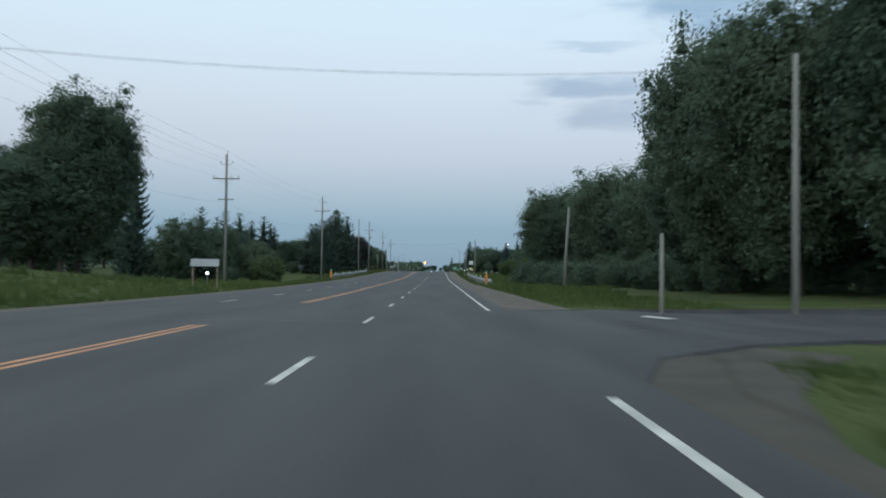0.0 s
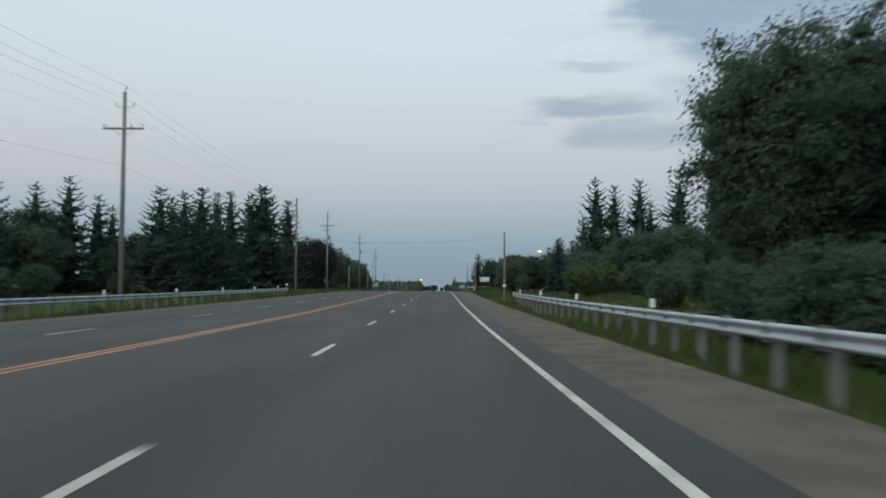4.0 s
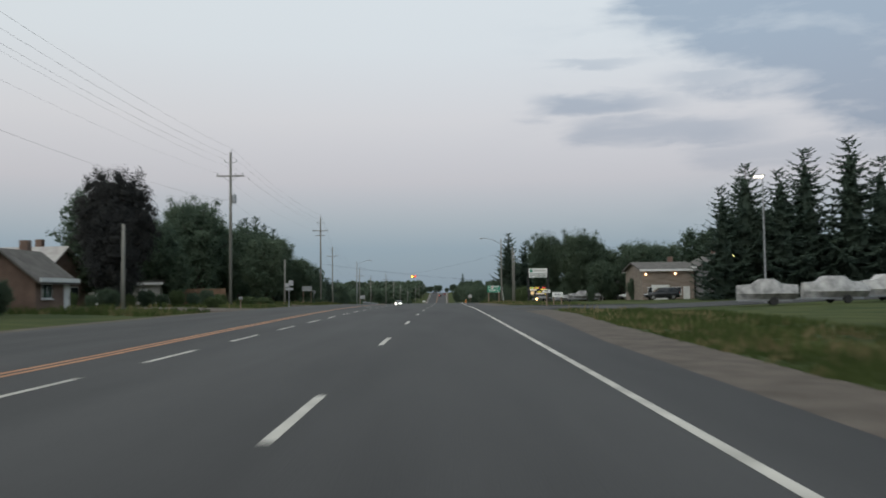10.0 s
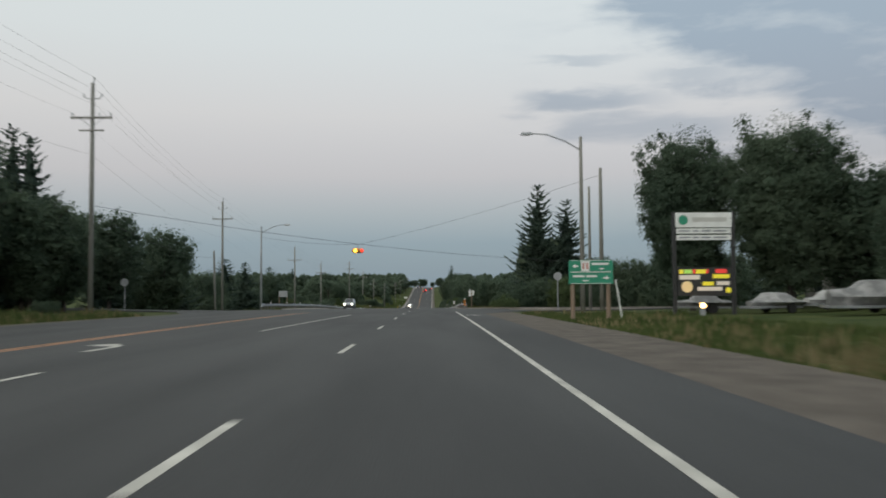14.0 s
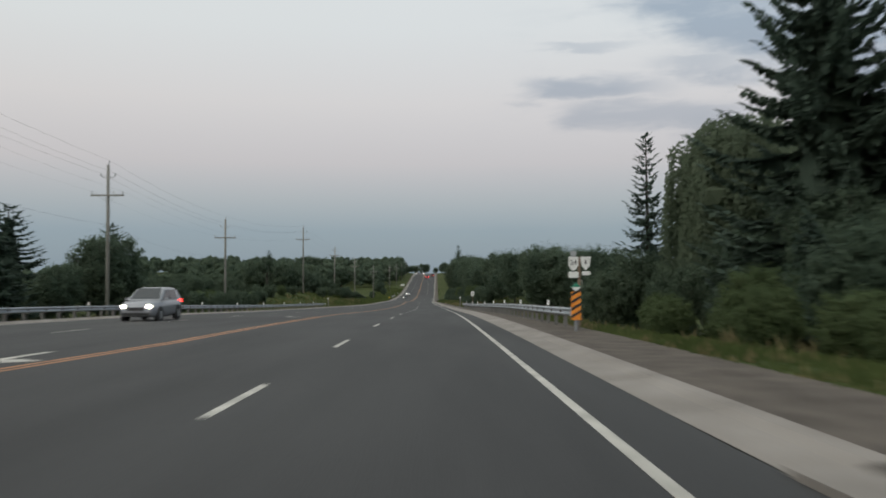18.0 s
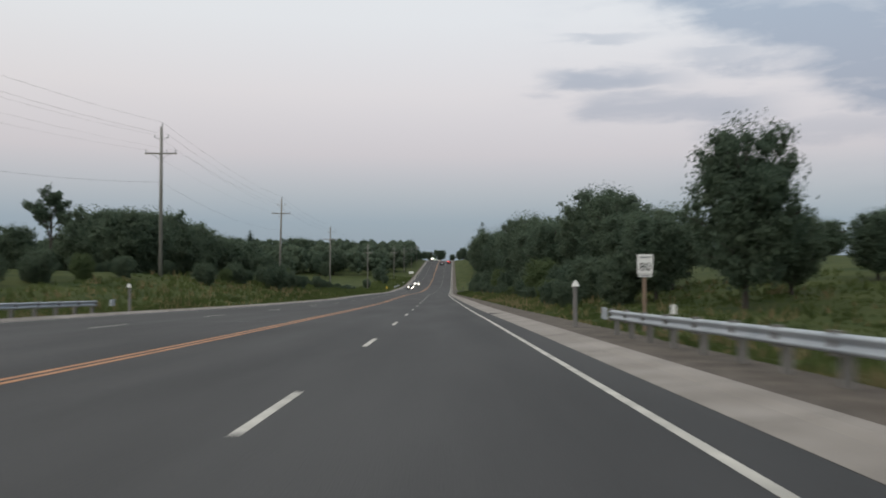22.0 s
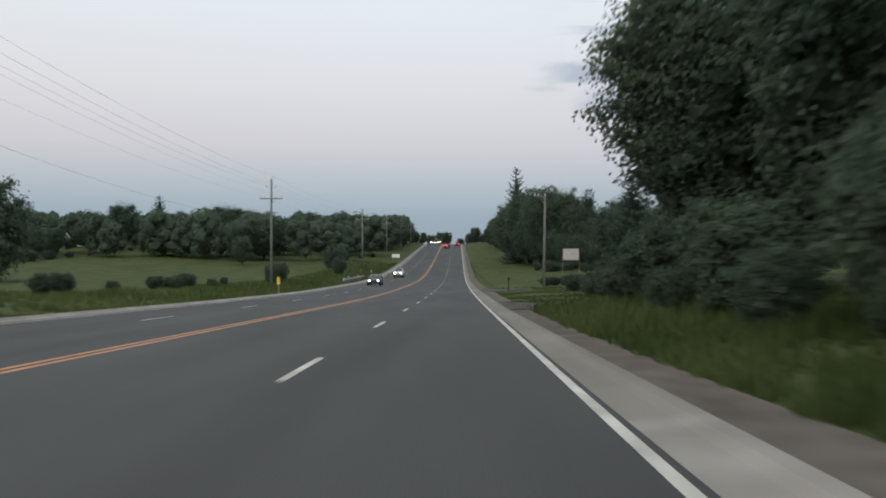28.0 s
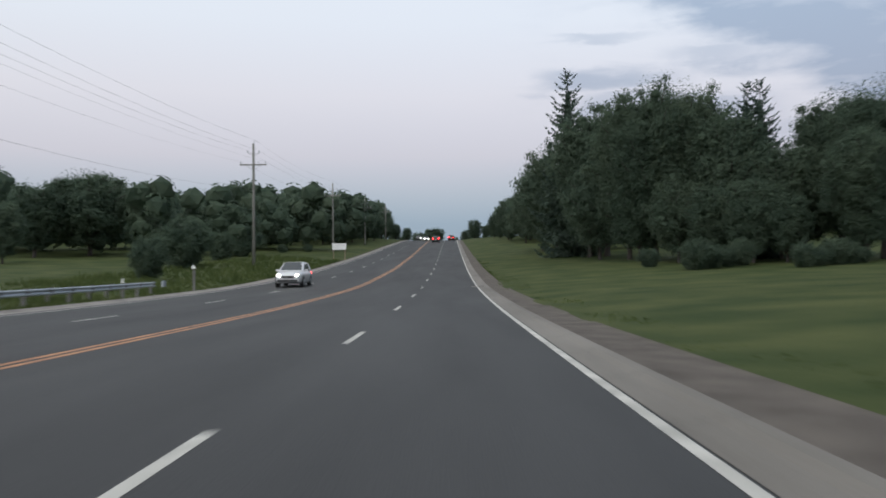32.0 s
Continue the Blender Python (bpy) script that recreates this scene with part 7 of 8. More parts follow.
# speed limit sign behind the rail
s, bd, z = simple_sign(6.2, 571.6, 0.50, 2.10, 0.62, SIGN_WHITE, "white speed limit sign on a brown wooden post", stripes=((-0.17, 0.17, 0.22, 0.05),), ink=STEEL_GREY)
lettering("80", 0.36, 0, -0.02, z + 2.0, BLACK, bd)
tab = board("tab_plate", 0.44, 0.09, z + 1.73, SIGN_WHITE, s)
part("text_bar", Builder().box((0, -0.014, z + 1.73), (0.34, 0.01, 0.04)).raw("text_bar", STEEL_GREY), tab)
# route markers
s = thing("route_sign", at(6.54, 483.1), "two white route marker signs on one wooden post", "road sign")
z = rz(483.1) - ground_z(6.54, 483.1) - 0.2
rm = poly_plate("route_shield", [(-0.42, z + 2.95), (0.0, z + 2.95), (0.0, z + 2.6), (-0.10, z + 2.42), (-0.21, z + 2.36), (-0.32, z + 2.42), (-0.42, z + 2.6)], 0, SIGN_WHITE, s)
lettering("24", 0.28, -0.21, -0.02, z + 2.7, BLACK, rm)
poly_plate("crown_plate", [(-0.32, z + 2.96), (-0.10, z + 2.96), (-0.08, z + 3.14), (-0.21, z + 3.20), (-0.34, z + 3.14)], 0, SIGN_BACK, s)
board("tab_plate", 0.42, 0.26, z + 2.2, SIGN_WHITE, s, x=-0.21)
rm = poly_plate("route_shield", [(0.08, z + 2.95), (0.52, z + 2.95), (0.46, z + 2.55), (0.3, z + 2.38), (0.14, z + 2.55)], 0, SIGN_WHITE, s)
part("text_bar", Builder().box((0.3, -0.012, z + 2.72), (0.06, 0.01, 0.16)).raw("text_bar", BLACK), rm)
board("tab_plate", 0.36, 0.16, z + 2.26, SIGN_WHITE, s, x=0.32)
post(s, 0.04, z + 2.95, 0.11)
# boards on two posts
simple_sign(-23.0, 479.0, 1.35, 2.35, 0.95, SIGN_BACK, "grey back of a board sign on two wooden posts", posts=(-0.6, 0.6))
PALE_ROSE = mottled("faded_rose_board", (0.46, 0.39, 0.36), (0.56, 0.49, 0.46), 2, 20, 0.6, bump=0.02)
s, bd, z = simple_sign(15.45, 812.6, 2.25, 4.2, 1.65, PALE_ROSE, "pale pinkish advertising board with faded print on tall posts", posts=(-1.2, 1.2), stripes=((-0.9, -0.1, 0.3, 0.3), (0.1, 0.9, 0.45, 0.16), (-0.8, 0.7, -0.3, 0.35)), ink=FADED)
simple_sign(-21.7, 379.0, 1.5, 2.5, 0.75, SIGN_BACK, "grey back of a board sign on a post", posts=(-0.6, 0.6))
simple_sign(-16.9, 907.0, 2.0, 1.9, 0.9, SIGN_WHITE, "pale board sign in the roadside grass", posts=(-0.8, 0.8))
simple_sign(-17.3, 61.6, 2.1, 1.95, 0.55, SIGN_BACK, "weathered grey board sign on two posts in rough grass", posts=(-0.9, 0.9))
simple_sign(11.2, 337.0, 1.1, 1.0, 0.5, SIGN_WHITE, "small white lawn sign beside the drive", posts=(-0.4, 0.4), stripes=((-0.35, 0.35, 0.0, 0.1),), ink=STEEL_GREY)


def stop_sign_back(x, y, top, label):
    z = rz(y) - ground_z(x, y)
    s = thing("stop_sign", at(x, y), label, "road sign", "stop signs at the crossing")
    o = [(0.38 * math.cos(math.radians(22.5 + 45 * k)), z + top - 0.38 + 0.38 * math.sin(math.radians(22.5 + 45 * k))) for k in range(8)]
    poly_plate("sign_plate", o, 0, SIGN_BACK, s, 0.02)
    post(s, 0, z + top - 0.4, 0.09, STEEL_GREY)


stop_sign_back(-27.9, 425.1, 3.1, "grey back of a stop sign by the side road")
stop_sign_back(11.1, 421.2, 3.3, "grey back of a stop sign under the spruces")
# cluster of small signs seen from behind
s = thing("sign_cluster", at(-18.9, 349.0), "cluster of three grey sign backs on one post", "road sign")
z = rz(349) - ground_z(-18.9, 349)
for xx, zz, ww, hh in ((-0.25, 2.5, 0.45, 0.5), (0.28, 2.75, 0.5, 0.6), (0.05, 2.05, 0.9, 0.3)):
    board("sign_plate", ww, hh, z + zz, SIGN_BACK, s, x=xx)
post(s, 0, z + 3.0, 0.1, STEEL_GREY)
simple_sign(-16.3, 760.0, 0.25, 1.1, 0.6, SIGN_YELLOW, "small yellow marker plate in the roadside grass")


def mailbox(x, y, top, lean, label, mat=None):
    z = rz(y) - ground_z(x, y)
    s = thing("mailbox", at(x, y), label, "mailbox", "roadside mailboxes")
    part("post", Builder().tube([(0, 0, -0.4), (lean, 0, z + top - 0.25)], [0.055, 0.05], 6).raw("post", SIGN_WHITE if lean else mat or WOOD_POST), s)
    bx_ = part("box", Builder().prism([(lean - 0.11, z + top - 0.25), (lean + 0.11, z + top - 0.25), (lean + 0.11, z + top - 0.08), (lean + 0.05, z + top), (lean - 0.05, z + top), (lean - 0.11, z + top - 0.08)], -0.24, 0.24).mesh("box", mat or STEEL_GREY), s)
    part("flag", Builder().box((lean + 0.125, 0.05, z + top - 0.05), (0.012, 0.14, 0.07)).raw("flag", RED_PAINT), bx_)


mailbox(4.84, 220.0, 1.0, 0.25, "grey mailbox on a leaning white post")
mailbox(3.5, 768.8, 1.35, 0.0, "dark mailbox on a thick post by the kerb", BLACK)
mailbox(26.8, 478.0, 1.1, 0.0, "grey box on a post beside the pole")
mailbox(-14.2, 256.6, 1.25, 0.0, "dark mailbox on a post by the drive", BLACK)
mailbox(-18.0, 322.0, 1.1, 0.0, "dark mailbox on a post by the drive")

# ---------------------------------------------------------------- buildings
BRICK = mottled("brown_brick", (0.11, 0.072, 0.056), (0.18, 0.12, 0.094), 1.0, 12, 0.9, bump=0.3)
STUCCO = mottled("pale_siding", (0.30, 0.285, 0.26), (0.41, 0.39, 0.36), 0.8, 12, 0.85, bump=0.15)
TAN = mottled("tan_siding", (0.17, 0.135, 0.11), (0.26, 0.215, 0.18), 0.8, 12, 0.85, bump=0.15, stretch=(1, 1, 5))
GREY_SIDING = mottled("grey_siding", (0.15, 0.15, 0.155), (0.22, 0.22, 0.225), 0.8, 12, 0.8, bump=0.15, stretch=(1, 1, 8))
ROOF = mottled("roof_shingle", (0.075, 0.068, 0.062), (0.13, 0.12, 0.11), 1.2, 10, 0.95, bump=0.5)
PALE_ROOF = mottled("pale_roof", (0.30, 0.28, 0.27), (0.40, 0.38, 0.36), 1.2, 10, 0.9, bump=0.3)
GLASS = mottled("dark_window_glass", (0.02, 0.025, 0.03), (0.04, 0.045, 0.05), 0.5, 4, 0.08, bump=0.0)
TRIM = mottled("white_trim", (0.55, 0.55, 0.54), (0.68, 0.68, 0.66), 1.5, 15, 0.6, bump=0.05)


def house(x, y, w, d, eave, ridge, yaw, walls, roof, label, windows=((-0.3, 1.2), (0.15, 1.2)), door=0.38, garage=None):
    """A gabled house: thick walls, overhanging roof, windows with frames and sills, a door."""
    z0 = min(ground_z(x - w / 2, y), ground_z(x + w / 2, y)) - 0.1
    hs = thing("house", pose(x, y, z0, 0, 0, yaw), label, "house", "houses by the road")
    b = Builder()
    n = 0.25
    b.box((0, -d / 2 + n / 2, eave / 2), (w, n, eave)).box((0, d / 2 - n / 2, eave / 2), (w, n, eave))
    b.box((-w / 2 + n / 2, 0, eave / 2), (n, d - 2 * n, eave)).box((w / 2 - n / 2, 0, eave / 2), (n, d - 2 * n, eave))
    for s_ in (-1, 1):
        m0 = len(b.v)
        b.v += [(s_ * (w / 2 - 0.02), -d / 2, eave), (s_ * (w / 2 - 0.02), d / 2, eave), (s_ * (w / 2 - 0.02), 0, ridge)]
        b.f.append((m0, m0 + 1, m0 + 2))
    part("wall", b.raw("wall", walls), hs)
    o, t = 0.5, 0.18
    rf = Builder()
    slope = (ridge - eave) / (d / 2)
    for s_ in (-1, 1):
        m0 = len(rf.v)
        ye, ze = s_ * (d / 2 + o), eave - o * slope
        rf.v += [(-w / 2 - o, ye, ze), (w / 2 + o, ye, ze), (w / 2 + o, 0, ridge), (-w / 2 - o, 0, ridge)]
        rf.v += [(-w / 2 - o, ye, ze + t), (w / 2 + o, ye, ze + t), (w / 2 + o, 0, ridge + t), (-w / 2 - o, 0, ridge + t)]
        rf.f += [(m0, m0 + 1, m0 + 2, m0 + 3), (m0 + 4, m0 + 7, m0 + 6, m0 + 5), (m0, m0 + 4, m0 + 5, m0 + 1), (m0 + 1, m0 + 5, m0 + 6, m0 + 2), (m0 + 3, m0 + 2, m0 + 6, m0 + 7), (m0, m0 + 3, m0 + 7, m0 + 4)]
    rp = part("roof", rf.raw("roof", roof), hs)
    part("chimney", Builder().box((w * 0.25, 0.3, ridge + 0.3), (0.7, 0.6, 1.3)).raw("chimney", BRICK), rp)
    for face in (-1, 1):
        for fx, zc in windows:
            wn_ = part("window", Builder().box((fx * w, face * (d / 2 + 0.005), zc + 0.3), (1.5, 0.06, 1.1)).raw("window", TRIM), hs)
            part("pane", Builder().box((fx * w - 0.36, face * (d / 2 + 0.03), zc + 0.3), (0.64, 0.04, 0.94)).raw("pane", GLASS), wn_)
            part("pane", Builder().box((fx * w + 0.36, face * (d / 2 + 0.03), zc + 0.3), (0.64, 0.04, 0.94)).raw("pane", GLASS), wn_)
            part("sill", Builder().box((fx * w, face * (d / 2 + 0.06), zc - 0.28), (1.65, 0.16, 0.07)).raw("sill", TRIM), wn_)
    for sx in (-1, 1):
        wn_ = part("window", Builder().box((sx * (w / 2 + 0.005), 0.2 * d, 1.6), (0.06, 1.5, 1.1)).raw("window", TRIM), hs)
        part("pane", Builder().box((sx * (w / 2 + 0.03), 0.2 * d, 1.6), (0.04, 1.34, 0.94)).raw("pane", GLASS), wn_)
    for s_ in (-1, 1):
        part("fascia", Builder().box((0, s_ * (d / 2 + 0.53), eave - 0.10), (w + 0.9, 0.05, 0.30)).raw("fascia", TRIM), hs)
    dr = part("door", Builder().box((door * w, -d / 2 - 0.01, 1.05), (0.95, 0.06, 2.1)).raw("door", TRIM), hs)
    part("door_handle", Builder().box((door * w + 0.36, -d / 2 - 0.06, 1.0), (0.05, 0.05, 0.12)).raw("door_handle", STEEL_GREY), dr)
    if garage is not None:
        for gxx in garage:
            gd = part("garage_door", Builder().box((gxx * w, -d / 2 - 0.01, 1.2), (2.6, 0.06, 2.3)).raw("garage_door", TRIM), hs)
            for k in range(4):
                part("panel", Builder().box((gxx * w, -d / 2 - 0.05, 0.36 + 0.55 * k), (2.5, 0.03, 0.5)).raw("panel", TRIM), gd)
    return hs


house(-47, 314, 15, 10, 3.0, 6.6, 10, BRICK, ROOF, "brown brick house with a dark shingle roof behind trees", garage=(-0.3,))
house(-43, 354, 16, 9, 2.8, 5.0, 6, STUCCO, ROOF, "low pale bungalow with a dark roof on a lawn", garage=(0.1,))
house(-31.6, 311.5, 5.4, 5, 2.4, 4.4, 90, BRICK, ROOF, "small brown garden shed behind a hedge", windows=((-0.2, 1.2),))
house(-46, 338, 12, 9, 2.9, 6.2, -8, BRICK, PALE_ROOF, "brown brick house with a pale roof behind trees")
house(32.2, 378, 7.6, 11, 4.6, 5.7, 0, TAN, ROOF, "tan workshop building with a dark roof and warm lamps", garage=(-0.15,), door=0.35)
house(41.2, 376, 10, 9.6, 4.8, 7.0, 90, GREY_SIDING, ROOF, "dark grey gabled workshop beside the tan one", windows=((-0.2, 1.4),), door=0.3)
house(35, 410, 11, 8, 3.0, 5.6, 0, STUCCO, PALE_ROOF, "pale house with a light roof among trees")
house(56, 364, 7, 6, 3.2, 5.0, 20, BRICK, PALE_ROOF, "small hut with a pale roof and lit porch")
house(-72, 1005, 12, 9, 3.2, 6.5, 10, STUCCO, PALE_ROOF, "far white house with a pale roof among trees")
house(-128, 968, 14, 9, 3.2, 6.5, -10, STUCCO, PALE_ROOF, "far white house with a pale roof among trees")
house(-48, 962, 10, 8, 3.0, 6.0, 5, STUCCO, PALE_ROOF, "far white house with a pale roof among trees")

yl = thing("wall_lamp", pose(41.2, 370.6, ground_z(41.2, 371) + 5.9), "bright yellowish lamp under the workshop gable", "lamp")
part("bulb", Builder().tube([(0, 0.1, 0), (0, -0.2, -0.1)], [0.28, 0.2], 10).raw("bulb", glowing("sodium_bulb", (1.0, 0.85, 0.3), 8.0)), yl)
part("bracket", Builder().box((0, 0.3, 0.05), (0.08, 0.5, 0.08)).raw("bracket", STEEL_GREY), yl)
rl = thing("neon_sign", pose(44.8, 370.7, ground_z(44.8, 371) + 2.3), "small red lit window sign", "sign")
part("tube", Builder().box((0, 0, 0), (0.4, 0.06, 0.35)).raw("tube", glowing("red_neon", (1.0, 0.05, 0.06), 3.5)), rl)
for xx in (28.9, 33.2):
    pl = thing("porch_lamp", pose(xx, 372.3, ground_z(xx, 372) + 3.7), "small warm porch lamp", "lamp")
    part("bulb", Builder().tube([(0, 0, 0), (0, -0.15, 0.1)], [0.14, 0.1], 8).raw("bulb", glowing("porch_bulb", (1.0, 0.6, 0.35), 5.0)), pl)
yard = thing("yard_light", at(27, 322), "tall yard lamp with a lit white head", "street lamp")
part("pole", Builder().tube([(0, 0, -0.4), (0, 0, 11.0)], [0.1, 0.06], 8).raw("pole", STEEL_GREY), yard)
part("lamp_head", Builder().box((-0.3, 0, 11.0), (0.9, 0.35, 0.14)).raw("lamp_head", STEEL_GREY), yard)
part("lens", Builder().box((-0.35, -0.05, 10.9), (0.7, 0.34, 0.1)).raw("lens", glowing("yard_bulb", (1.0, 0.85, 0.65), 6.0)), yard)

gl = thing("garden_lamp", at(-22.4, 80.6), "small lit white lamp on a short post in the grass", "lamp")
gz = rz(80.6) + 1.05 - ground_z(-22.4, 80.6)
part("post", Builder().tube([(0, 0, -0.3), (0, 0, gz - 0.1)], [0.04, 0.035], 8).raw("post", STEEL_GREY), gl)
part("globe", Builder().tube([(0, 0, gz - 0.12), (0, 0, gz - 0.06), (0, 0, gz + 0.06), (0, 0, gz + 0.12)], [0.05, 0.12, 0.12, 0.05], 10).raw("globe", glowing("garden_bulb", (1.0, 0.95, 0.88), 9.0), True), gl)

# brown board fence beside the bungalow
FENCE = mottled("fence_boards", (0.17, 0.10, 0.065), (0.25, 0.155, 0.10), 1.2, 10, 0.9, bump=0.3, stretch=(4, 4, 0.3), by_object=0.6)
fx0, fx1, fy = -33.4, -27.8, 354.5
fence = thing("board_fence", pose((fx0 + fx1) / 2, fy, ground_z(-30.6, fy)), "brown vertical board fence behind tall grass", "fence")
slat = Builder().box((0, 0, 1.0), (0.27, 0.03, 2.2)).raw("board", FENCE)
fpost = Builder().box((0, 0, 1.0), (0.12, 0.12, 2.4)).raw("post", FENCE)
for k in range(19):
    part("board", slat, fence, m=pose(-2.75 + k * 0.3, 0.02 * (k % 2), 0))
for k in range(3):
    part("post", fpost, fence, m=pose(-2.75 + k * 2.7, 0.1, 0))

# ---------------------------------------------------------------- vehicles
TYRE = mottled("tyre_rubber", (0.012, 0.012, 0.013), (0.025, 0.025, 0.025), 5, 40, 0.85, bump=0.2)
RIM = mottled("wheel_rim", (0.32, 0.33, 0.34), (0.45, 0.46, 0.47), 4, 20, 0.35, metal=0.7, bump=0.0)
HEADLIGHT = glowing("headlight_lit", (1.0, 0.88, 0.70), 60.0)
TAILLIGHT = glowing("taillight_lit", (1.0, 0.022, 0.020), 16.0)


def paint(name, col):
    m = mottled(name, tuple(c * 0.85 for c in col), col, 0.6, 30, 0.25, metal=0.3, bump=0.0)
    return m


PAINTS = {"silver": paint("car_paint_silver", (0.30, 0.31, 0.33)), "dark": paint("car_paint_dark", (0.03, 0.032, 0.036)), "red": paint("car_paint_red", (0.22, 0.02, 0.02)), "white": paint("car_paint_white", (0.62, 0.62, 0.62))}


def car(x, y, yaw, col, tall, label, lights="none", z=None):
    """A car 4.6 m long that faces +y before turning; tall 0 is a saloon, 1 a sport utility."""
    z0 = z if z is not None else rz(y)
    c = thing("car", pose(x, y, z0, 0, 0, yaw), label, "car", "cars on the road")
    up, H = 0.10 * tall, 1.44 + 0.22 * tall
    belt = 0.95 + up
    # lower body, lofted from the tail to the nose
    b, k = Builder(), 9
    for yy, w, zb, zt in ((-2.32, 0.70, 0.46, 0.80 + up), (-2.24, 0.83, 0.30, 0.93 + up), (-1.7, 0.90, 0.24, belt), (0.0, 0.91, 0.22, belt), (0.95, 0.90, 0.22, belt), (1.6, 0.88, 0.24, 0.88 + up), (2.12, 0.81, 0.28, 0.77 + up), (2.27, 0.74, 0.33, 0.66 + up), (2.32, 0.60, 0.38, 0.56 + up)):
        zm = zb + (zt - zb) * 0.62
        b.v += [(-0.92 * w, yy, zb), (-w, yy, zb + 0.14), (-w, yy, zm), (-0.92 * w, yy, zt), (0, yy, zt + 0.03), (0.92 * w, yy, zt), (w, yy, zm), (w, yy, zb + 0.14), (0.92 * w, yy, zb)]
    n = len(b.v) // k
    b.f += [(j * k + i, j * k + (i + 1) % k, (j + 1) * k + (i + 1) % k, (j + 1) * k + i) for j in range(n - 1) for i in range(k)]
    b.f += [tuple(range(k)), tuple(range(n * k - 1, n * k - k - 1, -1))]
    body = part("body", b.mesh("body", PAINTS[col], True), c)
    # cabin with its roof
    back = -2.12 if tall else -1.85
    line_ = ((back, belt), (back + 0.32, H - 0.14), (back + 0.75, H - 0.02), (-0.45, H), (0.18, H - 0.04), (1.15, belt))
    g = Builder()
    for yy, zr in line_:
        q = (zr - belt) / (H - belt)
        wr_ = 0.83 - 0.17 * q
        g.v += [(-0.84, yy, belt - 0.03), (-wr_ - 0.01, yy, zr - 0.05 * q), (-wr_ + 0.10, yy, zr), (wr_ - 0.10, yy, zr), (wr_ + 0.01, yy, zr - 0.05 * q), (0.84, yy, belt - 0.03)]
    m6 = len(line_)
    g.f += [(j * 6 + i, j * 6 + i + 1, (j + 1) * 6 + i + 1, (j + 1) * 6 + i) for j in range(m6 - 1) for i in range(5)]
    part("cabin", g.mesh("cabin", PAINTS[col], True), c)

    def pane(name, pts):
        p = Builder()
        p.quad(*pts)
        part(name, p.raw(name, GLASS), body)

    e = 0.015
    (y0, z0_), (y1, z1_), (y4, z4), (y5, z5) = line_[0], line_[1], line_[4], line_[5]
    pane("windscreen", [(-0.72, y5 - 0.1 + e, z5 + 0.06), (0.72, y5 - 0.1 + e, z5 + 0.06), (0.56, y4 + 0.06 + e, z4 + e), (-0.56, y4 + 0.06 + e, z4 + e)])
    pane("rear_window", [(-0.70, y0 + 0.06 - e, z0_ + 0.08), (0.70, y0 + 0.06 - e, z0_ + 0.08), (0.58, y1 - e, z1_ + e), (-0.58, y1 - e, z1_ + e)])
    for sx in (-1, 1):
        for ya, yb, yc, yd in ((0.98, -0.22, -0.22, 0.16), (-0.30, -1.45, -1.35, -0.30)):
            pane("side_window", [(sx * 0.845, ya, belt + 0.02), (sx * 0.845, yb, belt + 0.02), (sx * (0.69 + e), yc, H - 0.11), (sx * (0.69 + e), yd, H - 0.13)])
        for yy in (-1.38, 1.40):
            part("wheel_arch", Builder().tube([(sx * 0.80, yy, 0.36), (sx * 0.915, yy, 0.36)], [0.41, 0.40], 18).raw("wheel_arch", BLACK), body)
            wh = part("wheel", Builder().tube([(sx * 0.70, yy, 0.33), (sx * 0.90, yy, 0.33), (sx * 0.925, yy, 0.33)], [0.33, 0.33, 0.30], 18).raw("wheel", TYRE), c)
            part("rim", Builder().tube([(sx * 0.915, yy, 0.33), (sx * 0.935, yy, 0.33)], [0.22, 0.20], 12).raw("rim", RIM), wh)
        hl = part("headlight", Builder().box((sx * 0.60, 2.20, 0.68 + up), (0.36, 0.16, 0.14), -sx * 0.25, 0.9).raw("headlight", REFLECT), c)
        if lights == "front":
            part("bulb", Builder().tube([(sx * 0.60, 2.22, 0.68 + up), (sx * 0.60, 2.305, 0.68 + up)], [0.085, 0.075], 12).raw("bulb", HEADLIGHT), hl)
        part("taillight", Builder().box((sx * 0.66, -2.26, 0.84 + up), (0.30, 0.10, 0.16), 0, 0.9).raw("taillight", TAILLIGHT if lights in ("rear", "front") else RED_LENS), c)
        part("mirror", Builder().box((sx * 0.98, 0.72, belt + 0.06), (0.20, 0.12, 0.13), 0, 0.85).raw("mirror", PAINTS[col]), c)
        part("fog_lamp", Builder().box((sx * 0.58, 2.27, 0.40 + up), (0.2, 0.05, 0.08)).raw("fog_lamp", BLACK), c)
    part("grille", Builder().box((0, 2.305, 0.56 + up), (0.80, 0.05, 0.16)).raw("grille", BLACK), c)
    part("bumper", Builder().box((0, 2.26, 0.36 + up * 0.5), (1.30, 0.14, 0.14)).raw("bumper", BLACK), c)
    part("bumper", Builder().box((0, -2.27, 0.40 + up * 0.5), (1.45, 0.14, 0.18)).raw("bumper", BLACK), c)
    part("plate", Builder().box((0, -2.335, 0.62 + up), (0.32, 0.03, 0.16)).raw("plate", REFLECT), c)
    return c


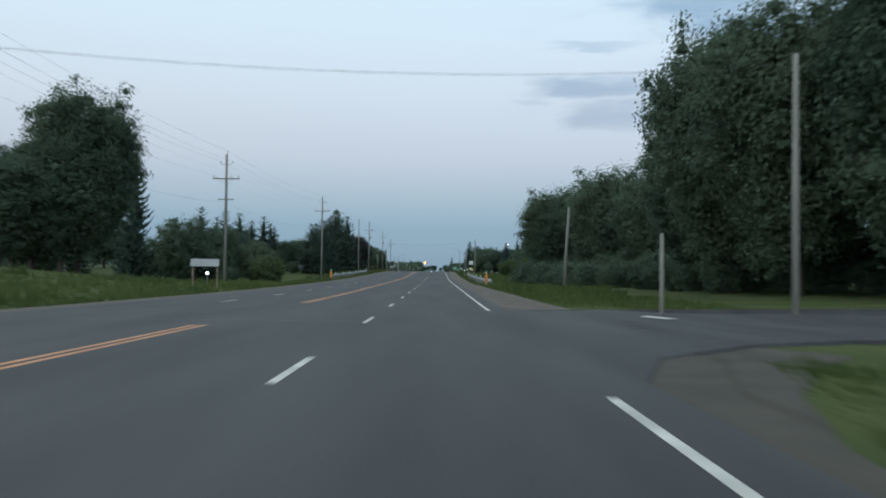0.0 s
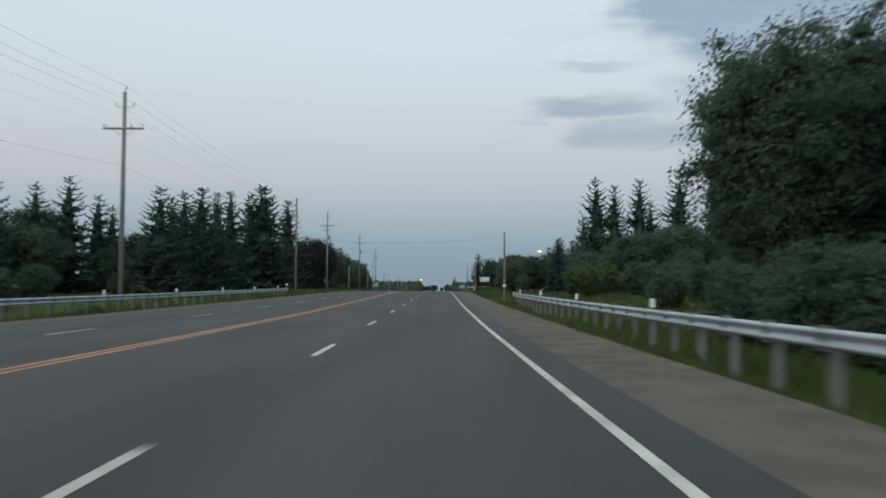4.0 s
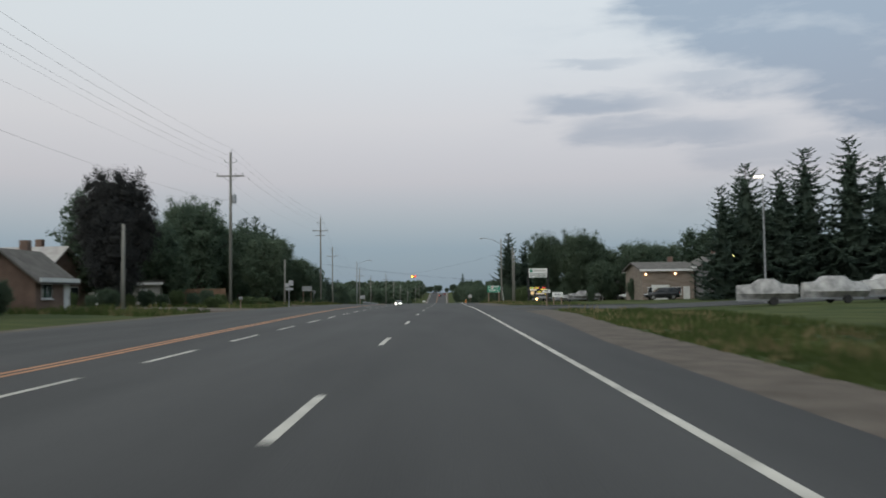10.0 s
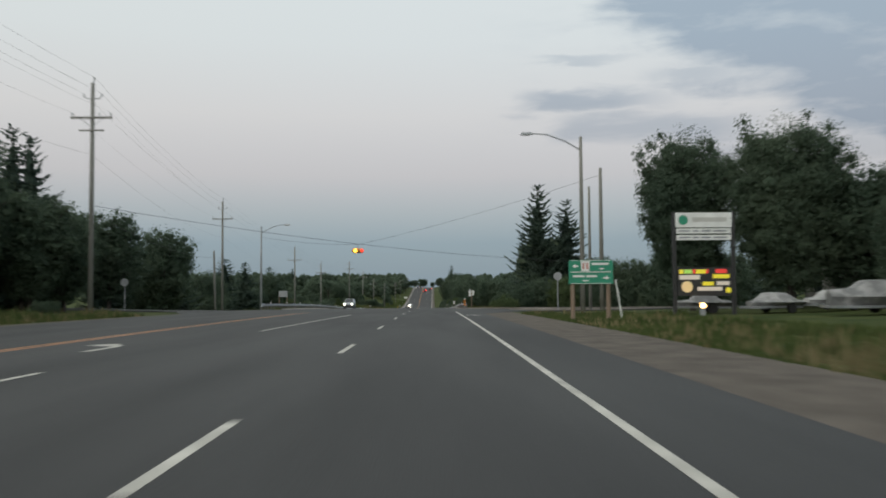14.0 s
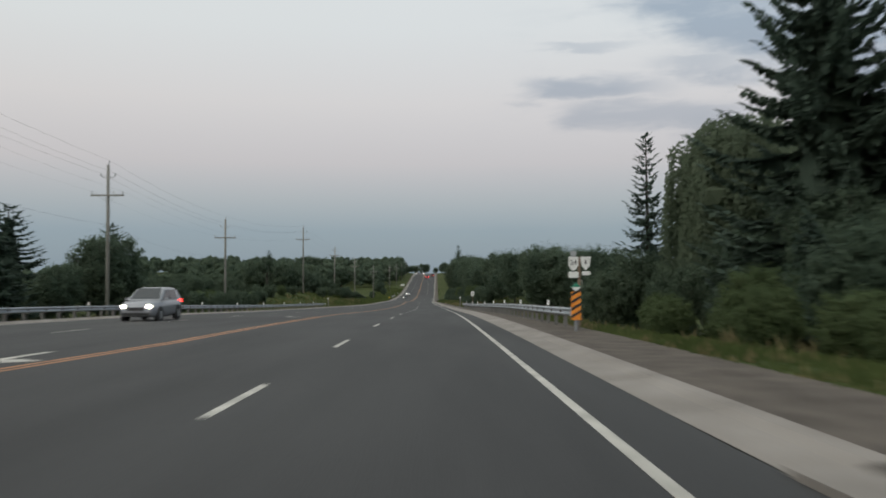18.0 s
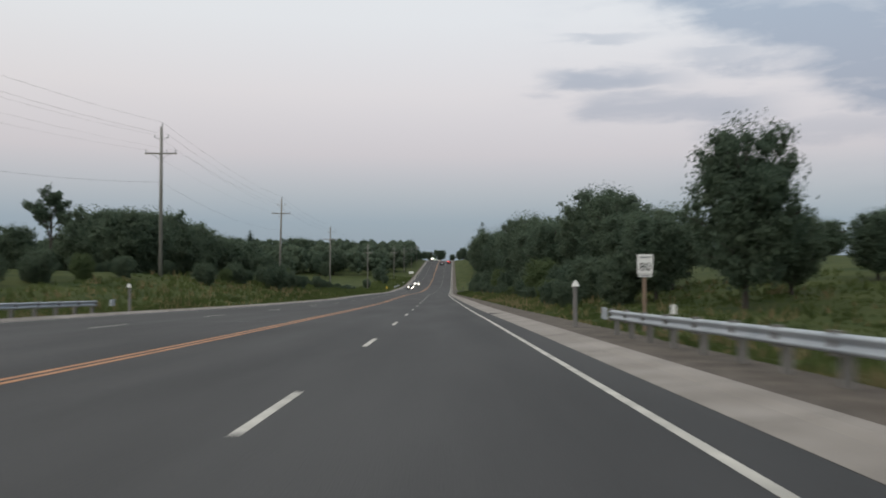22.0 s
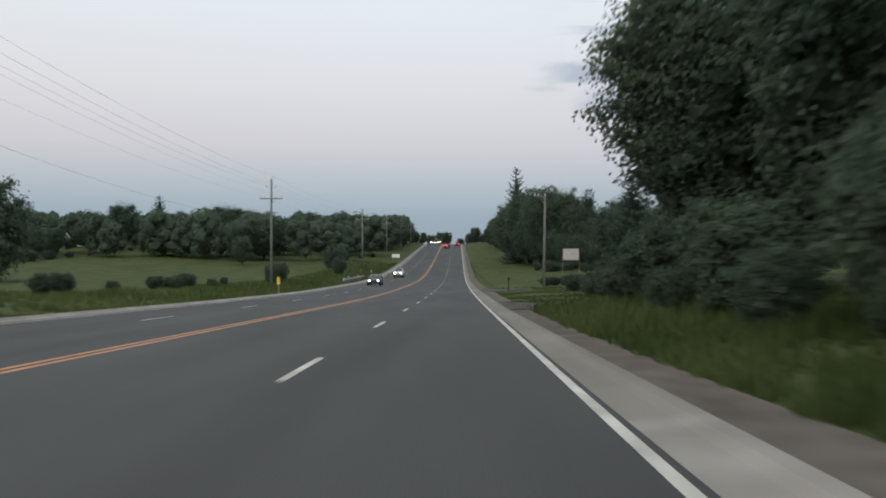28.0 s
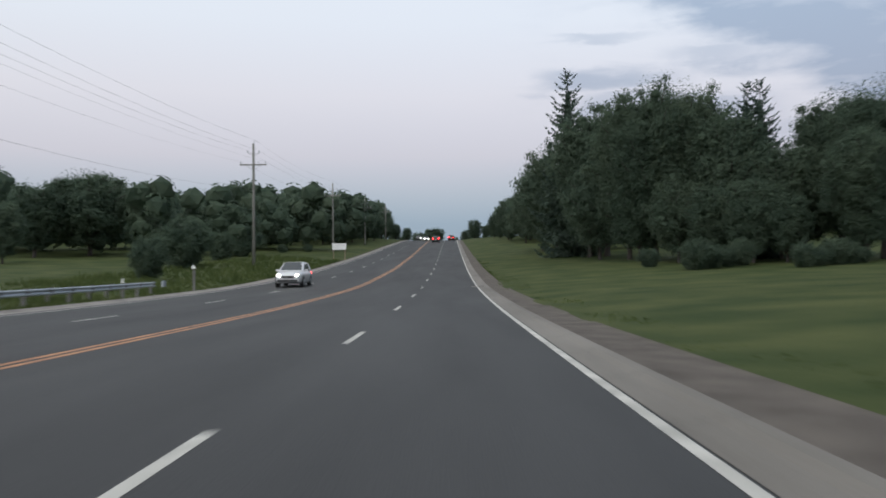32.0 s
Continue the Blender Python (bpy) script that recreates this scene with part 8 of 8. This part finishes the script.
car(-13.8, 491.0, 180, "silver", 1, "silver sport utility car with lit headlights in the far lane", "front")
car(rx(801) - 10.7, 801.0, 180, "dark", 0, "dark saloon car with lit headlights in the far lane", "front")
car(rx(846) - 10.8, 846, 180, "white", 1, "white sport utility car with lit headlights in the far lane", "front")
car(rx(1070) - 8.3, 1070, 180, "dark", 0, "far car with lit headlights on the hill", "front")
car(rx(1064) - 10.8, 1066, 180, "dark", 1, "far car with lit headlights on the hill", "front")
car(rx(1010) - 3.8, 1012, 0, "red", 0, "red saloon car with lit tail lights climbing the hill", "rear")
car(rx(1000) - 3.9, 1000, 0, "dark", 1, "dark sport utility car with lit tail lights climbing the hill", "rear")
car(rx(1022) + 0.0, 1024, 0, "red", 1, "red sport utility car with lit tail lights climbing the hill", "rear")


def parked(x, y, yaw, col, tall, label):
    c_ = car(x, y, yaw, col, tall, label, "none", ground_z(x, y) + 0.05)
    c_["group"] = "parked cars"


parked(41.5, 362, 90, "white", 1, "white sport utility car parked in the yard")
parked(29.5, 366, 90, "dark", 1, "dark sport utility car parked by the workshop")
parked(47.0, 362, 80, "silver", 0, "silver saloon car parked in the yard")
parked(-33.0, 194, 100, "dark", 1, "dark sport utility car parked behind the guard rail")
for i, xx in enumerate((45.0, 49.5, 31.5, 35.0, 39.0)):
    parked(xx, 393 + (i % 2) * 1.5, 100 + i * 7, ("white", "silver", "white", "dark", "white")[i], i % 2, ("white", "silver", "white", "dark", "white")[i] + " car parked on the lot behind the verge")


TARP = mottled("pale_boat_cover", (0.15, 0.15, 0.15), (0.44, 0.43, 0.42), 1.4, 12, 0.7, bump=0.4, by_object=0.8)


def covered_boat(x, y, yaw, ln, label, tall=1.0):
    """A boat on a trailer under a pale fitted cover."""
    bt = thing("covered_boat", pose(x, y, ground_z(x, y), 0, 0, yaw), label, "boat", "covered boats in the yard")
    b = Builder()
    n = 9
    for i in range(n):
        k = i / (n - 1)
        w = 1.15 * math.sqrt(max(0.02, 1 - (2 * k - 0.85) ** 2 * 0.55)) * (1 - max(0, k - 0.6) * 1.4)
        hh = 1.0 * tall + (0.5 if 0.3 < k < 0.75 else 0.12) * math.sin(math.pi * k)
        b.v += [(-w * 0.6, k * ln, 0.45), (-w, k * ln, min(0.9, 0.9 * tall)), (-w * 0.45, k * ln, hh), (w * 0.45, k * ln, hh), (w, k * ln, min(0.9, 0.9 * tall)), (w * 0.6, k * ln, 0.45)]
    for i in range(n - 1):
        for c_ in range(6):
            b.f.append((i * 6 + c_, i * 6 + (c_ + 1) % 6, (i + 1) * 6 + (c_ + 1) % 6, (i + 1) * 6 + c_))
    b.f += [tuple(range(6)), tuple(range(6 * n - 1, 6 * n - 7, -1))]
    part("cover", b.mesh("cover", TARP, False), bt)
    part("trailer", Builder().box((0, ln * 0.55, 0.38), (1.5, ln * 0.9, 0.12)).raw("trailer", STEEL_GREY), bt)
    for sx in (-1, 1):
        part("wheel", Builder().tube([(sx * 0.85, ln * 0.4, 0.32), (sx * 1.05, ln * 0.4, 0.32)], [0.32, 0.32], 12).raw("wheel", TYRE), bt)


for i, (xx, yy) in enumerate(((18.8, 400.0), (22.5, 399.5), (27.0, 400.5), (31.0, 401.0), (35.0, 402.0))):
    covered_boat(xx, yy, 80 + (i * 37) % 40, 3.6 + (i % 3) * 0.6, "boat on a trailer under a pale cover", 0.75)
covered_boat(25.6, 391.5, 97, 5.4, "large boat on a trailer under a pale cover", 1.25)

for i, (xx, yy) in enumerate(((26.5, 314.5), (31.0, 313.5), (35.5, 315.0), (40.0, 316.0))):
    covered_boat(xx, yy, 75 + (i * 29) % 30, 4.4 + (i % 2) * 0.8, "large boat on a trailer under a pale cover", 1.55)

# dead tree beside the thin spruce
dt = thing("dead_tree", at(23.4, 525), "bare dead tree with pale forked branches", "tree")
b = Builder()
dr_ = random.Random(77)


def branch(p, d, ln, rad, depth):
    q = p + d * ln
    b.tube([tuple(p), tuple(p.lerp(q, 0.5) + rand_dir(dr_) * ln * 0.05), tuple(q)], [rad, rad * 0.8, rad * 0.6], 5, False)
    if depth:
        for _ in range(3 if depth > 1 else 2):
            branch(q, (d + rand_dir(dr_) * 0.55 + Vector((0, 0, 0.15))).normalized(), ln * dr_.uniform(0.5, 0.8), rad * 0.58, depth - 1)


branch(Vector((0, 0, -0.3)), Vector((-0.05, 0, 1)), 6.6, 0.2, 4)
part("trunk", b.raw("trunk", POLE_WOOD, True), dt)

# thin sapling with few leaves above the bushes
st = thing("tree", at(-32.3, 612), "slender sapling with thin open branches and few leaves", "tree", "roadside trees")
b, sl = Builder(), Builder()


def twig(p, d, ln, rad, depth):
    q = p + d * ln
    b.tube([tuple(p), tuple(q)], [rad, rad * 0.6], 5, False)
    for _ in range(10 if depth < 2 else 3):
        leaf(sl, p.lerp(q, dr_.random()) + rand_dir(dr_) * 0.22, rand_dir(dr_), 0.2, dr_)
    if depth:
        for _ in range(3):
            twig(p.lerp(q, dr_.uniform(0.55, 1.0)), (d + rand_dir(dr_) * 0.6 + Vector((0, 0, 0.25))).normalized(), ln * dr_.uniform(0.5, 0.75), rad * 0.6, depth - 1)


twig(Vector((0, 0, -0.3)), Vector((0.03, 0, 1)), rz(612) + 7.0 - ground_z(-32.3, 612), 0.13, 0)
for k in range(7):
    a = k * 2.4
    twig(Vector((0, 0, rz(612) + 4.9 + 0.3 * k - ground_z(-32.3, 612))), Vector((math.cos(a) * 0.55, math.sin(a) * 0.55, 0.8)).normalized(), 1.5, 0.05, 3)
part("trunk", b.raw("trunk", BARK, True), st)
part("crown", sl.raw("crown", LEAF), st)

# ---------------------------------------------------------------- rough grass on the verges
BLADE = mottled("grass_blades", (0.050, 0.072, 0.024), (0.104, 0.128, 0.046), 0.15, 2, 0.85, bump=0.0, islands=0.6, spec=0.1, leafy=0.4)
STRAW = mottled("straw_blades", (0.14, 0.12, 0.06), (0.24, 0.20, 0.11), 0.2, 2, 0.9, bump=0.0, islands=0.6, spec=0.1, leafy=0.4)


def verge(name, side, count, mat, h0, h1, seed, reach, label):
    r = random.Random(seed)
    b = Builder()
    for _ in range(count):
        y = r.uniform(1, 905)
        d = 0.15 + (reach * 2.2 if side > 0 and (88 < y < 228 or 460 < y < 600) else reach) * r.random() ** 1.7
        if 12.5 < y < 14:
            continue
        u = (2.7 + max(0.0, y - 3) * 0.22 if y < 13 else SHOULDER(y) + 0.2) + d if side > 0 else LEFT_EDGE(y) - 1.4 - d
        if side > 0 and (13 < y < 36 and u < 9 or 17 < y < 34 or 300 < y < 330 and u < 7 or 306 < y < 334 or 213 < y < 227 and u < 7.6 or 404 < y < 450 or 724 < y < 738 and u < 9.4 and r.random() < 0.8 or 767 < y < 780.5 and u < 7.6):
            continue
        if side < 0 and (406 < y < 452 or 252 < y < 298 or 312 < y < 332 or 352 < y < 364):
            continue
        if mat is STRAW and (y < 212 or 228 < y < 246 and d > 1.2 or y > 660):
            continue
        mown = 0.28 if side > 0 and (y > 781 or 228 < y < 246) else 0.5 if side > 0 and y > 738 else 1.0
        if mown < 0.4 and (y > 781 and d > 1.5 or r.random() < 0.6):
            continue
        x = rx(y) + u
        z = ground_z(x, y) - 0.03
        clump = 0.6 + 0.8 * noise.noise((x * 0.35, y * 0.22, seed))
        for _k in range(4):
            a = r.uniform(0, 6.3)
            hh = mown * (1.8 if side > 0 and (60 < y < 212 or 600 < y < 727) else 1.0) * r.uniform(h0, h1) * max(0.35, clump) * min(1.0, 0.45 + d * 0.4)
            w = r.uniform(0.02, 0.05) + hh * 0.04
            ox, oy = r.uniform(-0.18, 0.18), r.uniform(-0.18, 0.18)
            lx, ly = math.cos(a) * hh * 0.35, math.sin(a) * hh * 0.35
            n = len(b.v)
            b.v += [(x + ox - w, y + oy, z), (x + ox + w, y + oy, z), (x + ox + lx, y + oy + ly, z + hh)]
            b.f.append((n, n + 1, n + 2))
    return tagged(new(name, b.raw(name, mat)), label, "grass", kind="stuff")


verge("verge_grass_right", 1, 60000, BLADE, 0.15, 0.5, 3, 9.0, "rough green verge grass beside the shoulder")
verge("verge_grass_left", -1, 30000, BLADE, 0.25, 0.8, 4, 12.0, "rough green verge grass across the road")
verge("verge_straw_right", 1, 7000, STRAW, 0.25, 0.7, 5, 7.0, "dry straw stalks among the verge grass")
verge("verge_straw_left", -1, 7000, STRAW, 0.3, 0.8, 6, 12.0, "dry straw stalks among the verge grass")


# ---------------------------------------------------------------- woods on the far slopes
fw, wr = Builder(), random.Random(90)
ripe = []
for k in range(5):
    c_, r_ = Builder(), random.Random(200 + k)
    for i in range(9):
        a, z = i * 2.4, -0.6 + 1.5 * i / 8
        p = Vector((math.cos(a) * 0.26 * math.sqrt(max(0.1, 1 - z * z)), math.sin(a) * 0.26 * math.sqrt(max(0.1, 1 - z * z)), 0.5 + 0.42 * z))
        lump(c_, p, r_.uniform(0.13, 0.2), r_)
        for _ in range(55):
            d = rand_dir(r_)
            leaf(c_, p + d * 0.19, d, 0.06, r_)
    ripe.append((np.array(c_.v), np.array([f if len(f) == 3 else f[:3] for f in c_.f])))
vs, fs, base = [], [], 0
spots = []
for _ in range(270):
    y = wr.uniform(900, 1090)
    spots.append((-(24 + wr.random() ** 1.3 * 190), y, wr.uniform(6.0, 12.5)))
for _ in range(130):
    y = wr.uniform(905, 1090)
    spots.append((15 + wr.random() ** 1.3 * 120, y, wr.uniform(7.5, 10.5)))
for _ in range(110):
    spots.append((wr.uniform(-320, 320), wr.uniform(1150, 1280), wr.uniform(8.0, 12.0)))
for _ in range(90):
    spots.append((-wr.uniform(120, 330), wr.uniform(430, 900), wr.uniform(8.0, 12.0)))
for x, y, h in spots:
    v, f = ripe[wr.randrange(5)]
    a, w = wr.uniform(0, 6.28), h * wr.uniform(0.9, 1.25)
    ca, sa = math.cos(a), math.sin(a)
    vs.append(np.stack([x + (v[:, 0] * ca - v[:, 1] * sa) * w, y + (v[:, 0] * sa + v[:, 1] * ca) * w, ground_z(x, y) - 0.2 + v[:, 2] * h], 1))
    fs.append(f + base)
    base += len(v)
fw.v, fw.f = np.concatenate(vs).tolist(), np.concatenate(fs).tolist()
tagged(new("far_woods", fw.raw("far_woods", LEAF)), "dense green woods on the far slopes", "trees", kind="stuff")
